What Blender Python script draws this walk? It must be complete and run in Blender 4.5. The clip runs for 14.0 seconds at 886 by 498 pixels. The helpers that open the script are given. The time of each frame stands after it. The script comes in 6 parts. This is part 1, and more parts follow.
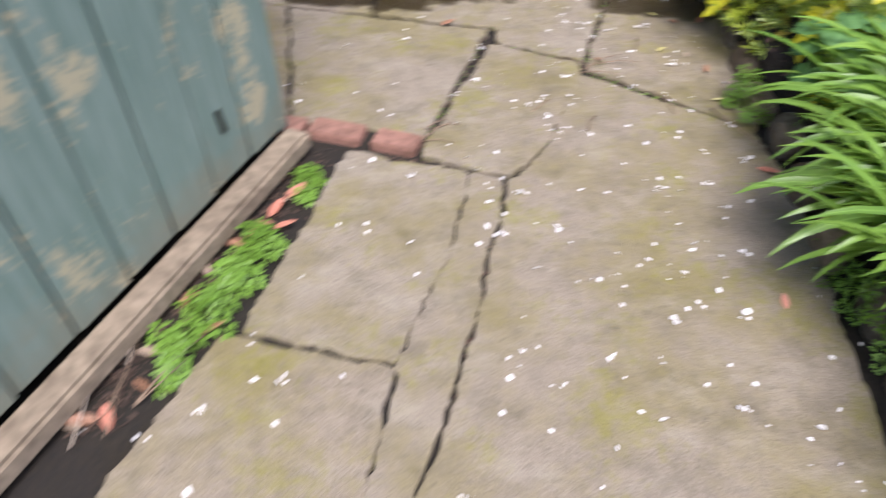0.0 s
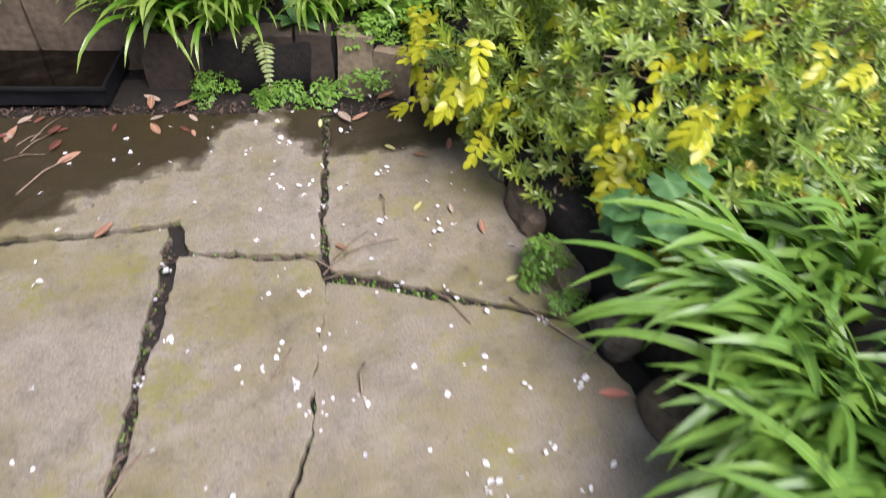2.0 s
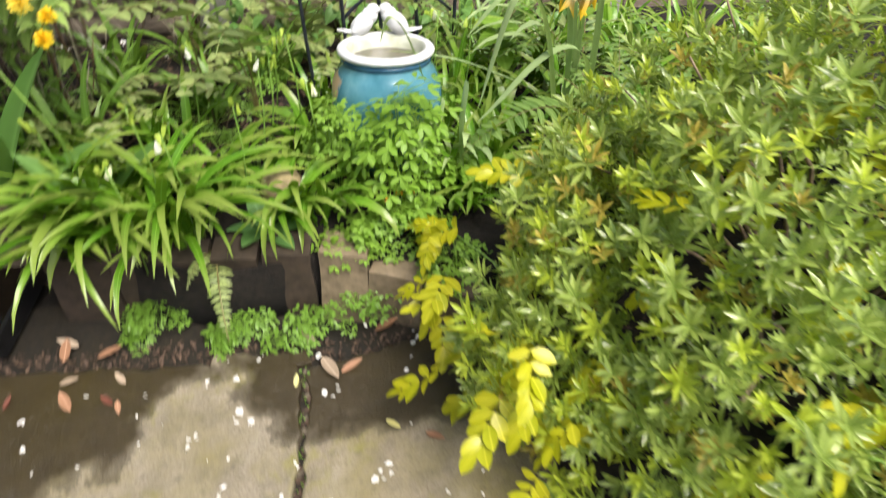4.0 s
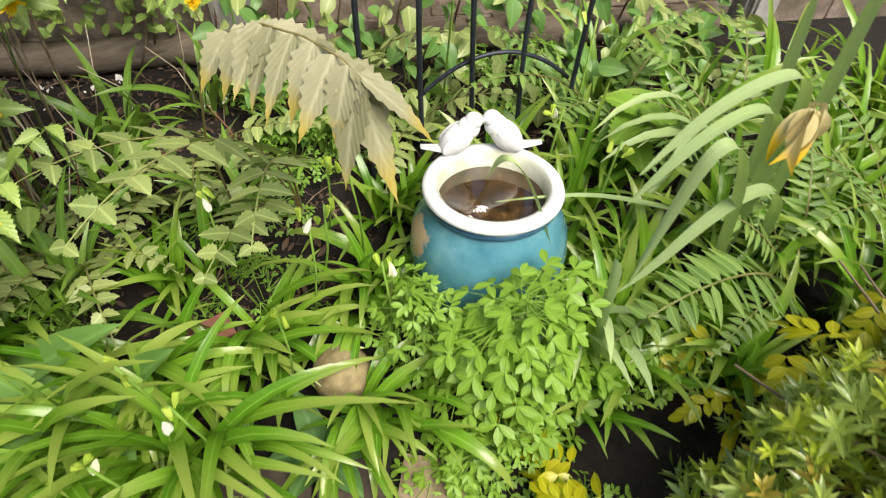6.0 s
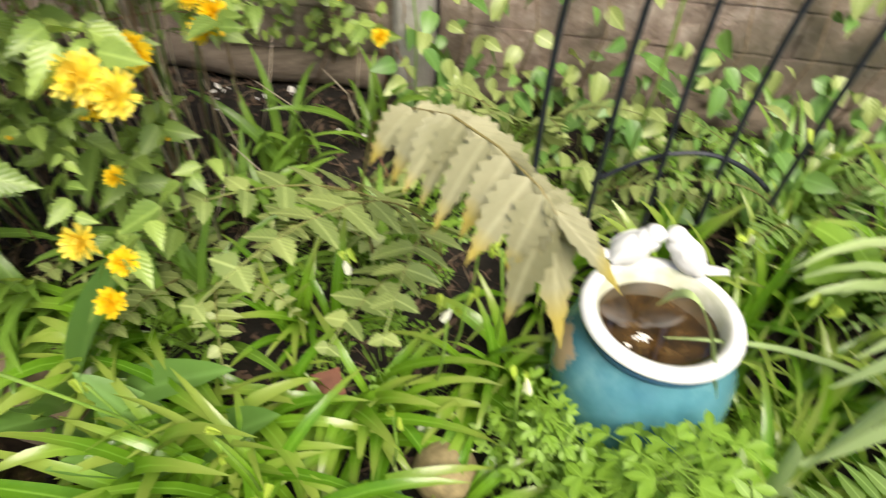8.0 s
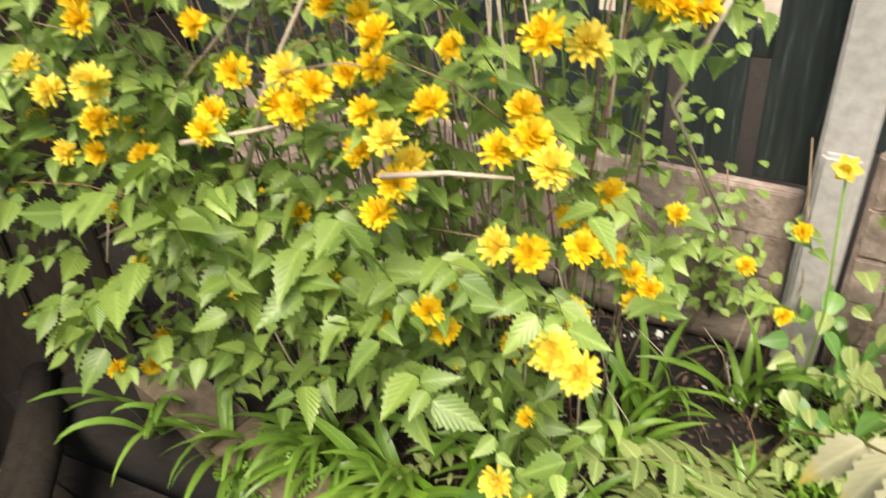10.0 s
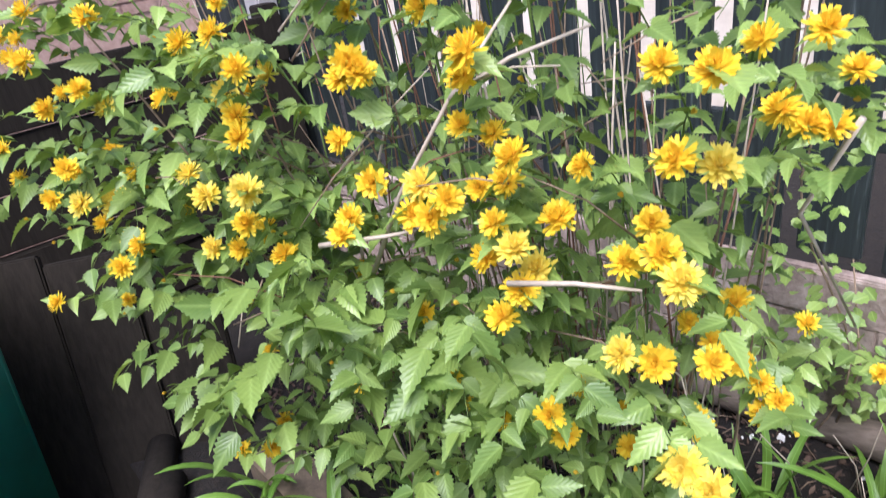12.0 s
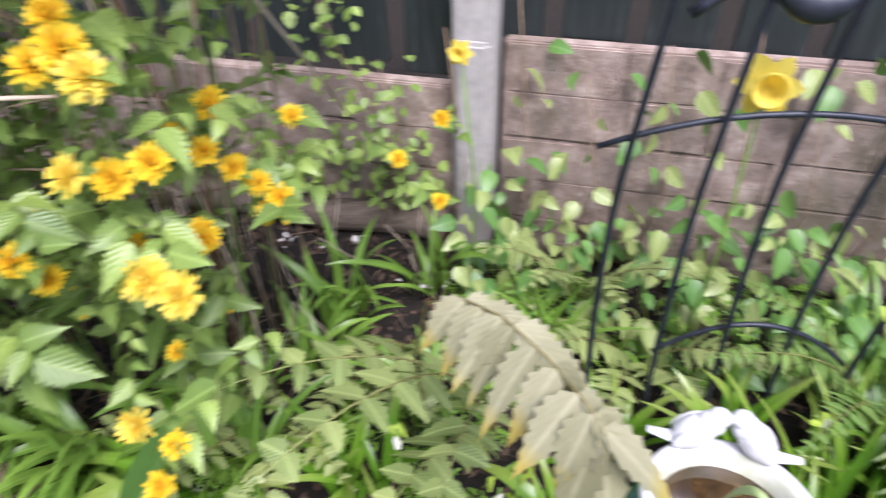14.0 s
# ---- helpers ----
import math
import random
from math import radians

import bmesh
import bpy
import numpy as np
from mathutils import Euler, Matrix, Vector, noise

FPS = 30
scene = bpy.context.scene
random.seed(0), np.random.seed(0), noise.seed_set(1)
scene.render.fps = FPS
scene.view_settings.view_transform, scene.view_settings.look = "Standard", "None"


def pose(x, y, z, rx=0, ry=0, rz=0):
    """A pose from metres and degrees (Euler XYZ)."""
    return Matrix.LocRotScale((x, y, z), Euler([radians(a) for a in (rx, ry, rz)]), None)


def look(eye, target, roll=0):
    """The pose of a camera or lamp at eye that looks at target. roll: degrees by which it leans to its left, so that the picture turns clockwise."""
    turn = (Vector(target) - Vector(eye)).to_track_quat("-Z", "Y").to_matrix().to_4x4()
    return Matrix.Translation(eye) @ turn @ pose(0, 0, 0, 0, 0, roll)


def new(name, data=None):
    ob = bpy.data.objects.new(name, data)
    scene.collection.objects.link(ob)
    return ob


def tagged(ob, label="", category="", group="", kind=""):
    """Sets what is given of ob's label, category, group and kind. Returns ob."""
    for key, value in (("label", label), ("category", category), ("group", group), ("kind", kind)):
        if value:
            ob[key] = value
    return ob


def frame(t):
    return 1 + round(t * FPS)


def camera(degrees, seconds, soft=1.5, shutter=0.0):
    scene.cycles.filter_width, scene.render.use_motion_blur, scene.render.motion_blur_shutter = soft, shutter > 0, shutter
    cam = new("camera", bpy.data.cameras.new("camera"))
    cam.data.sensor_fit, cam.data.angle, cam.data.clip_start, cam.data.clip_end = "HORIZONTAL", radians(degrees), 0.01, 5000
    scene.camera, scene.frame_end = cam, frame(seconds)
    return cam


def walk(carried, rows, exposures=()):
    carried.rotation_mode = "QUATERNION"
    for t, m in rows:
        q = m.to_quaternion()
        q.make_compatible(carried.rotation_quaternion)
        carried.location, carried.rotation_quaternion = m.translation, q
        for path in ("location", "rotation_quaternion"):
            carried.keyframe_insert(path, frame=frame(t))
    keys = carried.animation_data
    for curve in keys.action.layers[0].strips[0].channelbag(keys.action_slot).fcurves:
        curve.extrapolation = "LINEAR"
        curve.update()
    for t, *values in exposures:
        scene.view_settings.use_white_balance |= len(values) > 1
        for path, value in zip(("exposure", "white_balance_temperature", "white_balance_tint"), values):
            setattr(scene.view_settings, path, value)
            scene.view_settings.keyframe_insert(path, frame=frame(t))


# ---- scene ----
cam = camera(65.7, 14.0, 1.15, 0.5)
PATH = [
    (0, (0.015, 0.037, 1.459), (-0.001, 1.451, 0.044), -0.3),
    (0.5, (0.12, 0.336, 1.458), (0.5, 1.714, 0.059), 1.9),
    (1, (0.199, 0.585, 1.455), (0.669, 1.931, 0.053), 2.9),
    (1.5, (0.233, 0.892, 1.426), (0.87, 2.173, 0.028), 5.4),
    (2, (0.264, 1.206, 1.438), (0.898, 2.468, 0.022), 3.6),
    (2.5, (0.393, 1.502, 1.444), (0.993, 2.781, 0.029), 4.6),
    (3, (0.56, 1.712, 1.451), (1.117, 3.051, 0.073), 5.8),
    (3.5, (0.598, 1.843, 1.447), (1.206, 3.165, 0.075), 4.6),
    (4, (0.625, 2.091, 1.436), (1.265, 3.435, 0.101), 1.5),
    (4.2, (0.639, 2.197, 1.444), (1.293, 3.557, 0.131), -1.0),
    (6.5, (0.834, 3.133, 1.525), (1.312, 4.217, -0.086), 4.1),
    (7, (0.863, 3.174, 1.498), (1.375, 4.238, -0.116), 7.9),
    (7.5, (0.855, 3.19, 1.503), (1.27, 4.287, -0.117), 6.2),
    (8, (0.788, 3.236, 1.507), (0.972, 4.49, -0.04), 2.9),
    (8.5, (0.738, 3.256, 1.519), (0.717, 4.583, 0.022), 1.5),
    (9, (0.697, 3.263, 1.545), (0.437, 4.669, 0.146), -2.7),
    (9.2, (0.675, 3.272, 1.563), (0.321, 4.715, 0.223), -3.5),
    (11.3, (0.591, 3.25, 1.689), (-0.358, 4.801, 0.857), -8.6),
    (11.5, (0.591, 3.248, 1.695), (-0.369, 4.801, 0.878), -8.6),
    (12, (0.583, 3.241, 1.683), (-0.362, 4.764, 0.796), -8.7),
    (12.5, (0.592, 3.248, 1.656), (-0.317, 4.735, 0.674), -9.1),
    (13, (0.642, 3.262, 1.631), (-0.063, 4.79, 0.55), -8.6),
    (13.5, (0.732, 3.266, 1.598), (0.321, 4.776, 0.353), -6.4),
    (14, (0.81, 3.308, 1.578), (0.826, 4.814, 0.261), -1.5),
]
walk(cam, [(t, look(eye, target, roll)) for t, eye, target, roll in PATH],
     [(0, 0.88, 5850, 22), (0.6, 0.98, 5400, 28), (1.1, 0.92, 5450, 28), (1.6, 0.70, 5800, 20), (2.5, 0.92, 5750, 22), (4.0, 0.92, 6500, 10), (6.5, 0.86, 6800, 9), (8.5, 0.95, 7400, 7), (9.0, 1.08, 7900, 5), (11.3, 1.06, 5600, 20), (12.5, 1.08, 5500, 21), (13.5, 0.94, 5500, 23), (14.0, 0.98, 5750, 23)])

# ---- light ----
world = bpy.data.worlds.new("world")
scene.world = world
world.use_nodes = True
wn = world.node_tree.nodes
sky = wn.new("ShaderNodeTexSky")
sky.sky_type, sky.sun_disc = "NISHITA", False
SUN_ELEV, SUN_TURN = 60, 164
sky.sun_elevation, sky.sun_rotation = radians(SUN_ELEV), radians(SUN_TURN)
sky.air_density, sky.dust_density = 1.0, 3.0
world.node_tree.links.new(sky.outputs[0], wn["Background"].inputs[0])
wn["Background"].inputs[1].default_value = 0.10
sun = new("sun", bpy.data.lights.new("sun", "SUN"))
sun.data.energy, sun.data.angle, sun.data.color = 3.2, radians(34), (1.0, 0.94, 0.84)
az, el = radians(SUN_TURN), radians(SUN_ELEV)
to_sun = Vector((math.sin(az) * math.cos(el), math.cos(az) * math.cos(el), math.sin(el)))
sun.matrix_world = look(to_sun * 20, (0, 0, 0))

rnd = random.Random(7)


# ---- materials ----
def material(name, build):
    m = bpy.data.materials.new(name)
    m.use_nodes = True
    nt = m.node_tree
    bsdf = nt.nodes["Principled BSDF"]
    build(nt, bsdf)
    return m


def node(nt, kind, **props):
    n = nt.nodes.new(kind)
    for key, value in props.items():
        setattr(n, key, value)
    return n


def noise_tex(nt, scale, detail=4, rough=0.6, coord="Object"):
    tc = node(nt, "ShaderNodeTexCoord")
    n = node(nt, "ShaderNodeTexNoise")
    n.inputs["Scale"].default_value, n.inputs["Detail"].default_value, n.inputs["Roughness"].default_value = scale, detail, rough
    nt.links.new(tc.outputs[coord], n.inputs["Vector"])
    return n.outputs["Fac"]


def world_noise(nt, scale, detail=4, rough=0.6, stretch=(1, 1, 1)):
    g = node(nt, "ShaderNodeNewGeometry")
    mp = node(nt, "ShaderNodeMapping")
    mp.inputs["Scale"].default_value = stretch
    n = node(nt, "ShaderNodeTexNoise")
    n.inputs["Scale"].default_value, n.inputs["Detail"].default_value, n.inputs["Roughness"].default_value = scale, detail, rough
    nt.links.new(g.outputs["Position"], mp.inputs["Vector"])
    nt.links.new(mp.outputs[0], n.inputs["Vector"])
    return n.outputs["Fac"]


def ramp(nt, fac, stops):
    r = node(nt, "ShaderNodeValToRGB")
    while len(r.color_ramp.elements) < len(stops):
        r.color_ramp.elements.new(0.5)
    for e, (p, c) in zip(r.color_ramp.elements, stops):
        e.position, e.color = p, (*c, 1) if len(c) == 3 else c
    nt.links.new(fac, r.inputs[0])
    return r.outputs[0]


def mix(nt, fac, a, b, mode="MIX"):
    n = node(nt, "ShaderNodeMix", data_type="RGBA", blend_type=mode)
    for sock, value in ((n.inputs[0], fac), (n.inputs[6], a), (n.inputs[7], b)):
        if isinstance(value, (int, float)):
            sock.default_value = value
        elif isinstance(value, tuple):
            sock.default_value = (*value, 1)
        else:
            nt.links.new(value, sock)
    return n.outputs[2]


def maths(nt, op, a, b=0.0, clamp=False):
    n = node(nt, "ShaderNodeMath", operation=op, use_clamp=clamp)
    for sock, value in zip(n.inputs, (a, b)):
        if isinstance(value, (int, float)):
            sock.default_value = value
        else:
            nt.links.new(value, sock)
    return n.outputs[0]


def bump(nt, bsdf, height, strength, distance=0.01):
    b = node(nt, "ShaderNodeBump")
    b.inputs["Strength"].default_value, b.inputs["Distance"].default_value = strength, distance
    nt.links.new(height, b.inputs["Height"])
    nt.links.new(b.outputs[0], bsdf.inputs["Normal"])


def random_value(nt, per="object"):
    if per == "island":
        return node(nt, "ShaderNodeNewGeometry").outputs["Random Per Island"]
    return node(nt, "ShaderNodeObjectInfo").outputs["Random"]


def plain(name, dark, light, rough=0.7, scale=30, bump_by=0.3, metal=0.0, fine=8, spec=0.5):
    """A surface mottled at two scales between two colours."""
    def build(nt, bsdf):
        a = world_noise(nt, scale, 6)
        b = world_noise(nt, scale / fine, 3)
        both = maths(nt, "ADD", maths(nt, "MULTIPLY", a, 0.6), maths(nt, "MULTIPLY", b, 0.4))
        nt.links.new(ramp(nt, both, [(0.32, dark), (0.68, light)]), bsdf.inputs["Base Color"])
        nt.links.new(ramp(nt, b, [(0.3, (rough * 0.8,) * 3), (0.7, (min(1, rough * 1.15),) * 3)]), bsdf.inputs["Roughness"])
        bsdf.inputs["Metallic"].default_value = metal
        bsdf.inputs["Specular IOR Level"].default_value = spec
        bump(nt, bsdf, a, bump_by, 0.004)
    return material(name, build)


def leafy(name, dark, light, rough=0.42, through_light=0.35, per="object", vein=0.25, tip=None, spec=0.5, veins=0):
    """Leaf: colour varies from leaf to leaf and along it; light shines through."""
    dark, light = (tuple(c * g for c, g in zip(col, (1.12, 1.13, 0.62))) if col[1] > col[0] else col for col in (dark, light))

    def build(nt, bsdf):
        uv = node(nt, "ShaderNodeUVMap")
        sep = node(nt, "ShaderNodeSeparateXYZ")
        nt.links.new(uv.outputs[0], sep.inputs[0])
        r = random_value(nt, per)
        mott = world_noise(nt, 60, 3)
        col = mix(nt, maths(nt, "ADD", maths(nt, "MULTIPLY", r, 0.65), maths(nt, "MULTIPLY", mott, 0.4), True), dark, light)
        mid = maths(nt, "ABSOLUTE", maths(nt, "SUBTRACT", sep.outputs[0], 0.5))
        rib = ramp(nt, mid, [(0.0, (1, 1, 1)), (0.09, (0, 0, 0))])
        col = mix(nt, maths(nt, "MULTIPLY", rib, vein), col, tuple(min(1, c * 1.6 + 0.06) for c in light))
        height = mott
        if veins:
            w = node(nt, "ShaderNodeMath", operation="SINE")
            lines = maths(nt, "MULTIPLY", maths(nt, "SUBTRACT", sep.outputs[1], maths(nt, "MULTIPLY", mid, 0.9)), veins * 6.283)
            nt.links.new(lines, w.inputs[0])
            height = maths(nt, "ADD", maths(nt, "MULTIPLY", w.outputs[0], 0.35), mott)
            col = mix(nt, maths(nt, "MULTIPLY", maths(nt, "LESS_THAN", w.outputs[0], -0.75), 0.09), col, tuple(c * 0.7 for c in dark))
        if tip:
            t = ramp(nt, maths(nt, "ADD", sep.outputs[1], maths(nt, "MULTIPLY", r, 0.3)), [(0.75, (0, 0, 0)), (1.15, (1, 1, 1))])
            col = mix(nt, t, col, tip)
        nt.links.new(col, bsdf.inputs["Base Color"])
        bsdf.inputs["Roughness"].default_value = rough
        bsdf.inputs["Specular IOR Level"].default_value = spec
        bump(nt, bsdf, height, 0.35, 0.0015)
        tr = node(nt, "ShaderNodeBsdfTranslucent")
        nt.links.new(mix(nt, 0.5, col, (0.35, 0.5, 0.03), "MIX") if light[1] > light[0] else col, tr.inputs[0])
        ms = node(nt, "ShaderNodeMixShader")
        ms.inputs[0].default_value = through_light
        nt.links.new(bsdf.outputs[0], ms.inputs[1])
        nt.links.new(tr.outputs[0], ms.inputs[2])
        nt.links.new(ms.outputs[0], nt.nodes["Material Output"].inputs[0])
    return material(name, build)


def build_slab(nt, bsdf):
    big = world_noise(nt, 2.3, 5, 0.65)
    mid = world_noise(nt, 14, 5, 0.7)
    fine = world_noise(nt, 160, 4, 0.7)
    r = random_value(nt)
    base = ramp(nt, mid, [(0.26, (0.13, 0.10, 0.066)), (0.5, (0.235, 0.189, 0.132)), (0.75, (0.33, 0.272, 0.202))])
    base = mix(nt, maths(nt, "MULTIPLY", r, 0.4), base, (0.27, 0.235, 0.18))
    base = mix(nt, 0.45, base, ramp(nt, fine, [(0.3, (0.10, 0.085, 0.06)), (0.7, (0.42, 0.37, 0.28))]))
    moss = ramp(nt, maths(nt, "ADD", maths(nt, "MULTIPLY", big, 0.75), maths(nt, "MULTIPLY", mid, 0.25)), [(0.45, (0, 0, 0)), (0.60, (1, 1, 1))])
    base = mix(nt, maths(nt, "MULTIPLY", moss, maths(nt, "ADD", maths(nt, "MULTIPLY", fine, 0.85), 0.12)), base, (0.16, 0.135, 0.014))
    blotch = ramp(nt, world_noise(nt, 6, 6, 0.75), [(0.5, (0, 0, 0)), (0.7, (1, 1, 1))])
    base = mix(nt, maths(nt, "MULTIPLY", blotch, 0.55), base, (0.085, 0.072, 0.038))
    pale = ramp(nt, world_noise(nt, 4.5, 6, 0.7, (1, 1.6, 1)), [(0.52, (0, 0, 0)), (0.68, (1, 1, 1))])
    base = mix(nt, maths(nt, "MULTIPLY", pale, 0.4), base, (0.36, 0.325, 0.25))
    grit = ramp(nt, world_noise(nt, 240, 2, 0.5), [(0.60, (0, 0, 0)), (0.68, (1, 1, 1))])
    base = mix(nt, maths(nt, "MULTIPLY", grit, 0.6), base, (0.06, 0.052, 0.036))
    spots = ramp(nt, world_noise(nt, 42, 3), [(0.62, (0, 0, 0)), (0.70, (1, 1, 1))])
    base = mix(nt, maths(nt, "MULTIPLY", spots, 0.35), base, (0.05, 0.042, 0.03))
    # bright algae where water stands
    algae = ramp(nt, maths(nt, "ADD", maths(nt, "MULTIPLY", world_noise(nt, 3.4, 3, 0.5), 0.6), maths(nt, "MULTIPLY", world_noise(nt, 30, 4, 0.7), 0.4)), [(0.53, (0, 0, 0)), (0.63, (1, 1, 1))])
    base = mix(nt, maths(nt, "MULTIPLY", algae, 0.55), base, (0.20, 0.19, 0.02))
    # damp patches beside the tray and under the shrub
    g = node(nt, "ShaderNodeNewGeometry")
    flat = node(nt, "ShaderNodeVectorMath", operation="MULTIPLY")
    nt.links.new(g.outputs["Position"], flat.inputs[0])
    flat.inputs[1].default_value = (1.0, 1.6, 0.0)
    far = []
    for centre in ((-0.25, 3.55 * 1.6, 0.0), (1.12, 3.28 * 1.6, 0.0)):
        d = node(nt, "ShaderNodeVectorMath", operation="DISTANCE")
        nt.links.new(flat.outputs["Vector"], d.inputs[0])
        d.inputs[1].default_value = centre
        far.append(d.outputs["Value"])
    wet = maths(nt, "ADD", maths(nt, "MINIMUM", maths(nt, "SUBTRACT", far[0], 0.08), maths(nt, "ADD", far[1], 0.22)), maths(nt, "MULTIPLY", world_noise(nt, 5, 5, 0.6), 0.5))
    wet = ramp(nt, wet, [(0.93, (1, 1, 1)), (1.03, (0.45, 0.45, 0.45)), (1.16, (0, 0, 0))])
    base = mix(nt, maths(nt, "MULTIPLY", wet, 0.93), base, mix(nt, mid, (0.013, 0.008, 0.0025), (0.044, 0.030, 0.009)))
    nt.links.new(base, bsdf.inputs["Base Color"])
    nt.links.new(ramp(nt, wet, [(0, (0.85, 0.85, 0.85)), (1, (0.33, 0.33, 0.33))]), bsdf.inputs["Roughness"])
    bump(nt, bsdf, maths(nt, "ADD", maths(nt, "MULTIPLY", mid, 1.2), maths(nt, "MULTIPLY", fine, 0.5)), 0.85, 0.007)


def build_wood(nt, bsdf):
    grain = world_noise(nt, 9, 6, 0.65, (6, 6, 0.6))
    blot = world_noise(nt, 3, 4)
    nt.links.new(mix(nt, blot, ramp(nt, grain, [(0.3, (0.007, 0.0055, 0.004)), (0.7, (0.034, 0.027, 0.021))]), (0.02, 0.017, 0.013)), bsdf.inputs["Base Color"])
    bsdf.inputs["Roughness"].default_value = 0.95
    bsdf.inputs["Specular IOR Level"].default_value = 0.15
    bump(nt, bsdf, grain, 0.6, 0.006)


def build_log(nt, bsdf):
    grain = world_noise(nt, 10, 6, 0.65, (0.7, 7, 7))
    blot = world_noise(nt, 6, 4)
    nt.links.new(mix(nt, blot, ramp(nt, grain, [(0.3, (0.06, 0.045, 0.035)), (0.7, (0.22, 0.18, 0.145))]), (0.11, 0.085, 0.062)), bsdf.inputs["Base Color"])
    bsdf.inputs["Roughness"].default_value = 0.9
    bump(nt, bsdf, grain, 0.7, 0.006)


def build_fence(nt, bsdf):
    grain = world_noise(nt, 10, 5, 0.6, (8, 8, 0.5))
    nt.links.new(ramp(nt, grain, [(0.3, (0.008, 0.012, 0.012)), (0.62, (0.022, 0.03, 0.03)), (0.80, (0.10, 0.12, 0.12))]), bsdf.inputs["Base Color"])
    bsdf.inputs["Roughness"].default_value = 0.6
    bump(nt, bsdf, grain, 0.5, 0.004)


def build_shed_paint(nt, bsdf):
    grain = world_noise(nt, 8, 5, 0.6, (5, 5, 0.5))
    dirt = world_noise(nt, 7, 5, 0.7)
    col = ramp(nt, grain, [(0.3, (0.11, 0.175, 0.15)), (0.7, (0.19, 0.26, 0.23))])
    g = node(nt, "ShaderNodeNewGeometry")
    s = node(nt, "ShaderNodeSeparateXYZ")
    nt.links.new(g.outputs["Position"], s.inputs[0])
    low = ramp(nt, maths(nt, "SUBTRACT", maths(nt, "MULTIPLY", dirt, 0.5), s.outputs[2]), [(0.0, (0, 0, 0)), (0.22, (1, 1, 1))])
    col = mix(nt, maths(nt, "MULTIPLY", low, 0.7), col, (0.20, 0.18, 0.12))
    # pale yellowish dapples of sunlight, put into the board colour
    sun_dapple = ramp(nt, maths(nt, "ADD", maths(nt, "MULTIPLY", world_noise(nt, 5, 3, 0.5, (1, 1, 0.7)), 0.75), maths(nt, "MULTIPLY", world_noise(nt, 28, 3, 0.5, (1, 1, 2)), 0.25)), [(0.55, (0, 0, 0)), (0.62, (1, 1, 1))])
    col = mix(nt, maths(nt, "MULTIPLY", sun_dapple, 0.75), col, (0.44, 0.38, 0.24))
    nt.links.new(col, bsdf.inputs["Base Color"])
    bsdf.inputs["Roughness"].default_value = 0.55
    bump(nt, bsdf, grain, 0.25, 0.003)


def build_soil(nt, bsdf):
    a, b = world_noise(nt, 45, 8, 0.75), world_noise(nt, 6, 4)
    nt.links.new(mix(nt, b, ramp(nt, a, [(0.38, (0.002, 0.0015, 0.001)), (0.68, (0.034, 0.023, 0.014))]), (0.006, 0.004, 0.003)), bsdf.inputs["Base Color"])
    bsdf.inputs["Roughness"].default_value = 0.95
    bump(nt, bsdf, a, 0.9, 0.02)


def build_glaze(nt, bsdf):
    n = noise_tex(nt, 9, 5)
    streak = noise_tex(nt, 26, 4)
    col = ramp(nt, n, [(0.3, (0.03, 0.14, 0.19)), (0.55, (0.085, 0.24, 0.30)), (0.78, (0.20, 0.40, 0.45))])
    col = mix(nt, maths(nt, "MULTIPLY", streak, 0.25), col, (0.04, 0.20, 0.30))
    g = node(nt, "ShaderNodeTexCoord")
    d = node(nt, "ShaderNodeVectorMath", operation="DISTANCE")
    nt.links.new(g.outputs["Object"], d.inputs[0])
    d.inputs[1].default_value = (-0.148, 0.010, 0.285)
    chip = ramp(nt, maths(nt, "ADD", d.outputs["Value"], maths(nt, "MULTIPLY", streak, 0.09)), [(0.078, (1, 1, 1)), (0.088, (0, 0, 0))])
    col = mix(nt, chip, col, (0.46, 0.33, 0.20))
    nt.links.new(col, bsdf.inputs["Base Color"])
    nt.links.new(ramp(nt, chip, [(0, (0.18, 0.18, 0.18)), (1, (0.8, 0.8, 0.8))]), bsdf.inputs["Roughness"])
    bsdf.inputs["Coat Weight"].default_value = 0.4
    bump(nt, bsdf, streak, 0.1, 0.004)


def build_water(nt, bsdf):
    n = world_noise(nt, 22, 6, 0.7)
    nt.links.new(ramp(nt, n, [(0.35, (0.008, 0.004, 0.001)), (0.58, (0.06, 0.03, 0.006)), (0.75, (0.16, 0.10, 0.035))]), bsdf.inputs["Base Color"])
    bsdf.inputs["Roughness"].default_value = 0.04
    bsdf.inputs["Coat Weight"].default_value = 1.0
    bump(nt, bsdf, world_noise(nt, 30, 2), 0.08, 0.004)


def build_dark_water(nt, bsdf):
    n = world_noise(nt, 18, 6, 0.7)
    nt.links.new(ramp(nt, n, [(0.45, (0.002, 0.0015, 0.001)), (0.64, (0.010, 0.007, 0.004)), (0.78, (0.05, 0.032, 0.016))]), bsdf.inputs["Base Color"])
    bsdf.inputs["Roughness"].default_value = 0.05
    bsdf.inputs["Specular IOR Level"].default_value = 0.3
    bump(nt, bsdf, world_noise(nt, 30, 2), 0.05, 0.004)


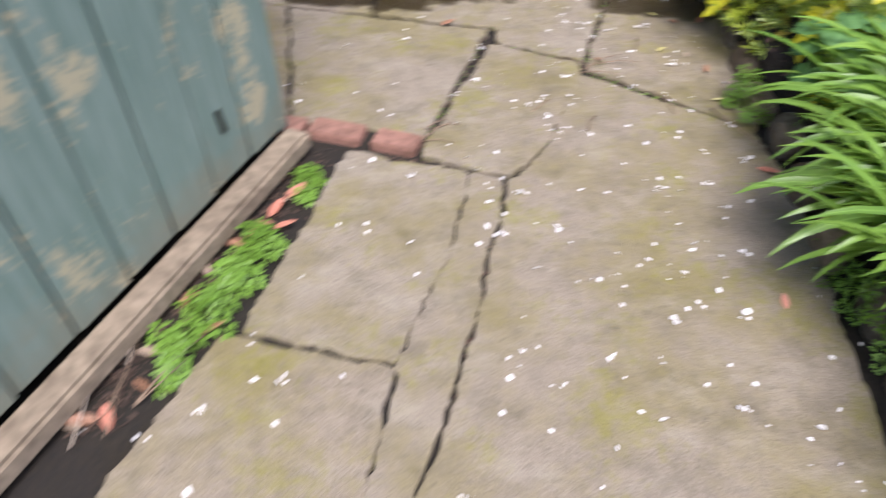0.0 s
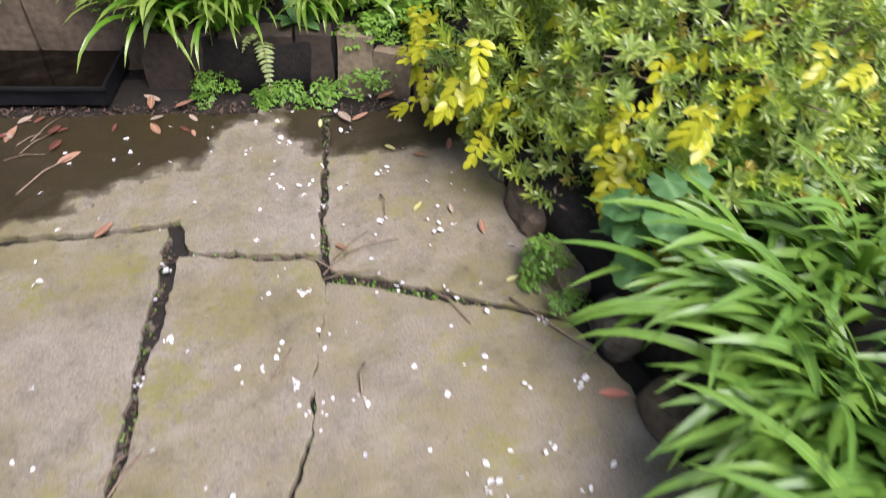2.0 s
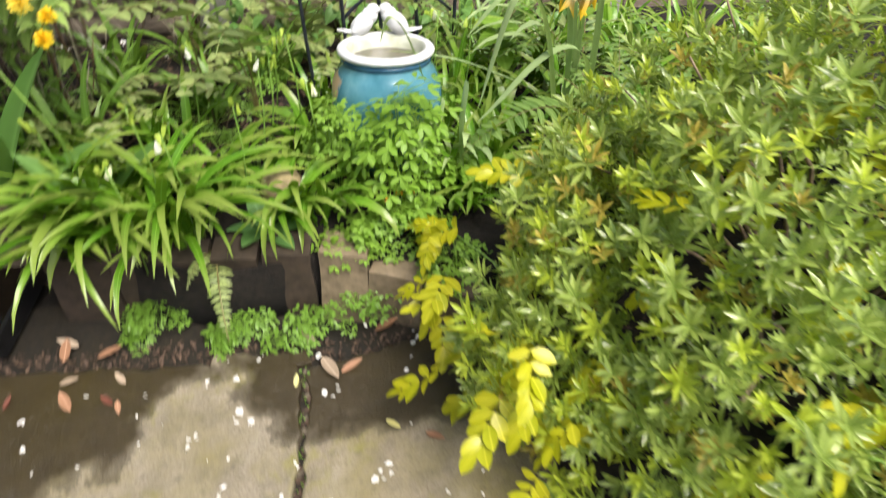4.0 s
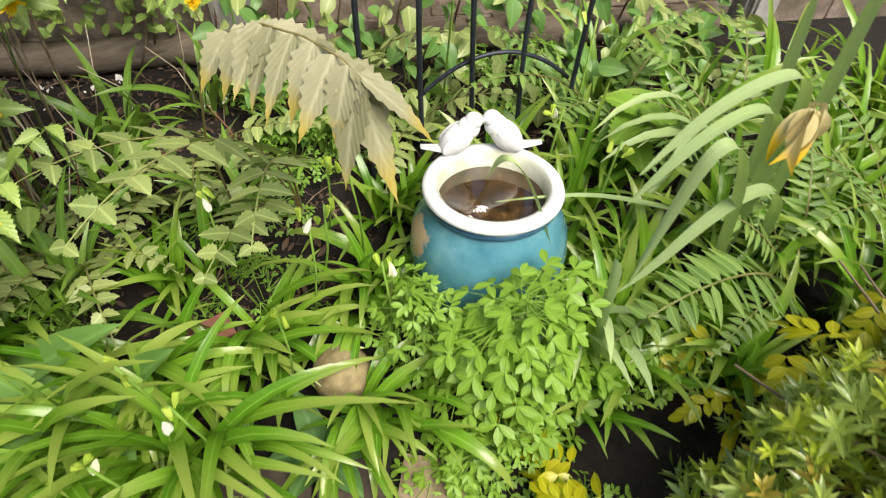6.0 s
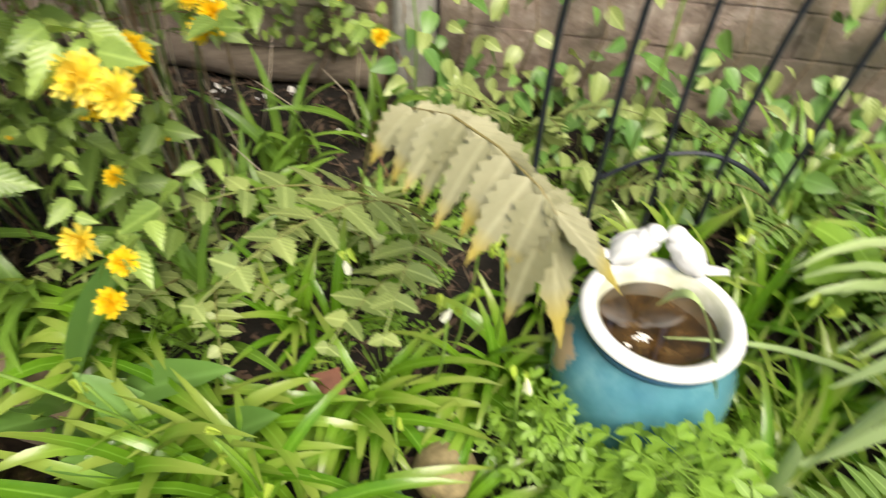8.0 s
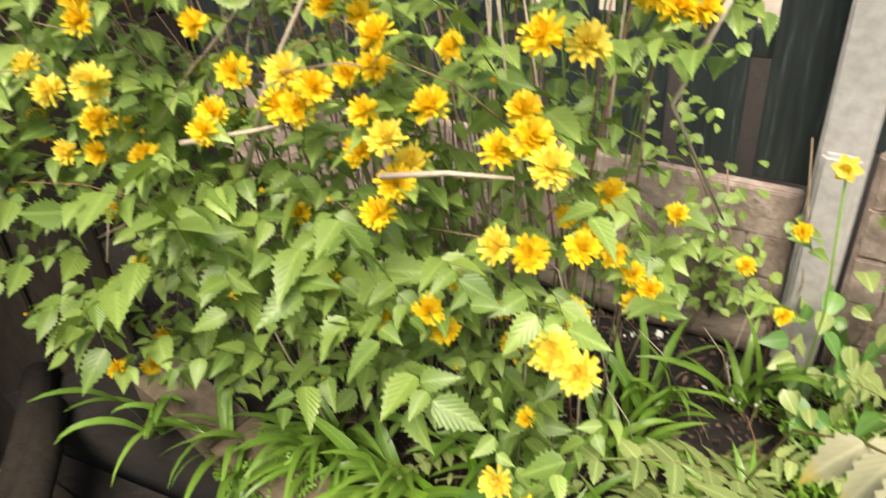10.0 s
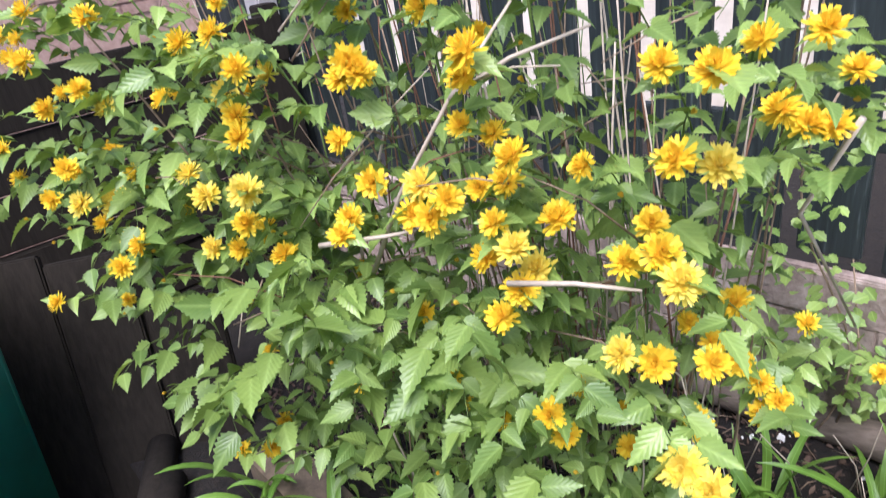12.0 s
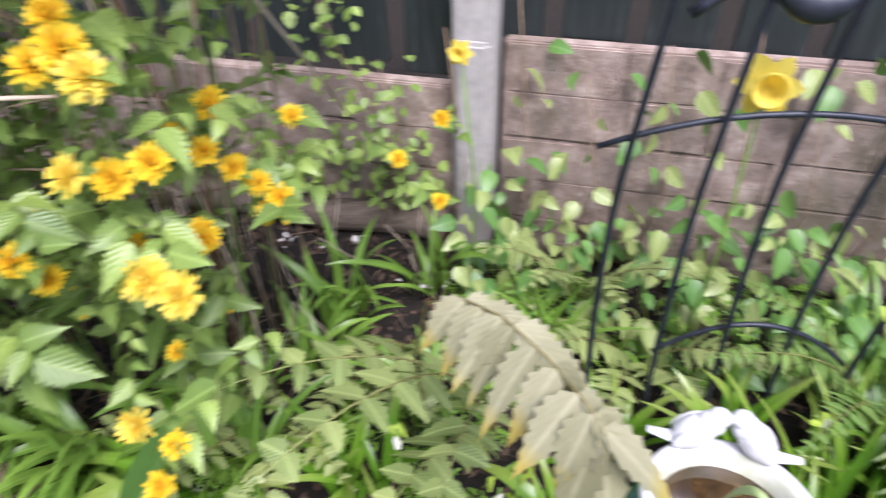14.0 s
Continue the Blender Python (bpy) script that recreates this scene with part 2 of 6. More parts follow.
DARK_WATER = material("dark still water", build_dark_water)
SLAB = material("sandstone slab", build_slab)
SOIL = material("damp soil", build_soil)
WOOD = material("dark weathered timber", build_wood)
LOG = material("grey weathered log", build_log)
FENCE = material("dark painted board", build_fence)
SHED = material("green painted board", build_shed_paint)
GLAZE = material("turquoise glaze", build_glaze)
WATER = material("brown water", build_water)
BRICK = plain("red brick", (0.13, 0.07, 0.045), (0.36, 0.19, 0.14), 0.88, 35, 0.7)
TERRACOTTA = plain("damp terracotta", (0.12, 0.045, 0.03), (0.24, 0.10, 0.065), 0.8, 40, 0.5)
EDGING = plain("mossy concrete edging", (0.06, 0.045, 0.03), (0.17, 0.125, 0.08), 0.85, 40, 0.6)
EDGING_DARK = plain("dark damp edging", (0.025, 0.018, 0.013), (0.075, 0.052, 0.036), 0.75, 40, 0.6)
EDGING_PALE = plain("tan stone edging", (0.12, 0.09, 0.055), (0.28, 0.215, 0.14), 0.85, 40, 0.5)
def build_concrete(nt, bsdf):
    fine, mid, big = world_noise(nt, 70, 6, 0.7), world_noise(nt, 11, 5, 0.7), world_noise(nt, 3, 4, 0.6, (1, 1, 0.5))
    col = ramp(nt, mid, [(0.3, (0.13, 0.085, 0.065)), (0.5, (0.32, 0.235, 0.195)), (0.70, (0.58, 0.48, 0.42))])
    col = mix(nt, 0.3, col, ramp(nt, fine, [(0.3, (0.12, 0.09, 0.075)), (0.7, (0.50, 0.43, 0.38))]))
    col = mix(nt, ramp(nt, big, [(0.47, (0, 0, 0)), (0.60, (0.75, 0.75, 0.75))]), col, (0.085, 0.078, 0.045))
    nt.links.new(col, bsdf.inputs["Base Color"])
    bsdf.inputs["Roughness"].default_value = 0.92
    bump(nt, bsdf, maths(nt, "ADD", mid, maths(nt, "MULTIPLY", fine, 0.5)), 0.7, 0.012)


CONCRETE = material("pinkish stained concrete", build_concrete)
CONCRETE_GREY = plain("grey concrete", (0.30, 0.285, 0.27), (0.46, 0.44, 0.42), 0.9, 35, 0.4)
STONE = plain("grey brown stone", (0.055, 0.042, 0.028), (0.21, 0.175, 0.125), 0.9, 30, 0.6)
BALL_STONE = plain("tan stone ball", (0.13, 0.10, 0.05), (0.36, 0.29, 0.15), 0.85, 45, 0.5)
BLACK_PLASTIC = plain("black plastic", (0.006, 0.006, 0.007), (0.018, 0.018, 0.02), 0.35, 40, 0.1)
GREEN_PLASTIC = plain("green plastic", (0.003, 0.085, 0.06), (0.008, 0.13, 0.095), 0.32, 20, 0.08)
IRON = plain("blue black iron", (0.012, 0.015, 0.022), (0.035, 0.04, 0.055), 0.45, 60, 0.2, 0.3)
WHITE_GLAZE = plain("white glaze", (0.60, 0.61, 0.62), (0.80, 0.81, 0.83), 0.34, 22, 0.2)
ALGAE_GLAZE = plain("white glaze with algae", (0.44, 0.48, 0.30), (0.74, 0.74, 0.68), 0.4, 30, 0.2)
TWIG = plain("grey brown twig", (0.13, 0.085, 0.05), (0.34, 0.25, 0.17), 0.85, 60, 0.4)
PALE_TWIG = plain("pale bare twig", (0.34, 0.27, 0.20), (0.56, 0.48, 0.38), 0.8, 60, 0.3)
RED_TWIG = plain("red brown twig", (0.11, 0.045, 0.025), (0.26, 0.13, 0.075), 0.8, 60, 0.3)
SOLE = plain("tan worn timber", (0.10, 0.075, 0.05), (0.32, 0.26, 0.18), 0.85, 26, 0.6)
CANE = plain("green cane", (0.07, 0.13, 0.025), (0.17, 0.24, 0.05), 0.55, 40, 0.2)
RACHIS = plain("brown frond stalk", (0.12, 0.09, 0.03), (0.26, 0.22, 0.08), 0.6, 40, 0.2)
STALK = plain("flower stalk", (0.12, 0.24, 0.03), (0.22, 0.36, 0.06), 0.45, 40, 0.1)
RENDERED_WALL = plain("pale wall beyond", (0.55, 0.46, 0.36), (0.80, 0.72, 0.60), 0.9, 6, 0.3)
HOUSE_BRICK = plain("pink brown brickwork", (0.26, 0.16, 0.12), (0.45, 0.31, 0.25), 0.9, 30, 0.5)
GRASS_FAR = plain("lawn", (0.035, 0.07, 0.012), (0.08, 0.13, 0.03), 0.9, 20, 0.5)

STRAP = leafy("strap leaf", (0.04, 0.135, 0.012), (0.19, 0.37, 0.05), 0.25, 0.28, tip=(0.24, 0.33, 0.06), vein=0.35)
STRAP_DEEP = leafy("deep green strap leaf", (0.065, 0.15, 0.03), (0.19, 0.32, 0.085), 0.36, 0.25, vein=0.35)
STRAP_GREY = leafy("grey green strap leaf", (0.24, 0.34, 0.26), (0.43, 0.53, 0.44), 0.36, 0.25, vein=0.1)
KERRIA = leafy("serrated spring leaf", (0.085, 0.16, 0.06), (0.33, 0.44, 0.20), 0.34, 0.30, veins=6)
KERRIA_PALE = leafy("pale young serrated leaf", (0.25, 0.37, 0.18), (0.46, 0.57, 0.32), 0.45, 0.30, veins=6)
# KERRIA darkened for inner leaves: the bush's inner shade is in the colour
KERRIA_FILL = leafy("serrated spring leaf inner shade", (0.06, 0.12, 0.045), (0.23, 0.315, 0.13), 0.4, 0.28, per="island", veins=7)
PETAL = leafy("golden petal", (0.90, 0.60, 0.010), (0.96, 0.78, 0.05), 0.55, 0.40, per="island", vein=0.0)
CREAM_PETAL = leafy("cream petal", (0.84, 0.76, 0.30), (0.92, 0.88, 0.56), 0.55, 0.3, per="island", vein=0.0)
# pale yellow flowers; on the bush, sunlight on some heads put into the colour
PALE_PETAL = leafy("lemon petal", (0.90, 0.70, 0.04), (0.96, 0.86, 0.20), 0.55, 0.42, per="island", vein=0.0)
BUD = leafy("yellow bud", (0.66, 0.44, 0.02), (0.78, 0.60, 0.06), 0.55, 0.2, vein=0.0)
SHRUB = leafy("grey green narrow leaf", (0.11, 0.19, 0.07), (0.44, 0.53, 0.22), 0.26, 0.36, per="island", vein=0.35, spec=0.9)
SHRUB_OLD = leafy("old yellowing shrub leaf", (0.30, 0.24, 0.03), (0.55, 0.46, 0.08), 0.45, 0.3, per="island", vein=0.3)
SHRUB_TIP = leafy("fresh shoot leaf", (0.30, 0.40, 0.05), (0.56, 0.64, 0.12), 0.3, 0.38, per="island", vein=0.3, spec=0.8)
GOLD = leafy("gold variegated leaf", (0.30, 0.34, 0.012), (0.60, 0.54, 0.02), 0.35, 0.3, per="island", vein=0.3)
FERN = leafy("fern pinna", (0.08, 0.16, 0.06), (0.20, 0.30, 0.13), 0.45, 0.3, per="island", vein=0.5)
FERN_GREY = leafy("dull fern pinna", (0.125, 0.18, 0.10), (0.34, 0.40, 0.25), 0.34, 0.25, per="island", vein=0.4, veins=6)
FERN_TAN = leafy("bleached fern pinna", (0.20, 0.20, 0.10), (0.41, 0.395, 0.25), 0.45, 0.15, per="island", vein=0.3, tip=(0.42, 0.34, 0.08), veins=7)
LACY = leafy("lacy compound leaf", (0.10, 0.23, 0.035), (0.24, 0.39, 0.08), 0.5, 0.35, per="island", vein=0.3)
HERB = leafy("small herb leaf", (0.07, 0.175, 0.03), (0.20, 0.35, 0.08), 0.45, 0.3, per="island", vein=0.25)
BROAD = leafy("broad blue green leaf", (0.06, 0.15, 0.06), (0.13, 0.25, 0.10), 0.42, 0.2, vein=0.3)
ROUND_LEAF = leafy("rounded crinkled leaf", (0.045, 0.12, 0.055), (0.10, 0.22, 0.10), 0.6, 0.25, vein=0.4, veins=5)
DEAD = leafy("fallen leaf", (0.19, 0.085, 0.04), (0.42, 0.23, 0.14), 0.6, 0.1, vein=0.5)
DEAD_PINK = leafy("pink fallen leaf", (0.46, 0.16, 0.10), (0.62, 0.30, 0.21), 0.55, 0.15, vein=0.4)
DEAD_RED = leafy("dark red fallen leaf", (0.09, 0.03, 0.02), (0.24, 0.08, 0.05), 0.6, 0.1, vein=0.4)
DEAD_YELLOW = leafy("yellow fallen leaf", (0.50, 0.44, 0.14), (0.62, 0.58, 0.26), 0.55, 0.15, vein=0.4)
DEAD_GREY = leafy("grey fallen leaf", (0.30, 0.22, 0.15), (0.46, 0.36, 0.27), 0.7, 0.1, vein=0.4)
LITTER = leafy("leaf litter", (0.022, 0.012, 0.008), (0.13, 0.08, 0.052), 0.8, 0.05, per="island", vein=0.2)
BLOSSOM = leafy("white blossom petal", (0.80, 0.78, 0.74), (0.88, 0.86, 0.84), 0.6, 0.25, per="island", vein=0.0)
WITHERED = leafy("withered petal", (0.45, 0.36, 0.14), (0.72, 0.62, 0.34), 0.55, 0.3, per="island", vein=0.3, tip=(0.80, 0.52, 0.02))
BELL = leafy("white bell", (0.80, 0.82, 0.76), (0.88, 0.88, 0.84), 0.5, 0.3, vein=0.0)
BELL_BUD = leafy("pale green bud", (0.38, 0.52, 0.12), (0.55, 0.66, 0.22), 0.5, 0.3, vein=0.0)
POPPY = leafy("orange petal", (0.78, 0.25, 0.004), (0.86, 0.40, 0.01), 0.5, 0.3, per="island", vein=0.0)


# ---- mesh helpers ----
def mesh_of(name, verts, faces, mat, uvs=None, smooth=True):
    me = bpy.data.meshes.new(name)
    me.from_pydata([tuple(v) for v in verts], [], faces)
    if uvs is not None:
        layer = me.uv_layers.new(name="UVMap")
        flat = [c for f in faces for i in f for c in uvs[i]]
        layer.data.foreach_set("uv", flat)
    me.materials.append(mat)
    if smooth:
        me.polygons.foreach_set("use_smooth", [True] * len(me.polygons))
    me.update()
    return me


def finish(bm, name, mat, smooth=False):
    bmesh.ops.recalc_face_normals(bm, faces=bm.faces)
    me = bpy.data.meshes.new(name)
    bm.to_mesh(me)
    bm.free()
    me.materials.append(mat)
    if smooth:
        me.polygons.foreach_set("use_smooth", [True] * len(me.polygons))
    return me


def part(name, me, parent=None, m=None, label=""):
    ob = new(name, me)
    if parent is not None:
        ob.parent = parent
    if m is not None:
        ob.matrix_basis = m
    return tagged(ob, label)


def thing(name, x, y, z, label, category, group="", turn=0):
    ob = new(name)
    ob.empty_display_size = 0.05
    ob.matrix_basis = pose(x, y, z, 0, 0, turn)
    return tagged(ob, label, category, group)


def box(sx, sy, sz, name, mat, edge=0.006, rough=0.0, cuts=0, seed=1):
    """A bevelled block standing on z = 0, worn if rough is given."""
    bm = bmesh.new()
    bmesh.ops.create_cube(bm, size=1, matrix=Matrix.Translation((0, 0, sz / 2)) @ Matrix.Diagonal((sx, sy, sz, 1)))
    if cuts:
        bmesh.ops.subdivide_edges(bm, edges=bm.edges[:], cuts=cuts, use_grid_fill=True)
    else:
        bmesh.ops.bevel(bm, geom=bm.edges[:], offset=edge, segments=2, affect="EDGES")
    if rough:
        for v in bm.verts:
            v.co += noise.noise_vector(v.co * 9 + Vector((seed * 3.1, seed, 0))) * rough
    return finish(bm, name, mat)


def tube(points, radius, mat, name="tube", sides=6, taper=1.0):
    """A round bar along points."""
    pts = [Vector(p) for p in points]
    verts, faces, n = [], [], len(pts)
    for i, p in enumerate(pts):
        d = (pts[min(i + 1, n - 1)] - pts[max(i - 1, 0)]).normalized()
        s = d.cross(Vector((0.31, 0.17, 0.93)) if abs(d.z) < 0.9 else Vector((1, 0, 0))).normalized()
        u = s.cross(d)
        r = radius * (1 + (taper - 1) * i / max(1, n - 1))
        for k in range(sides):
            a = 2 * math.pi * k / sides
            verts.append(p + (s * math.cos(a) + u * math.sin(a)) * r)
    for i in range(n - 1):
        for k in range(sides):
            k2 = (k + 1) % sides
            faces.append((i * sides + k, i * sides + k2, (i + 1) * sides + k2, (i + 1) * sides + k))
    faces += [tuple(range(sides))[::-1], tuple(range((n - 1) * sides, n * sides))]
    return mesh_of(name, verts, faces, mat)


def lathe(profile, name, mat, sides=48):
    """A turned body from (radius, height) pairs."""
    verts, faces = [], []
    for r, z in profile:
        verts += [(r * math.cos(2 * math.pi * k / sides), r * math.sin(2 * math.pi * k / sides), z) for k in range(sides)]
    for i in range(len(profile) - 1):
        for k in range(sides):
            k2 = (k + 1) % sides
            faces.append((i * sides + k, i * sides + k2, (i + 1) * sides + k2, (i + 1) * sides + k))
    return mesh_of(name, verts, faces, mat)


class Soup:
    """Gathers leaf shapes into one mesh."""
    def __init__(self):
        self.v, self.f, self.uv = [], [], []

    def add(self, shape, m):
        verts, faces, uvs = shape
        k = len(self.v)
        self.v += [m @ Vector(p) for p in verts]
        self.f += [tuple(i + k for i in f) for f in faces]
        self.uv += uvs
        return self

    def shape(self):
        return self.v, self.f, self.uv

    def mesh(self, name, mat):
        return mesh_of(name, self.v, self.f, mat, self.uv)


def strap_shape(length, width, rise, bend, segs=9, fold=0.25, twist=0.0):
    """An arching strap leaf that leaves the ground at rise degrees and bends over by bend degrees, towards +x."""
    verts, faces, uvs = [], [], []
    p, step = Vector((0, 0, 0)), length / segs
    for i in range(segs + 1):
        t = i / segs
        a = radians(rise - bend * t ** 1.5)
        w = width * (0.55 + 0.45 * min(1, t * 3)) * (1 - max(0, t - 0.55) / 0.45) ** 0.6 if t < 1 else 0.0006
        w = max(w, 0.0008)
        up = Vector((-math.sin(a), 0, math.cos(a)))
        side = Vector((0, 1, 0)) * math.cos(twist * t) + up * math.sin(twist * t)
        verts += [p - side * w / 2 + up * fold * w * 0.5, p, p + side * w / 2 + up * fold * w * 0.5]
        uvs += [(0, t), (0.5, t), (1, t)]
        p = p + Vector((math.cos(a), 0, math.sin(a))) * step
    for i in range(segs):
        for k in (0, 1):
            q = i * 3 + k
            faces.append((q, q + 1, q + 4, q + 3))
    return verts, faces, uvs


def leaf_shape(length, width, teeth=0, fold=0.25, droop=0.25, segs=6, point=1.0, belly=0.38):
    """A pointed leaf from the origin along +x, its face up; teeth give a serrated edge."""
    verts, faces, uvs = [], [], []
    n = max(segs, teeth)
    for i in range(n + 1):
        t = i / n
        w = width / 2 * (math.sin(math.pi * min(1, t ** (math.log(0.5) / math.log(belly)))) ** point if 0 < t < 1 else 0.0)
        w = max(w, 0.0003)
        if teeth and 0 < i < n:
            w *= 1.15 if i % 2 else 0.86
        x, z = length * t, -droop * length * t * t
        fwd = 0.10 * length / n if (teeth and i % 2) else 0
        verts += [(x + fwd, -w, z + fold * w), (x, 0, z), (x + fwd, w, z + fold * w)]
        uvs += [(0.5 - w / width, t), (0.5, t), (0.5 + w / width, t)]
    for i in range(n):
        for k in (0, 1):
            q = i * 3 + k
            faces.append((q, q + 3, q + 4, q + 1))
    return verts, faces, uvs


def turned(x=0, y=0, z=0, rx=0, ry=0, rz=0, s=1.0):
    return pose(x, y, z, rx, ry, rz) @ Matrix.Diagonal((s, s, s, 1))


def aim(p, d, roll=0.0, s=1.0):
    """A pose at p whose +x runs along d and whose +z is as upright as it can be."""
    x = Vector(d).normalized()
    up = Vector((0, 0, 1)) if abs(x.z) < 0.95 else Vector((0, 1, 0))
    y = up.cross(x).normalized()
    z = x.cross(y)
    m = Matrix((x, y, z)).transposed().to_4x4()
    return Matrix.Translation(p) @ m @ pose(0, 0, 0, roll, 0, 0) @ Matrix.Diagonal((s, s, s, 1))


# ---- ground ----
bm = bmesh.new()
bmesh.ops.create_grid(bm, x_segments=2, y_segments=2, size=200)
tagged(part("ground", finish(bm, "ground", SOIL), None, pose(0, 0, -0.035)), "dark damp soil ground under the garden", "ground", kind="structure")

EDGE_DIR = Vector((0.937, -0.349, 0))


def bed(name, outline, top, label, sag=0.03, seed=0):
    """A raised bed of earth: an uneven top over a plan outline, with sides down to the ground."""
    bm = bmesh.new()
    base = [bm.verts.new((x, y, top)) for x, y in outline]
    face = bm.faces.new(base)
    r = bmesh.ops.extrude_face_region(bm, geom=[face])
    for g in r["geom"]:
        if isinstance(g, bmesh.types.BMVert):
            g.co.z = -0.04
    bmesh.ops.triangulate(bm, faces=[f for f in bm.faces if abs(f.normal.z) > 0.5])
    for _ in range(5):
        long_edges = [e for e in bm.edges if e.calc_length() > 0.12 and all(v.co.z > 0 for v in e.verts)]
        bmesh.ops.subdivide_edges(bm, edges=long_edges, cuts=1)
        bmesh.ops.triangulate(bm, faces=[f for f in bm.faces if len(f.verts) > 4])
    for v in bm.verts:
        if v.co.z > 0:
            v.co.z += sag * noise.noise(v.co * 4 + Vector((seed, 0, 0))) + sag * 0.4 * noise.noise(v.co * 17)
    return tagged(part(name, finish(bm, name, SOIL, True)), label, "flower bed", kind="structure")


bed("soil_bed_back", [(-2.6, 4.25), (-0.3, 4.10), (0.22, 3.94), (0.30, 3.70), (0.62, 3.50), (0.90, 3.46), (1.14, 3.36), (1.3, 3.2), (4.0, 2.6), (4.0, 4.35), (-2.6, 6.1)], 0.185,
    "dark crumbly soil of the raised back bed")
bed("soil_bed_side", [(1.16, -1.0), (4.0, -1.0), (4.0, 2.6), (1.3, 3.2), (1.22, 2.7), (1.22, 1.5)], 0.17, "dark soil of the raised bed beside the path", seed=5)

# ---- fence at the back ----
FO, FA, FN = Vector((0.9, 5.06, 0)), Vector((0.968, -0.252, 0)), Vector((-0.252, -0.968, 0))
F_TURN = math.degrees(math.atan2(FA.y, FA.x))


def on_fence(s, out, z):
    p = FO + FA * s + FN * out
    return pose(p.x, p.y, z, 0, 0, F_TURN)


fence = tagged(new("wooden_fence"), "dark painted board fence with open gaps on concrete gravel boards", "fence", kind="structure")
fence.matrix_basis = Matrix.Identity(4)
board_mesh = [box(0.160, 0.022, 1.32, "fence_board", FENCE, 0.004, 0.002, 0, k) for k in range(3)]
s = -3.20
k = 0
while s < 3.2:
    part("fence_board", board_mesh[k % 3], fence, on_fence(s, 0.01, (0.69 if s < 0.02 else 0.80) + 0.012 * (k % 3)) @ pose(0, 0, 0, 0, rnd.uniform(-0.6, 0.6), 0))
    s += 0.208
    k += 1
for z in (1.0, 1.75):
    part("rail", box(6.4, 0.04, 0.075, "rail", FENCE, 0.004), fence, on_fence(0.1, -0.03, z))

for a, b in ((-2.95, -2.67), (-2.53, -0.02), (0.12, 1.68), (1.82, 3.3)):
    panel = tagged(new("gravel_board"), "pinkish concrete gravel board cast with stone courses", "concrete panel", "gravel boards under the fence", "structure")
    panel.matrix_basis = on_fence((a + b) / 2, 0.05, 0.13)
    courses = 5 if a > 0 else 4
    part("slab", box(b - a, 0.04, 0.142 * courses - 0.01, "slab", CONCRETE, 0.006), panel)
    for c in range(courses):
        x = -(b - a) / 2 + 0.01
        while x < (b - a) / 2 - 0.08:
            w = min(rnd.uniform(0.17, 0.33), (b - a) / 2 - 0.01 - x)
            part("cast_stone", box(w - 0.002, 0.016, 0.1365, "cast_stone", CONCRETE, 0.004, 0.005, 0, rnd.random() * 9), panel, pose(x + w / 2, -0.0155 - rnd.uniform(0, 0.006), 0.008 + c * 0.138 + rnd.uniform(-0.004, 0.004)))
            x += w

for s in (-2.60, 0.05, 1.75):
    post = tagged(new("fence_post"), "grey concrete fence post with a stepped front", "fence post", "concrete fence posts", "structure")
    post.matrix_basis = on_fence(s, 0.08, 0.0)
    part("shaft", box(0.11, 0.10, 2.15, "shaft", CONCRETE_GREY, 0.008, 0.0015), post)
    part("shoulder", box(0.085, 0.03, 0.75, "shoulder", CONCRETE_GREY, 0.01, 0.002), post, pose(0, -0.062, 0.1))

# logs lying along the foot of the fence
for s0, s1, r in ((-1.0, -0.03, 0.052), (-2.3, -1.05, 0.055), (0.15, 1.6, 0.05)):
    pts = [FO + FA * (s0 + (s1 - s0) * i / 8) + FN * (0.12 + 0.008 * math.sin(i * 1.7)) + Vector((0, 0, 0.235 + 0.006 * math.sin(i))) for i in range(9)]
    tagged(part("log_edging", tube(pts, r, LOG, "log_edging", 14)), "grey weathered round log lying along the fence foot", "log", "logs along the fence")

# neighbour's side beyond the fence
tagged(part("backdrop_wall", box(12, 0.2, 2.6, "backdrop_wall", RENDERED_WALL, 0.01), None, on_fence(0, -3.2, -0.03)), "pale sunlit wall beyond the fence", "wall", kind="structure")
house = tagged(new("wall_house"), "pink brown brick wall at the end of the garden", "wall", kind="structure")
house.matrix_basis = pose(-3.9, 5.4, -0.03, 0, 0, 62)
part("wall_core", box(3.0, 0.2, 3.0, "wall_core", HOUSE_BRICK, 0.01), house)
hb = box(0.212, 0.012, 0.064, "brick", HOUSE_BRICK, 0.004)
for row in range(18, 36):
    for col in range(12):
        part("brick", hb, house, pose(-1.35 + col * 0.224 + (row % 2) * 0.112, -0.104, 0.02 + row * 0.075))

screen = tagged(new("timber_screen"), "dark weathered horizontal timber screen at the garden's end", "fence", kind="structure")
screen.matrix_basis = pose(-1.75, 4.85, -0.03, 0, 0, 68)
for i in range(7):
    part("plank", box(1.5, 0.04, 0.19, "plank", WOOD, 0.006, 0.002), screen, pose(0.01 * (i % 2), 0.006 * (i % 3), 0.02 + i * 0.2))
part("screen_post", box(0.09, 0.09, 1.45, "screen_post", WOOD, 0.006), screen, pose(-0.72, 0.07, 0))
part("screen_post", box(0.09, 0.09, 1.45, "screen_post", WOOD, 0.006), screen, pose(0.72, 0.07, 0))

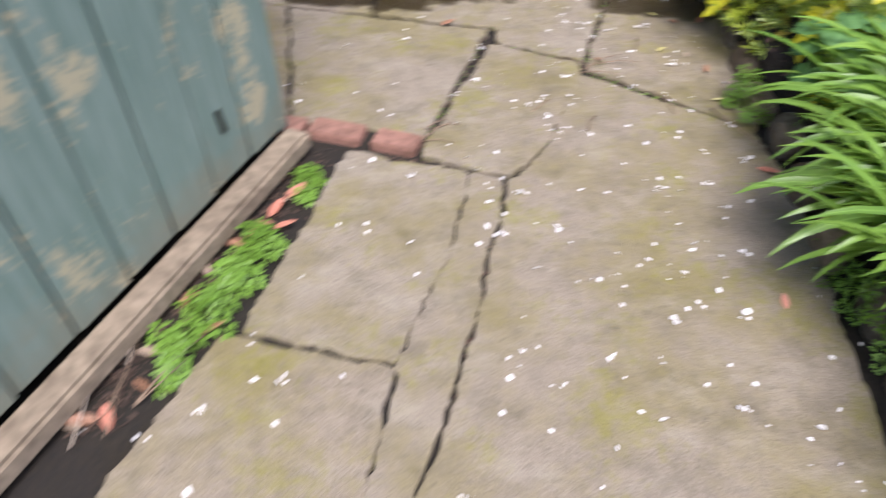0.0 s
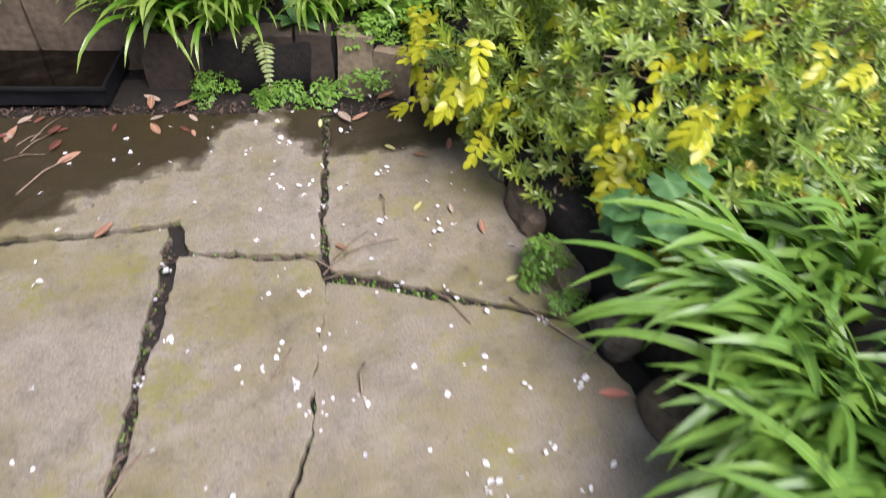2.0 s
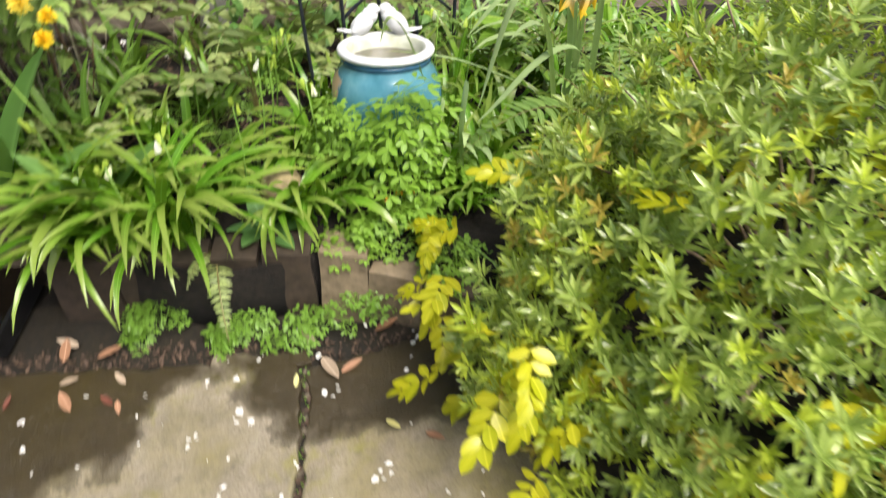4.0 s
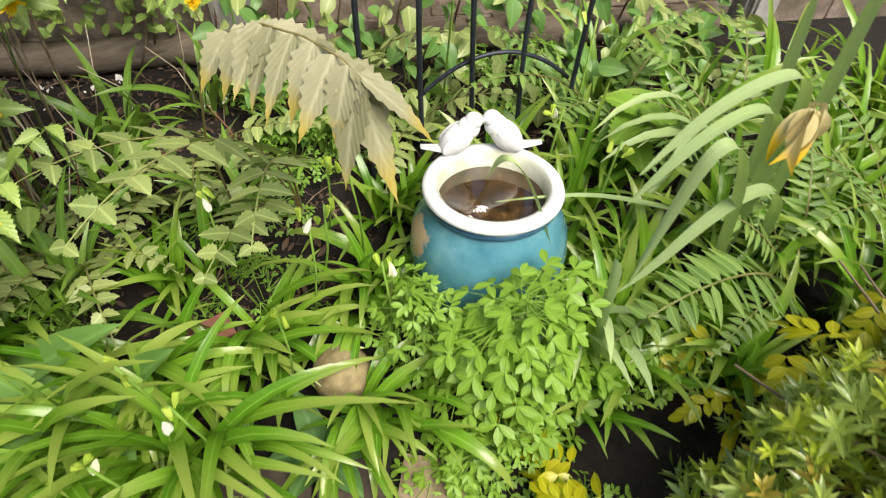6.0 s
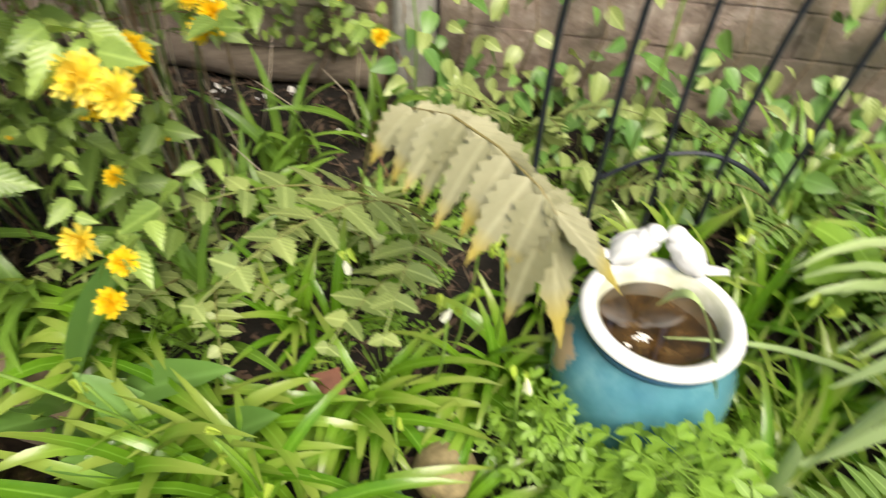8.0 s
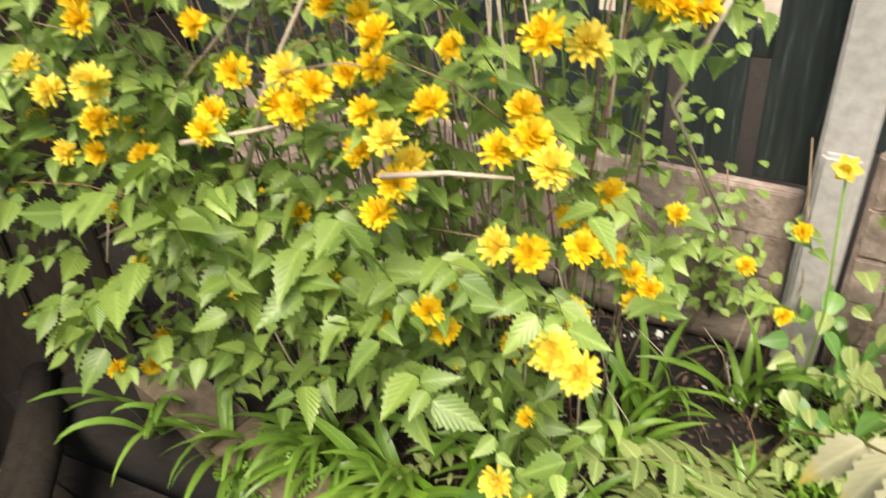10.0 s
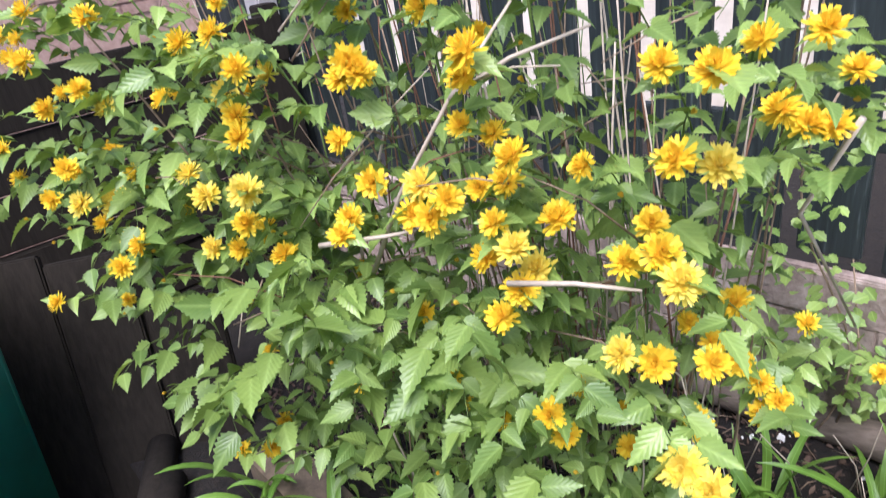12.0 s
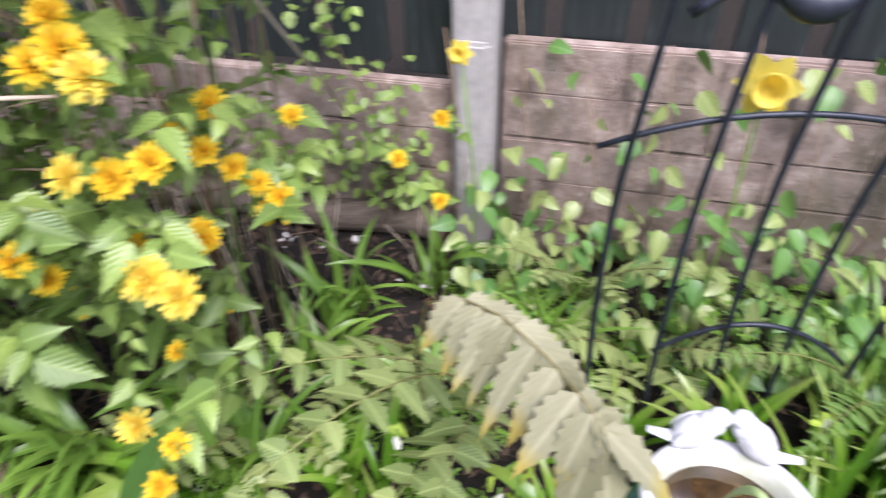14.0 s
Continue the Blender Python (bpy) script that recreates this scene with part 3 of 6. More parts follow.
# ---- shed ----
SHED_P, SHED_A = Vector((-0.545, 2.03, 0)), Vector((-0.365, -0.931, 0))
SHED_TURN = math.degrees(math.atan2(SHED_A.y, SHED_A.x))
shed = thing("garden_shed", SHED_P.x, SHED_P.y, 0, "green painted board shed on a timber sole plate", "shed", turn=SHED_TURN)
for i in range(11):
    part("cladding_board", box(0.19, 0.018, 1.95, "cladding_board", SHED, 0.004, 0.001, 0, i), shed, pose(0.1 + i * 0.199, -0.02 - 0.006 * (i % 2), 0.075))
part("corner_post", box(0.05, 0.05, 2.0, "corner_post", SHED, 0.004), shed, pose(0.0, -0.045, 0.05))
for i in range(8):
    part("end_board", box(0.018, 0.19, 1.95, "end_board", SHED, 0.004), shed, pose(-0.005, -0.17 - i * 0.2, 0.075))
part("wall_core", box(2.2, 1.6, 1.9, "wall_core", WOOD, 0.004), shed, pose(1.12, -0.86, 0.07))
part("roof", box(2.5, 1.95, 0.06, "roof", WOOD, 0.01), shed, pose(1.1, -0.86, 2.02, 6, 0, 0))
part("sole_plate", box(2.3, 0.095, 0.07, "sole_plate", SOLE, 0.012, 0.004), shed, pose(1.15, 0.042, 0.002), "tan weathered timber sole plate")
part("board_hole", box(0.022, 0.004, 0.085, "board_hole", WOOD, 0.001), shed, pose(0.30, -0.008, 0.24, 0, 8, 0), "dark split in the board")

# ---- black water tray and edging of the bed ----
tray_turn = math.degrees(math.atan2(EDGE_DIR.y, EDGE_DIR.x))
tray = thing("water_tray", -0.203, 3.883, 0.0, "black plastic tray of dark water against the bed edge", "tray", turn=tray_turn)
for nm, sx, sy, px, py in (("front_wall", 0.74, 0.012, 0, -0.164), ("back_wall", 0.74, 0.012, 0, 0.164), ("end_wall", 0.012, 0.316, -0.364, 0), ("end_wall", 0.012, 0.316, 0.364, 0)):
    part(nm, box(sx, sy, 0.070, nm, BLACK_PLASTIC, 0.003), tray, pose(px, py, 0))
part("rim", box(0.77, 0.022, 0.01, "rim", BLACK_PLASTIC, 0.003), tray, pose(0, 0.172, 0.066))
part("rim", box(0.77, 0.022, 0.01, "rim", BLACK_PLASTIC, 0.003), tray, pose(0, -0.172, 0.066))
part("water", box(0.716, 0.316, 0.046, "water", DARK_WATER, 0.002), tray, pose(0, 0, 0.004))
part("floor_plate", box(0.74, 0.33, 0.004, "floor_plate", BLACK_PLASTIC, 0.001), tray)


def edging_block(x, y, sx, sy, sz, mat, label, turn=tray_turn, lean=0.0):
    me = box(sx, sy, sz, "edging_block", mat, 0.012, 0.008, 3, rnd.random() * 20)
    return tagged(part("edging_block", me, None, pose(x, y, -0.03, lean, 0, turn)), label, "edging block", "blocks edging the back bed")


for i in range(3):
    p = Vector((-0.66, 4.27, 0)) + EDGE_DIR * (i * 0.41)
    edging_block(p.x, p.y, 0.40, 0.14, 0.29, EDGING, "brown mossy concrete block behind the tray")
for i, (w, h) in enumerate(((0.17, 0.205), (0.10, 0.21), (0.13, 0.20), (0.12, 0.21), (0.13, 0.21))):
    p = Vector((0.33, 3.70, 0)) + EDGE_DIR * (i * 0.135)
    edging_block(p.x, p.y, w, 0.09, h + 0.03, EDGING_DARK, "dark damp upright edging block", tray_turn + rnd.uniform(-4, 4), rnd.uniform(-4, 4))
edging_block(0.97, 3.43, 0.13, 0.10, 0.235, EDGING_PALE, "tan stone edging block", -30, -6)
edging_block(1.10, 3.36, 0.14, 0.10, 0.195, EDGING_PALE, "tan stone edging block sunk in herbs", -38)
edging_block(1.22, 3.25, 0.14, 0.10, 0.19, EDGING, "brown edging block under the shrub", -45)

# stones along the side bed
for i in range(11):
    y = 0.2 + i * 0.26
    x = 1.17 + 0.03 * math.sin(i * 2.1) + (0.05 if y > 2.2 else 0)
    bm = bmesh.new()
    bmesh.ops.create_icosphere(bm, subdivisions=3, radius=1)
    half = Vector((rnd.uniform(0.040, 0.058), rnd.uniform(0.075, 0.115), rnd.uniform(0.055, 0.085)))
    for v in bm.verts:
        d = Vector([math.copysign(abs(c) ** 0.6, c) for c in v.co])
        d = Vector((d.x * half.x, d.y * half.y, d.z * half.z))
        o = Vector((i * 3.3, 0, 0))
        v.co = d + noise.noise_vector(d * 16 + o) * 0.018 + noise.noise_vector(d * 60 + o) * 0.006 + Vector((0, 0, half.z - 0.02))
    me = finish(bm, "edging_stone", (EDGING, STONE, EDGING_PALE)[i % 3], False)
    tagged(part("edging_stone", me, None, pose(x, y, -0.035, 0, 0, rnd.uniform(-14, 14))), "rough grey stone edging the side bed", "stone", "stones along the side bed")

# green bin and dark board beyond the bush
bin_ = thing("garden_bin", -1.42, 3.62, -0.03, "green plastic garden bin with a lid", "bin", turn=12)
bm = bmesh.new()
bmesh.ops.create_cube(bm, size=1, matrix=Matrix.Translation((0, 0, 0.55)) @ Matrix.Diagonal((0.56, 0.62, 1.10, 1)))
for v in bm.verts:
    if v.co.z < 0.1:
        v.co.x *= 0.8
        v.co.y *= 0.8
bmesh.ops.bevel(bm, geom=bm.edges[:], offset=0.04, segments=4, affect="EDGES")
part("body", finish(bm, "body", GREEN_PLASTIC, True), bin_)
part("rim", box(0.60, 0.66, 0.035, "rim", GREEN_PLASTIC, 0.012), bin_, pose(0, 0, 1.07))
part("lid", box(0.58, 0.66, 0.04, "lid", GREEN_PLASTIC, 0.018), bin_, pose(0, 0.01, 1.11, 3, 0, 0))
for i, (x, y, turn, h) in enumerate(((-1.10, 4.34, 40, 0.72), (-1.27, 4.17, 40, 0.92), (-1.46, 4.02, 42, 0.95))):
    tagged(part("timber_board", box(0.24, 0.035, h, "timber_board", WOOD, 0.006, 0.004), None, pose(x, y, -0.03, -14, 0, turn)), "dark weathered upright timber board beside the bin", "board", "boards beside the bin")

# ---- pot with birds ----
POT = (1.240, 3.795, 0.168)
pot = thing("bird_bath_pot", *POT, "turquoise glazed water pot with white rim and two birds", "pot")
pot.matrix_basis = pose(*POT) @ Matrix.Rotation(radians(-8), 4, Vector((0.92, -0.38, 0)))
body = [(0.0, 0.0), (0.098, 0.0), (0.108, 0.012), (0.135, 0.09), (0.158, 0.17), (0.166, 0.235), (0.160, 0.285), (0.142, 0.325), (0.128, 0.345), (0.126, 0.36), (0.132, 0.368), (0.120, 0.372), (0.112, 0.362), (0.112, 0.33), (0.12, 0.27), (0.0, 0.26)]
part("body", lathe(body, "body", GLAZE), pot)
part("neck_band", lathe([(0.1275, 0.347), (0.1325, 0.352), (0.1325, 0.361), (0.1275, 0.364)], "neck_band", plain("dark blue band", (0.02, 0.07, 0.14), (0.05, 0.14, 0.22), 0.25, 30, 0.1)), pot, None, "dark blue glazed band")
rim_p = [(0.112, 0.366)] + [(0.126 + 0.0155 * math.cos(a), 0.378 + 0.0115 * math.sin(a)) for a in [math.pi * (1 - j / 5) for j in range(6)] + [-math.pi * j / 8 for j in range(1, 6)]]
part("rim", lathe(rim_p, "rim", WHITE_GLAZE), pot, None, "thick white glazed rim")
part("inner_wall", lathe([(0.1145, 0.3868), (0.1085, 0.379), (0.1085, 0.325)], "inner_wall", ALGAE_GLAZE), pot, None, "white inner wall stained green")
part("water", lathe([(0.0, 0.347), (0.06, 0.347), (0.1108, 0.347)], "water", WATER), pot, None, "brown still water")


def bird_mesh():
    bm = bmesh.new()

    def ball(c, r, sx, sy, sz, ry=0, rz=0):
        bmesh.ops.create_icosphere(bm, subdivisions=3, radius=r, matrix=Matrix.Translation(c) @ pose(0, 0, 0, 0, ry, rz) @ Matrix.Diagonal((sx, sy, sz, 1)))
    ball((-0.002, 0, 0.034), 0.030, 1.38, 0.86, 0.88, -46)
    ball((0.020, 0, 0.058), 0.021, 1.1, 0.9, 1.1, -40)
    ball((0.029, 0, 0.073), 0.0175, 1.05, 0.94, 0.98)
    bmesh.ops.create_cone(bm, segments=10, radius1=0.0058, radius2=0.0008, depth=0.018, cap_ends=True, matrix=pose(0.050, 0, 0.071, 0, 98, 0))
    bmesh.ops.create_cone(bm, segments=12, radius1=0.016, radius2=0.007, depth=0.058, cap_ends=True, matrix=pose(-0.045, 0, 0.016, 0, -80, 0) @ Matrix.Diagonal((0.42, 1, 1, 1)))
    ball((-0.008, 0.020, 0.036), 0.022, 1.5, 0.28, 0.72, -42)
    ball((-0.008, -0.020, 0.036), 0.022, 1.5, 0.28, 0.72, -42)
    return finish(bm, "bird_figure", WHITE_GLAZE, True)


bird = bird_mesh()
part("bird_figure", bird, pot, pose(-0.024, 0.124, 0.382, 0, 0, -14) @ Matrix.Diagonal((1.05, 1.1, 1.05, 1)), "white glazed bird with an upturned tail")
part("bird_figure", bird, pot, pose(0.072, 0.100, 0.382, 0, 0, 158) @ Matrix.Diagonal((1.05, 1.1, 1.05, 1)), "white glazed bird with an upturned tail")

# ---- stone ball ----
bm = bmesh.new()
bmesh.ops.create_icosphere(bm, subdivisions=4, radius=0.062)
for v in bm.verts:
    v.co *= 1 + 0.02 * noise.noise(v.co * 30) + 0.016 * math.sin(v.co.z * 560)
tagged(part("stone_ball", finish(bm, "stone_ball", BALL_STONE, True), None, pose(0.885, 3.725, 0.235, 14, -20, 0)), "tan ridged stone ball lying among strap leaves", "stone ball")

tagged(part("terracotta_shard", box(0.105, 0.06, 0.055, "terracotta_shard", TERRACOTTA, 0.01, 0.016, 3, 4), None, pose(0.635, 3.93, 0.19, 12, 8, 20)), "red brown terracotta shard lying among strap leaves", "pot shard")

# ---- iron trellis behind the pot ----
trellis = thing("iron_trellis", 1.37, 4.2, 0.17, "blue black iron trellis with curved bars", "trellis", turn=-8)
for i, u in enumerate((-0.235, -0.105, 0.018, 0.142, 0.270)):
    pts = [(u - 0.022 * math.sin(3.1 * t) + 0.05 * max(0, t - 0.62) + 0.02 * t * max(0, i - 2), 0.012 * math.sin(t * 5 + i * 2), 1.14 * t) for t in [j / 14 for j in range(15)]]
    part("upright_bar", tube(pts, 0.0065, IRON, "upright_bar", 8), trellis)
for z0, x0, w, h in ((0.30, 0.065, 0.38, 0.10), (0.79, 0.03, 0.66, 0.075)):
    pts = [(w * (t - 0.5) + x0, 0.014, z0 + h * (1 - (2 * t - 1) ** 2)) for t in [j / 16 for j in range(17)]]
    part("arch_bar", tube(pts, 0.0055, IRON, "arch_bar", 8), trellis)
pts = [(-0.20 + 0.19 * t, 0.0, 1.02 + 0.05 * math.sin(math.pi * t)) for t in [j / 10 for j in range(11)]]
part("top_scroll", tube(pts, 0.009, IRON, "top_scroll", 8), trellis)
bm = bmesh.new()
bmesh.ops.create_icosphere(bm, subdivisions=3, radius=1, matrix=pose(-0.045, 0, 1.035, 0, 12, 0) @ Matrix.Diagonal((0.062, 0.020, 0.024, 1)))
for v in bm.verts:
    v.co.z += 1.6 * (v.co.x + 0.045) ** 2 * 4
part("leaf_finial", finish(bm, "leaf_finial", IRON, True), trellis)


# ---- plants: shared kinds ----
def clump(x, y, z, count, lengths, width, mat, label, lean=None, spread=180, rise=(45, 85), bend=(70, 130), radius=0.06, seed=0, name="strap_leaf_clump", group="strap leaf clumps", category="plant"):
    """A tuft of arching strap leaves; lean: the direction (degrees) most of them fall to."""
    r = random.Random(seed * 91 + 5)
    t = thing(name, x, y, z, label, category, group)
    shapes = []
    for k in range(7):
        L = r.uniform(*lengths)
        v, f, u = strap_shape(L, width * r.uniform(0.8, 1.25), r.uniform(*rise), r.uniform(*bend), 9, r.uniform(0.1, 0.4), r.uniform(-0.7, 0.7))
        shapes.append(mesh_of("leaf", v, f, mat, u))
    for k in range(count):
        a = r.uniform(0, 360) if lean is None else lean + max(-spread, min(spread, r.gauss(0, spread * 0.45)))
        d = radius * math.sqrt(r.random())
        b = r.uniform(0, 6.283)
        part("leaf", shapes[k % 7], t, turned(d * math.cos(b), d * math.sin(b), -0.01, r.uniform(-12, 12), r.uniform(-10, 10), a, r.uniform(0.75, 1.1)))
    return t


def frond_shape(length, width, pairs, rise, bend, pinna_w, teeth=0, droop=0.15, start=0.12, taper=1.0, ang=72):
    """The pinnae of an arching frond towards +x; returns the leaf soup and the stalk's line."""
    soup, line = Soup(), []
    rj = random.Random(int(length * 1000) + int(rise * 7) + pairs)
    p = Vector((0, 0, 0))
    n = pairs * 2
    for i in range(n + 1):
        t = i / n
        a = radians(rise - bend * t ** 1.3)
        d = Vector((math.cos(a), 0, math.sin(a)))
        up = Vector((-math.sin(a), 0, math.cos(a)))
        line.append(p.copy())
        if t > start and i % 2 == 0:
            q = (t - start) / (1 - start)
            L = width / 2 * max(0.10, min(1, q * 5 + 0.45) * (1 - q ** 1.7 * 0.93 * taper))
            for side in (-1, 1):
                if rj.random() < 0.04:
                    continue
                g = radians(ang + rj.gauss(0, 5))
                x = (d * math.cos(g) + Vector((0, side, 0)) * math.sin(g) + up * rj.gauss(0, 0.10)).normalized()
                z = (up - x * up.dot(x)).normalized()
                m = Matrix((x, z.cross(x), z)).transposed().to_4x4()
                soup.add(leaf_shape(L * rj.uniform(0.88, 1.08), min(pinna_w, L * 0.8) * rj.uniform(0.85, 1.15), teeth, rj.uniform(0.05, 0.28), droop * rj.uniform(0.6, 1.5), 5, 0.8, 0.3), Matrix.Translation(p) @ m @ Matrix.Rotation(rj.gauss(0, 0.22), 4, "X"))
        p = p + d * (length / n)
    k0 = len(soup.v)
    for i, q in enumerate(line):
        w = 0.0035 * (1 - 0.6 * i / n)
        soup.v += [q + Vector((0, -w, 0.001)), q + Vector((0, w, 0.001))]
        soup.uv += [(0.3, 0.4), (0.7, 0.4)]
    soup.f += [(k0 + 2 * i, k0 + 2 * i + 1, k0 + 2 * i + 3, k0 + 2 * i + 2) for i in range(n)]
    return soup, line


def fern(x, y, z, fronds, mat, label, name="fern", stalk=RACHIS, droop=0.15, ang=72, start=0.12, taper=1.0):
    """fronds: (turn, length, width, pairs, rise, bend, pinna width, teeth)."""
    t = thing(name, x, y, z, label, "fern", "ferns in the back bed")
    for turn, L, w, pairs, rise, bend, pw, teeth in fronds:
        soup, line = frond_shape(L, w, pairs, rise, bend, pw, teeth, droop, start, taper, ang)
        f = part("frond", soup.mesh("frond", mat), t, pose(0, 0, 0, 0, 0, turn))
        part("stalk", tube(line, 0.0032, stalk, "stalk", 5, 0.3), f)
    return t


def compound_shape(r, size):
    """A small lacy leaf: three stalks of three rounded leaflets."""
    soup = Soup()
    leaflet = leaf_shape(size * 0.33, size * 0.155, 0, 0.2, 0.15, 4, 0.7, 0.58)
    bases = []
    for a0, d0 in ((0, 0.98), (26, 0.74), (-26, 0.74), (62, 0.40), (-62, 0.40)):
        c = Vector((math.cos(radians(a0)), math.sin(radians(a0)), 0)) * size * d0
        for a1 in (0, 55, -55):
            bases.append(len(soup.v))
            soup.add(leaflet, turned(c.x, c.y, c.z + r.uniform(-0.002, 0.004), r.uniform(-14, 14), r.uniform(-12, 18), a0 * 0.6 + a1 + r.uniform(-12, 12), r.uniform(0.8, 1.15)))
    o = len(soup.v)
    soup.v += [Vector((0, -0.0012, -0.004)), Vector((0, 0.0012, -0.004))]
    soup.uv += [(0.4, 0.0), (0.6, 0.0)]
    soup.f += [(o, b, b + 2, o + 1) for b in bases]
    return soup.shape()


def lacy_clump(x, y, z, count, rx, ry, h, size, mat, label, name="lacy_leaf_clump", seed=0, stems=True):
    """A mound of lacy leaves, each on its own stalk."""
    r = random.Random(seed + 31)
    t = thing(name, x, y, z, label, "plant", "low herbs")
    shapes = []
    for k in range(5):
        v, f, u = compound_shape(r, size)
        shapes.append(mesh_of("leaf", v, f, mat, u))
    for k in range(count):
        a, q = r.uniform(0, 6.283), math.sqrt(r.random())
        p = Vector((rx * q * math.cos(a) - size * 0.45 * math.cos(a), ry * q * math.sin(a) - size * 0.45 * math.sin(a), h * (1 - 0.75 * q * q) * r.uniform(0.55, 1.05)))
        leaf = part("leaf", shapes[k % 5], t, turned(p.x, p.y, p.z, r.uniform(-24, 24), r.uniform(-8, 34), math.degrees(a) + r.uniform(-40, 40), r.uniform(0.7, 1.2)))
    if stems:
        soup_v, soup_f = [], []
        for k in range(count // 3):
            a, q = r.uniform(0, 6.283), math.sqrt(r.random()) * 0.8
            top = Vector((rx * q * math.cos(a), ry * q * math.sin(a), h * (1 - 0.75 * q * q) * 0.9))
            b = Vector((top.x * 0.3, top.y * 0.3, 0))
            k0 = len(soup_v)
            for p in (b, top):
                soup_v += [p + Vector((0.0015, 0, 0)), p + Vector((-0.0008, 0.0013, 0)), p + Vector((-0.0008, -0.0013, 0))]
            soup_f += [(k0, k0 + 1, k0 + 4, k0 + 3), (k0 + 1, k0 + 2, k0 + 5, k0 + 4), (k0 + 2, k0, k0 + 3, k0 + 5)]
        tagged(part("stalk_tuft", mesh_of("stalk_tuft", soup_v, soup_f, STALK), t), kind="stuff")
    return t


# ---- strap leaves beside the path ----
for i, (x, y, n, lean) in enumerate(((1.36, 0.30, 60, 185), (1.36, 0.72, 72, 178), (1.34, 1.02, 76, 176), (1.36, 1.34, 78, 175), (1.38, 1.62, 78, 172), (1.42, 1.88, 66, 168),
                                     (1.66, 0.55, 40, 170), (1.68, 1.0, 46, 165), (1.70, 1.42, 46, 160), (1.72, 1.82, 46, 150), (1.75, 2.15, 40, 140), (2.05, 0.8, 36, 150), (2.08, 1.35, 36, 150), (2.1, 1.9, 36, 140), (2.1, 2.35, 34, 120), (2.45, 1.1, 34, 160), (2.5, 1.7, 34, 160), (2.5, 2.3, 34, 150), (1.26, 1.18, 40, 180), (1.28, 1.50, 40, 178))):
    clump(x + 0.05, y, 0.16, n, (0.36, 0.54), 0.029, STRAP_DEEP, "dense tuft of deep green arching strap leaves", lean, 100, (34, 72), (55, 100), 0.13, i)
# ---- strap leaves in the back bed ----
for i, (x, y, n, lean, L) in enumerate(((0.38, 3.72, 50, 250, 0.44), (0.57, 3.67, 56, 255, 0.46), (0.50, 3.88, 50, 250, 0.40), (0.28, 4.04, 40, 255, 0.36), (0.72, 3.88, 46, 265, 0.34),
                                        (0.92, 3.62, 38, 275, 0.30), (0.06, 4.16, 40, 260, 0.34), (1.02, 3.92, 34, 260, 0.26), (-0.18, 4.26, 40, 260, 0.34), (-0.45, 4.20, 18, 265, 0.30), (-0.76, 4.24, 12, 300, 0.30))):
    clump(x, y, 0.18, n, (L * 0.8, L * 1.25), 0.027, STRAP if x > 0.2 else STRAP_DEEP, "tuft of bright green strap leaves drooping over the bed edge", lean, 150, (54, 88), (75, 145), 0.07, 40 + i)
for i, (x, y, n, L) in enumerate(((1.48, 3.55, 20, 0.34), (1.34, 3.50, 16, 0.26), (1.55, 3.98, 26, 0.36), (1.15, 4.15, 30, 0.30), (1.42, 4.12, 30, 0.32), (1.72, 4.05, 30, 0.36), (1.85, 3.75, 24, 0.36), (0.78, 4.30, 24, 0.28), (1.02, 4.45, 24, 0.3), (1.95, 4.05, 36, 0.4), (2.1, 3.7, 36, 0.4), (2.3, 4.1, 36, 0.4), (1.65, 3.45, 26, 0.3), (1.85, 4.35, 30, 0.36), (2.0, 3.45, 30, 0.36), (0.62, 4.1, 26, 0.28), (0.5, 4.45, 22, 0.3), (1.62, 3.78, 26, 0.30), (1.52, 3.70, 22, 0.26), (1.72, 3.58, 24, 0.26), (1.42, 3.86, 20, 0.28), (1.95, 3.62, 26, 0.34), (2.35, 3.85, 40, 0.42), (2.55, 3.6, 40, 0.42), (2.25, 3.35, 34, 0.36), (2.6, 4.0, 36, 0.42), (2.45, 3.3, 34, 0.4), (2.85, 3.8, 36, 0.42), (0.55, 4.62, 18, 0.32), (0.28, 4.30, 24, 0.34), (0.80, 4.72, 16, 0.30), (0.40, 4.12, 22, 0.32))):
    clump(x, y, 0.18, n, (L * 0.75, L * 1.2), 0.021, STRAP if y < 4.28 and x > 0.45 else STRAP_DEEP, "loose tuft of narrow green leaves near the pot", None, 180, (55, 88), (50, 110), 0.06, 60 + i)
clump(1.90, 3.92, 0.18, 5, (0.50, 0.66), 0.034, STRAP_GREY, "tall grey green daffodil leaves arching over the pot", 188, 40, (84, 98), (120, 150), 0.05, 80, "daffodil_leaves")
clump(1.40, 3.66, 0.18, 10, (0.36, 0.46), 0.030, STRAP_GREY, "grey green daffodil leaves beside the pot", 225, 90, (65, 85), (60, 100), 0.05, 81, "daffodil_leaves")

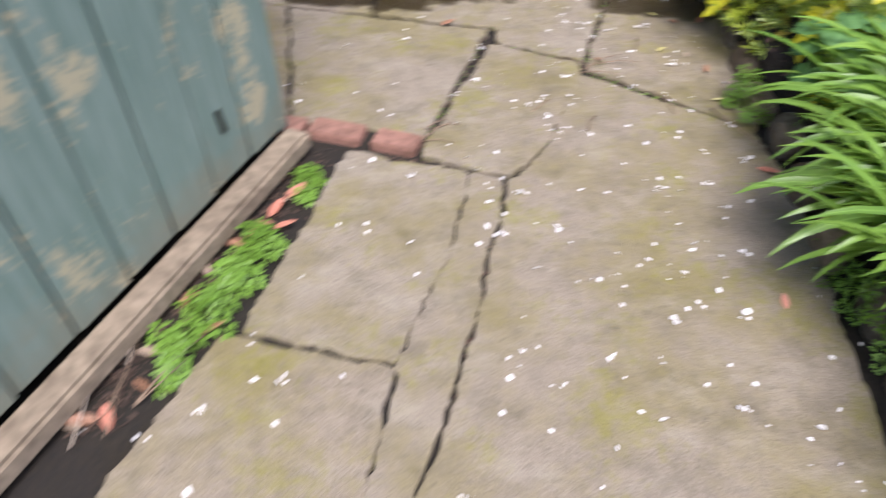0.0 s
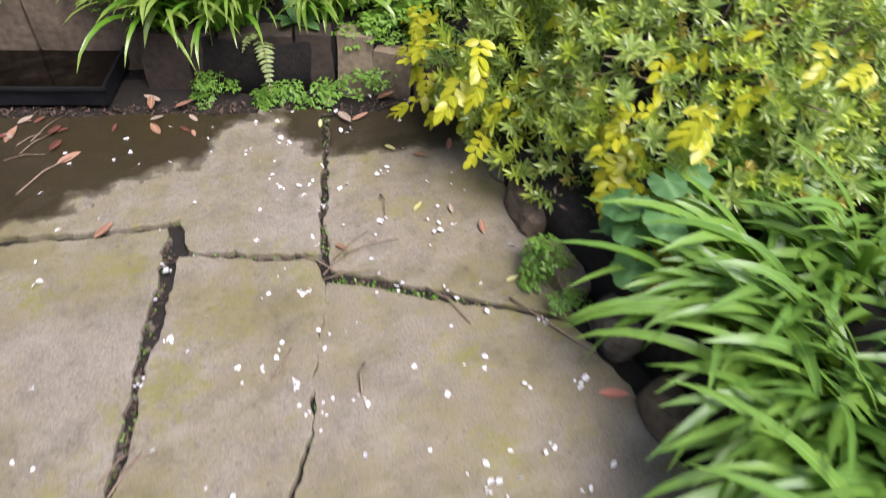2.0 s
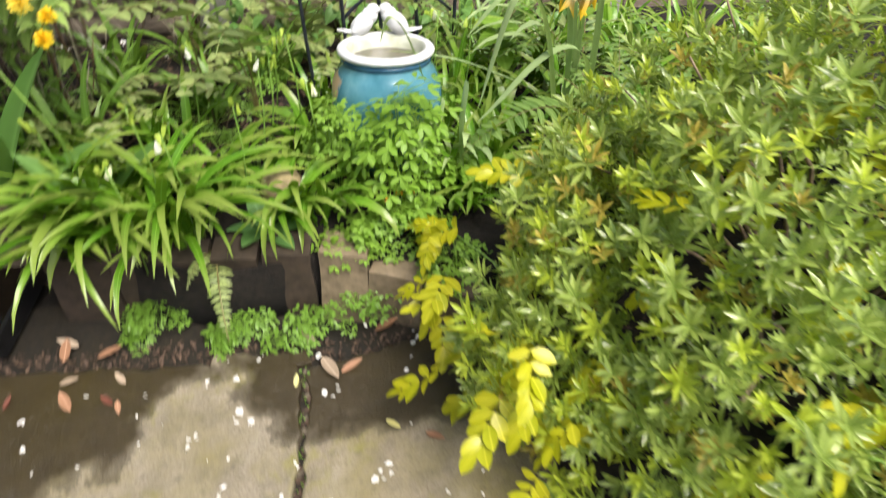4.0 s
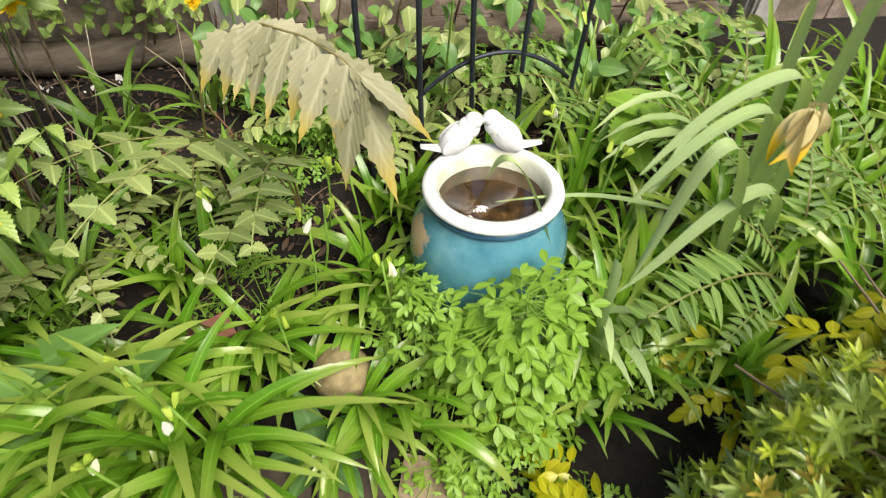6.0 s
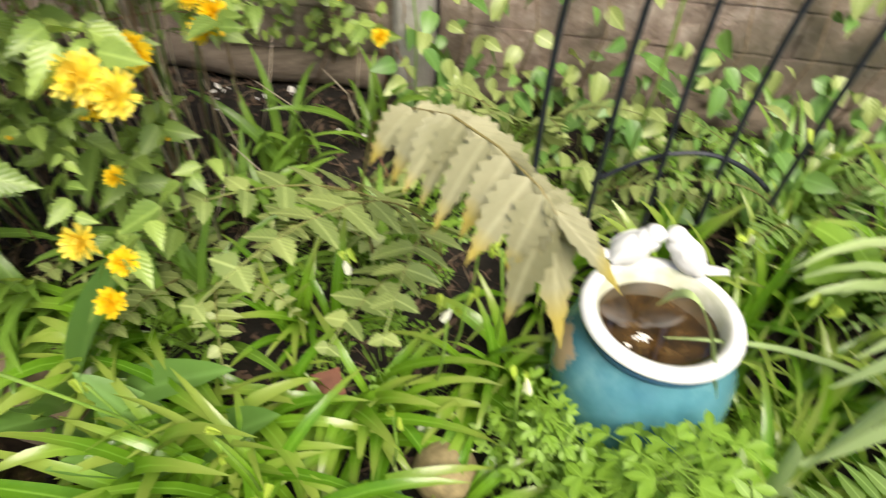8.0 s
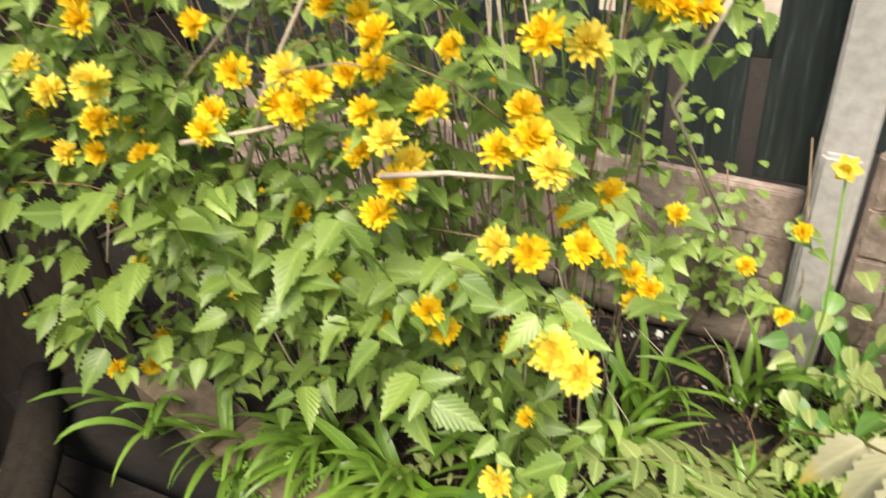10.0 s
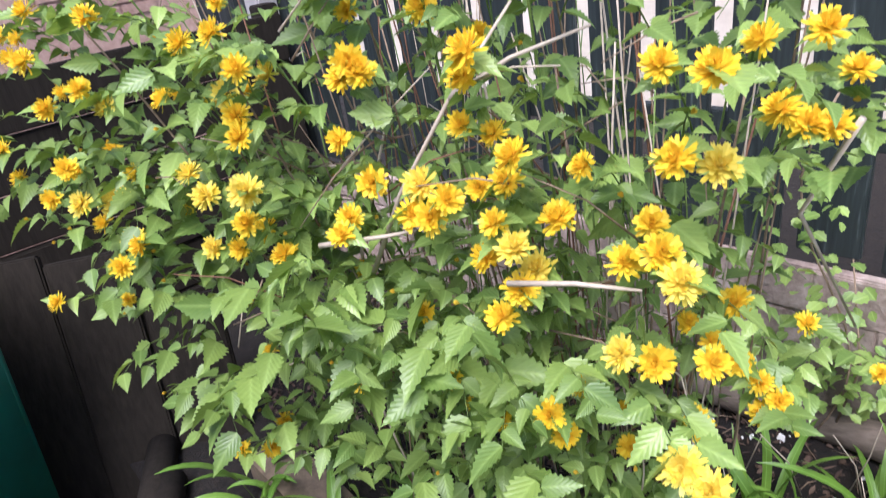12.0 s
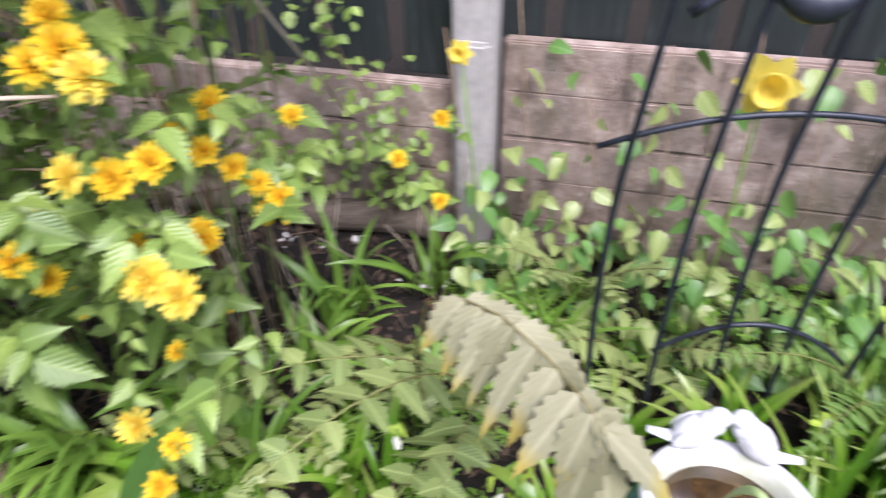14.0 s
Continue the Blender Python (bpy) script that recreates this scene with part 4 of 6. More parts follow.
bent = thing("daffodil_leaves", 1.80, 3.70, 0.18, "broad grey green daffodil leaves bent over beside the pot", "plant", "strap leaf clumps")
for line_, w_ in ((((0.03, 0.01, 0), (0.02, -0.01, 0.46), (-0.02, -0.02, 0.605), (-0.09, -0.02, 0.635), (-0.21, -0.02, 0.605), (-0.30, -0.03, 0.545), (-0.36, -0.04, 0.50)), 0.0155),
                  (((0.0, -0.02, 0), (-0.03, -0.03, 0.46), (-0.095, -0.04, 0.575), (-0.175, -0.04, 0.592), (-0.275, -0.05, 0.556), (-0.345, -0.06, 0.50), (-0.385, -0.06, 0.455)), 0.0145),
                  (((-0.04, -0.05, 0), (-0.12, -0.07, 0.40), (-0.195, -0.08, 0.565), (-0.26, -0.08, 0.575), (-0.30, -0.09, 0.46), (-0.335, -0.10, 0.36), (-0.365, -0.11, 0.265)), 0.0155),
                  (((0.05, -0.04, 0), (0.06, -0.05, 0.27), (-0.02, -0.06, 0.37), (-0.10, -0.06, 0.375), (-0.195, -0.07, 0.327), (-0.28, -0.08, 0.25), (-0.35, -0.08, 0.195)), 0.016),
                  (((0.0, 0.05, 0), (-0.02, 0.06, 0.10), (-0.06, 0.07, 0.16), (-0.125, 0.08, 0.20), (-0.25, 0.085, 0.27), (-0.365, 0.088, 0.33), (-0.565, 0.085, 0.385)), 0.0105),
                  (((-0.44, -0.06, 0), (-0.46, -0.02, 0.18), (-0.48, 0.02, 0.32), (-0.51, 0.06, 0.44), (-0.535, 0.10, 0.48), (-0.55, 0.13, 0.45), (-0.555, 0.15, 0.38)), 0.013),
                  (((-0.40, -0.10, 0.35), (-0.415, -0.12, 0.32), (-0.435, -0.14, 0.25), (-0.44, -0.16, 0.16), (-0.44, -0.18, 0.08), (-0.45, -0.20, 0.03), (-0.46, -0.21, 0.0)), 0.015),
                  (((-0.46, -0.08, 0.30), (-0.48, -0.11, 0.28), (-0.51, -0.14, 0.20), (-0.53, -0.17, 0.10), (-0.54, -0.19, 0.05), (-0.55, -0.20, 0.02), (-0.55, -0.21, 0.0)), 0.012),
                  (((0.10, 0.02, 0), (0.10, 0.01, 0.25), (0.09, 0.01, 0.45), (0.07, 0.0, 0.60), (0.06, 0.0, 0.70), (0.05, -0.01, 0.76), (0.05, -0.01, 0.80)), 0.016),
                  (((0.06, 0.05, 0), (0.05, 0.05, 0.25), (0.03, 0.05, 0.42), (0.0, 0.05, 0.55), (-0.01, 0.05, 0.64), (-0.02, 0.05, 0.70), (-0.03, 0.04, 0.74)), 0.016)):
    lv, lf, lu = [], [], []
    n_ = len(line_) - 1
    for k, q in enumerate(line_):
        w2 = w_ * (1, 1, 1, 0.95, 0.85, 0.6, 0.12)[round(k * 6 / n_)]
        c_ = Vector(q)
        lv += [c_ + Vector((0.004, -w2, 0.003)), c_, c_ + Vector((0.004, w2, 0.003))]
        lu += [(0, k / n_), (0.5, k / n_), (1, k / n_)]
    for k in range(n_):
        lf += [(3 * k, 3 * k + 1, 3 * k + 4, 3 * k + 3), (3 * k + 1, 3 * k + 2, 3 * k + 5, 3 * k + 4)]
    leaf_ = part("leaf", mesh_of("leaf", lv, lf, STRAP_GREY, lu), bent)
    sub_ = leaf_.modifiers.new("smooth", "SUBSURF")
    sub_.levels = sub_.render_levels = 2

# ---- ferns ----
fern(1.92, 3.56, 0.20, [(184, 0.72, 0.24, 28, 60, 116, 0.023, 0), (150, 0.46, 0.16, 22, 70, 70, 0.014, 0), (200, 0.48, 0.16, 22, 55, 75, 0.014, 0), (110, 0.45, 0.16, 22, 66, 60, 0.014, 0), (60, 0.45, 0.16, 22, 66, 60, 0.014, 0)],
     FERN, "green sword fern with long neat fronds")
fern(1.78, 4.20, 0.18, [(185, 0.62, 0.19, 24, 74, 86, 0.016, 0), (150, 0.55, 0.17, 22, 72, 70, 0.016, 0), (215, 0.6, 0.18, 22, 72, 80, 0.016, 0), (260, 0.55, 0.18, 22, 70, 84, 0.016, 0), (20, 0.5, 0.17, 22, 66, 70, 0.016, 0)],
     FERN, "tall sword fern behind the pot")
# one bleached frond: broad leaflets hanging along the end of an arching stalk
bf = thing("bleached_fern", 0.78, 4.22, 0.17, "bleached drooping fern frond with broad serrated leaflets", "fern", "ferns in the back bed")
ctrl = [Vector(q) - Vector((0.78, 4.22, 0.17)) for q in ((0.78, 4.22, 0.17), (0.76, 4.17, 0.55), (0.79, 4.08, 0.79), (0.845, 3.96, 0.915), (0.885, 3.87, 0.975), (0.925, 3.785, 1.0), (0.958, 3.72, 1.0), (0.972, 3.695, 0.985))]
line_ = []
for i in range(len(ctrl) - 1):
    line_ += [ctrl[i].lerp(ctrl[i + 1], q) for q in (0, 0.25, 0.5, 0.75)]
line_.append(ctrl[-1])
soup = Soup()
rb = random.Random(17)
for k in range(9):
    at = line_[12 + round(k * 1.8)]
    for side in (-1, 1):
        L = (0.122 - 0.005 * abs(k - 4)) * rb.uniform(0.88, 1.1) * (1 if side < 0 else 0.9)
        d = Vector((-0.74 + 0.05 * k, -0.40, -0.46 - 0.025 * k)) if side < 0 else Vector((0.80 - 0.025 * k, -0.22, -0.42 - 0.03 * k))
        d += Vector((rb.uniform(-0.1, 0.1), rb.uniform(-0.1, 0.1), rb.uniform(-0.1, 0.1)))
        soup.add(leaf_shape(L, 0.044 * rb.uniform(0.85, 1.15), 15, rb.uniform(0.1, 0.35), rb.uniform(0.15, 0.4), 8, 1.15, 0.27), aim(at, d, rb.uniform(-20, 20)))
for d, L in ((Vector((0.14, -0.16, -0.95)), 0.20), (Vector((0.62, -0.25, -0.62)), 0.15), (Vector((-0.30, -0.30, -0.80)), 0.16)):
    soup.add(leaf_shape(L, 0.050, 15, 0.2, 0.12, 8, 1.1, 0.28), aim(line_[-2], d, 0))
fr_ = part("frond", soup.mesh("frond", FERN_TAN), bf)
part("stalk", tube(line_, 0.0034, RACHIS, "stalk", 5, 0.3), fr_)
fern(0.93, 4.22, 0.18, [(229, 0.92, 0.22, 12, 82, 92, 0.040, 11), (252, 0.74, 0.21, 11, 84, 96, 0.038, 11), (206, 0.82, 0.21, 12, 80, 86, 0.038, 11), (238, 0.60, 0.20, 10, 66, 70, 0.038, 11)],
     FERN_GREY, "tall dull green holly fern with long arching fronds", start=0.34, taper=0.8)
fern(0.42, 4.26, 0.18, [(240, 0.44, 0.18, 12, 62, 88, 0.028, 9), (280, 0.46, 0.18, 12, 60, 92, 0.028, 9), (310, 0.40, 0.16, 12, 60, 80, 0.026, 9), (200, 0.36, 0.15, 11, 60, 80, 0.024, 9)], FERN_GREY, "dull green holly fern under the yellow bush")
fern(0.72, 4.52, 0.18, [(a_, 0.40, 0.17, 12, 52, 70, 0.028, 9) for a_ in (230, 265, 300, 335)], FERN_GREY, "dull holly fern near the fence")
fern(0.22, 4.42, 0.18, [(a_, 0.40, 0.16, 12, 50, 70, 0.026, 9) for a_ in (240, 285, 320)], FERN_GREY, "dull holly fern in the bush's shade")
fern(0.66, 3.60, 0.17, [(262, 0.30, 0.085, 17, 18, 100, 0.013, 7), (235, 0.18, 0.07, 12, 40, 80, 0.012, 7)], FERN_GREY, "small fern hanging over the edging blocks")
fern(2.05, 3.95, 0.18, [(a_, 0.55, 0.18, 22, 66, 80, 0.016, 0) for a_ in (160, 195, 230, 270, 120, 60)], FERN, "sword fern at the back of the bed")
fern(2.30, 3.62, 0.18, [(a_, 0.58, 0.19, 22, 64, 84, 0.017, 0) for a_ in (150, 185, 215, 250, 100)], FERN, "sword fern beyond the daffodil leaves")
fern(1.20, 4.62, 0.18, [(230, 0.5, 0.17, 15, 76, 70, 0.022, 7), (270, 0.5, 0.17, 15, 78, 74, 0.022, 7), (310, 0.5, 0.17, 15, 76, 70, 0.022, 7), (190, 0.45, 0.16, 15, 74, 70, 0.022, 7)], FERN_GREY, "upright fern against the fence")

for x, y, s_, turns in ((0.62, 4.40, 0.36, (250, 310)), (1.30, 4.42, 0.42, (200, 240, 280, 320))):
    fern(x, y, 0.18, [(a_, s_, 0.18, 13, 50 + (a_ % 17), 74, 0.028, 9) for a_ in turns], FERN_GREY, "dull green holly fern spreading over bare soil")

# ---- lacy and low herbs ----
lacy_clump(1.225, 3.59, 0.19, 66, 0.185, 0.10, 0.39, 0.106, LACY, "mound of lacy bright green leaves in front of the pot", seed=1)
lacy_clump(1.05, 3.72, 0.19, 34, 0.07, 0.08, 0.33, 0.06, LACY, "lacy green leaves beside the pot", seed=2)
lacy_clump(1.12, 3.46, 0.17, 70, 0.18, 0.07, 0.13, 0.065, LACY, "lacy green leaves along the edging", seed=3)
lacy_clump(0.98, 3.36, -0.01, 44, 0.24, 0.06, 0.12, 0.055, HERB, "low green herbs at the foot of the edging", seed=4)
lacy_clump(0.66, 3.44, -0.01, 26, 0.09, 0.045, 0.07, 0.046, HERB, "low green herbs growing from a joint", seed=5)
lacy_clump(1.24, 3.30, 0.10, 40, 0.10, 0.10, 0.16, 0.06, LACY, "lacy leaves spilling beside the shrub", seed=18)
lacy_clump(0.46, 3.55, -0.01, 24, 0.08, 0.05, 0.10, 0.05, HERB, "small weed at the foot of the edging", seed=6)
lacy_clump(1.50, 3.70, 0.19, 30, 0.12, 0.12, 0.16, 0.055, LACY, "lacy leaves under the fern", seed=7)
lacy_clump(0.25, 4.02, 0.18, 60, 0.22, 0.14, 0.16, 0.042, HERB, "fine green herbs under the yellow bush", seed=8)
lacy_clump(-0.25, 4.15, 0.18, 50, 0.22, 0.14, 0.14, 0.042, HERB, "fine green herbs under the bush", seed=9)
lacy_clump(0.78, 3.98, 0.18, 30, 0.16, 0.12, 0.13, 0.045, HERB, "fine herbs between strap leaves", seed=10)
lacy_clump(1.13, 2.24, -0.01, 34, 0.06, 0.13, 0.17, 0.05, HERB, "small herbs between the edging stones", seed=11)
lacy_clump(1.13, 1.28, -0.01, 26, 0.04, 0.26, 0.14, 0.045, HERB, "small herbs between the stones", seed=12)
lacy_clump(0.74, 4.22, 0.18, 40, 0.2, 0.13, 0.12, 0.045, HERB, "fine herbs on the open soil", seed=15)
lacy_clump(1.52, 3.52, 0.18, 36, 0.14, 0.10, 0.15, 0.055, LACY, "lacy leaves between the shrub and the pot", seed=16)
lacy_clump(0.95, 4.42, 0.18, 36, 0.2, 0.12, 0.14, 0.045, HERB, "fine herbs under the bleached fern", seed=17)
lacy_clump(1.02, 4.6, 0.18, 40, 0.22, 0.16, 0.20, 0.06, HERB, "green herbs at the fence foot", seed=13)
lacy_clump(1.60, 4.45, 0.18, 40, 0.3, 0.16, 0.24, 0.07, HERB, "green herbs behind the trellis", seed=14)
for i, (x, y) in enumerate(((-0.565, 1.50), (-0.605, 1.38), (-0.66, 1.24), (-0.48, 1.80), (-0.71, 1.10))):
    lacy_clump(x + 0.02, y, -0.01, 18, 0.045, 0.075, 0.085 if i != 3 else 0.05, 0.062, HERB, "green weeds growing along the shed foot", seed=20 + i)


def broad_plant(x, y, z, leaves, mat, label, name, category="plant"):
    """leaves: (turn, rise, length, width)."""
    t = thing(name, x, y, z, label, category)
    for turn, rise, L, w in leaves:
        v, f, u = leaf_shape(L, w, 0, 0.3, 0.22, 9, 0.75, 0.45)
        part("leaf", mesh_of("leaf", v, f, mat, u), t, pose(0, 0, 0, 0, -rise, turn))
    return t


broad_plant(0.40, 3.80, 0.20, [(200, 55, 0.26, 0.085), (300, 50, 0.24, 0.09), (150, 62, 0.28, 0.09), (350, 62, 0.32, 0.10), (255, 70, 0.28, 0.09)], BROAD, "tulip with broad blue green leaves", "tulip_leaves")
broad_plant(0.16, 3.92, 0.20, [(310, 50, 0.24, 0.09), (230, 60, 0.22, 0.08), (-8, 44, 0.42, 0.105), (20, 72, 0.50, 0.13), (300, 74, 0.40, 0.11)], BROAD, "tulip leaves under the yellow bush", "tulip_leaves")
broad_plant(0.80, 3.60, 0.19, [(230, 35, 0.13, 0.06), (290, 25, 0.14, 0.062), (330, 30, 0.12, 0.055), (180, 35, 0.11, 0.05), (265, 5, 0.10, 0.05), (350, 60, 0.16, 0.06), (100, 60, 0.14, 0.055)], ROUND_LEAF, "primrose with crinkled oval leaves at the bed edge", "primrose")
broad_plant(1.14, 3.53, 0.19, [(240, 30, 0.10, 0.06), (300, 26, 0.10, 0.062), (270, 15, 0.09, 0.06), (200, 40, 0.09, 0.05)], ROUND_LEAF, "primrose leaves under the lacy plant", "primrose")


nettle = thing("nettle", 1.74, 4.02, 0.18, "green nettle with broad toothed leaves behind the pot", "plant")
for turn, rise, L, zz in ((205, 8, 0.115, 0.25), (330, 12, 0.10, 0.24), (255, 2, 0.11, 0.19), (130, 18, 0.10, 0.27), (20, 14, 0.09, 0.20), (290, -4, 0.085, 0.29)):
    v, f, u = leaf_shape(L, L * 0.72, 17, 0.2, 0.25, 9, 0.7, 0.36)
    part("leaf", mesh_of("leaf", v, f, LACY, u), nettle, pose(0, 0, zz, 0, -rise, turn))
part("stem", tube([(0, 0, 0), (0.01, 0, 0.15), (0, 0, 0.30)], 0.003, STALK, "stem", 6, 0.5), nettle)


def lobed_shape(size, lobes=7):
    verts, faces, uvs = [(0, 0, 0)], [], [(0.5, 0)]
    n = lobes * 4
    for i in range(n + 1):
        a = radians(-155 + 310 * i / n)
        rr = size * (0.88 + 0.12 * abs(math.cos(lobes * math.pi * i / n))) * (0.86 + 0.14 * math.cos(a))
        verts.append((rr * math.cos(a), rr * math.sin(a), 0.04 * size * math.cos(lobes * 2 * math.pi * i / n) - 0.10 * size))
        uvs.append((0.5 + 0.4 * math.sin(a), 0.5 + 0.4 * math.cos(a)))
    faces = [(0, i, i + 1) for i in range(1, n + 1)]
    return verts, faces, uvs


ger = thing("geranium", 1.25, 2.12, 0.17, "geranium with rounded lobed leaves at the bed edge", "plant")
v, f, u = lobed_shape(0.058)
gm = mesh_of("leaf", v, f, ROUND_LEAF, u)
for x, y, z, rx, ry, rz in ((-0.07, -0.06, 0.20, 10, 20, 200), (-0.01, -0.03, 0.22, -8, 15, 250), (0.04, -0.09, 0.19, 14, 18, 280), (-0.04, 0.02, 0.15, 0, 30, 170), (0.14, 0.02, 0.24, 10, 8, 300), (0.10, -0.06, 0.14, 4, 30, 260), (-0.08, -0.11, 0.13, 15, 30, 220), (-0.02, -0.10, 0.25, -10, 10, 230), (0.05, 0.0, 0.26, 5, 12, 270), (-0.06, -0.01, 0.24, 10, 16, 190)):
    part("leaf", gm, ger, turned(x, y, z, rx, ry, rz, rnd.uniform(0.9, 1.2)))
    part("stalk", tube([(0, 0, 0), (x * 0.5, y * 0.5, z * 0.7), (x, y, z - 0.004)], 0.0016, STALK, "stalk", 5), ger)

# ---- evergreen shrub with narrow whorled leaves ----
SC, SR = Vector((1.94, 2.76, 0.16)), Vector((0.84, 0.76, 0.84))
shrub = thing("evergreen_shrub", SC.x, SC.y, SC.z, "rounded evergreen shrub with narrow grey green whorled leaves", "shrub")


def shoot_shape(r, n, L, w, spread):
    soup = Soup()
    leaf = leaf_shape(L, w, 0, 0.3, 0.12, 3, 0.7, 0.5)
    for k in range(n):
        soup.add(leaf, turned(0, 0, -0.022 * (1 - k / n), 0, -(15 + spread * (k / n)), k * 137.5 + r.uniform(-15, 15), r.uniform(0.75, 1.1)))
    return soup.shape()


r = random.Random(3)
shoot_s = [shoot_shape(r, 13, 0.040, 0.0095, 54) for k in range(4)] + [shoot_shape(r, 11, 0.030, 0.0085, 62) for k in range(2)]
shoot_s += shoot_s[4:6]
shoot_m = [mesh_of("leaf_whorl", *[sh[0], sh[1]], SHRUB if k < 4 else SHRUB_TIP, sh[2]) for k, sh in enumerate(shoot_s)]
fill, tip_fill, rust_fill = Soup(), Soup(), Soup()
tips = []
for k in range(4300):
    a = r.uniform(0, 2 * math.pi)
    c = r.uniform(-0.05, 1.0)
    q = math.sqrt(max(0, 1 - c * c))
    d = Vector((q * math.cos(a), q * math.sin(a), c))
    lump = 1 + 0.16 * noise.noise(d * 2.6) + 0.08 * noise.noise(d * 7)
    depth = 1.0 if k < 2300 else r.uniform(0.66, 0.97)
    p = Vector((d.x * SR.x, d.y * SR.y * (0.80 if d.y > 0 else 1.0), d.z * SR.z * (1 - 0.12 * max(0, d.y)))) * lump * depth * r.uniform(0.93, 1.05)
    up = (d + Vector((r.uniform(-0.5, 0.5), r.uniform(-0.5, 0.5), r.uniform(0.1, 0.9)))).normalized()
    m = Matrix.Translation(p) @ up.to_track_quat("Z", "Y").to_matrix().to_4x4() @ pose(0, 0, 0, 0, 0, r.uniform(0, 360))
    s_ = r.uniform(0.8, 1.25)
    m = m @ Matrix.Diagonal((s_, s_, s_, 1))
    facing = d.x < 0.35 and depth == 1.0
    if facing and len(tips) < 520:
        part("leaf_whorl", shoot_m[k % 8], shrub, m)
        tips.append(p)
    else:
        (fill, fill, fill, tip_fill, fill, rust_fill, fill, tip_fill)[k % 8].add(shoot_s[k % 8], m)
tagged(part("inner_foliage", fill.mesh("inner_foliage", SHRUB), shrub), kind="stuff")
tagged(part("fresh_foliage", tip_fill.mesh("fresh_foliage", SHRUB_TIP), shrub), kind="stuff")
tagged(part("turning_foliage", rust_fill.mesh("turning_foliage", SHRUB_OLD), shrub), kind="stuff")
for k in range(40):
    a, c = r.uniform(0, 6.283), r.uniform(0.25, 0.98)
    e = Vector((math.cos(a) * SR.x * math.sqrt(1 - c * c), math.sin(a) * SR.y * math.sqrt(1 - c * c), c * SR.z)) * r.uniform(0.90, 1.06)
    mid = e * 0.55 + Vector((r.uniform(-0.08, 0.08), r.uniform(-0.08, 0.08), 0.05))
    part("branch", tube([(0.05 * math.cos(a), 0.05 * math.sin(a), -0.01), mid * 0.6, mid, e * 0.8 + Vector((0, 0, 0.02)), e], 0.0075, TWIG, "branch", 6, 0.3), shrub)

# ---- gold variegated plant spilling from under the shrub ----
def sprig_shape(r, n, L, w):
    soup = Soup()
    leaf = leaf_shape(L, w, 0, 0.2, 0.2, 5, 0.65, 0.5)
    for k in range(n):
        soup.add(leaf, turned(0.021 * (k // 2), 0, 0, r.uniform(-15, 15), r.uniform(-30, 12), (70 if k % 2 else -70) * (1 - k / n * 0.75) + r.uniform(-14, 14), r.uniform(0.75, 1.1)))
    return soup.shape()


gold = thing("gold_variegated_plant", 1.34, 2.62, 0.16, "gold leaved creeping evergreen at the shrub's foot", "plant")
gold_m = []
for k in range(5):
    v, f, u = sprig_shape(r, 9, 0.045, 0.025)
    gold_m.append(mesh_of("sprig", v, f, GOLD, u))
for (x, y, z, n, sp) in ((1.15, 2.70, 0.36, 10, 0.07), (1.17, 2.86, 0.27, 8, 0.06), (1.12, 3.15, 0.26, 5, 0.03), (1.33, 2.36, 0.38, 6, 0.05), (1.36, 2.24, 0.34, 4, 0.04), (1.42, 2.20, 0.38, 3, 0.05), (1.20, 3.34, 0.30, 7, 0.04), (1.42, 2.3, 0.58, 6, 0.1), (1.45, 2.6, 0.72, 4, 0.12), (1.9, 2.55, 0.88, 4, 0.2), (1.30, 2.08, 0.24, 5, 0.04), (1.66, 3.42, 0.30, 3, 0.05), (1.56, 3.36, 0.34, 2, 0.05), (1.80, 3.3, 0.5, 4, 0.1), (1.6, 2.2, 0.62, 6, 0.12), (1.5, 2.9, 0.70, 5, 0.12)):
    for k in range(n):
        p = Vector((x + r.gauss(0, sp), y + r.gauss(0, sp), z + r.gauss(0, sp * 0.8))) - Vector((1.34, 2.62, 0.16))
        if p.z < -0.05:
            p.z = 0.02
        part("sprig", gold_m[k % 5], gold, turned(p.x, p.y, p.z, r.uniform(-30, 30), r.uniform(0, 60), r.uniform(110, 260), r.uniform(0.8, 1.2)))
    base = Vector((x, y, z)) - Vector((1.34, 2.62, 0.16))
    part("stem", tube([(base.x * 0.2 + 0.05, base.y * 0.6, 0), base * 0.6 + Vector((0.04, 0, 0.05)), base], 0.0022, STALK, "stem", 5), gold)

# ---- yellow double flowered bush ----
KB = Vector((0.05, 4.45, 0.18))
bush = thing("yellow_flowering_bush", KB.x, KB.y, KB.z, "arching bush with serrated leaves and golden pompom flowers", "shrub")


def petal_shape(length, width, curl, notch):
    """A strap petal with a blunt, notched end, along +x, cupped by curl."""
    verts, uvs = [], []
    for t, w in ((0.0, 0.30), (0.45, 0.90), (0.85, 1.0), (1.0, 0.55)):
        z = curl * length * t * t
        mid = length * (t - (notch if t == 1.0 else 0))
        verts += [(length * t, -width * w / 2, z + 0.12 * width), (mid, 0, z), (length * t, width * w / 2, z + 0.12 * width)]
        uvs += [(0.5 - w / 2, t), (0.5, t), (0.5 + w / 2, t)]
    faces = [(q, q + 3, q + 4, q + 1) for q in (0, 1, 3, 4, 6, 7)]
    return verts, faces, uvs


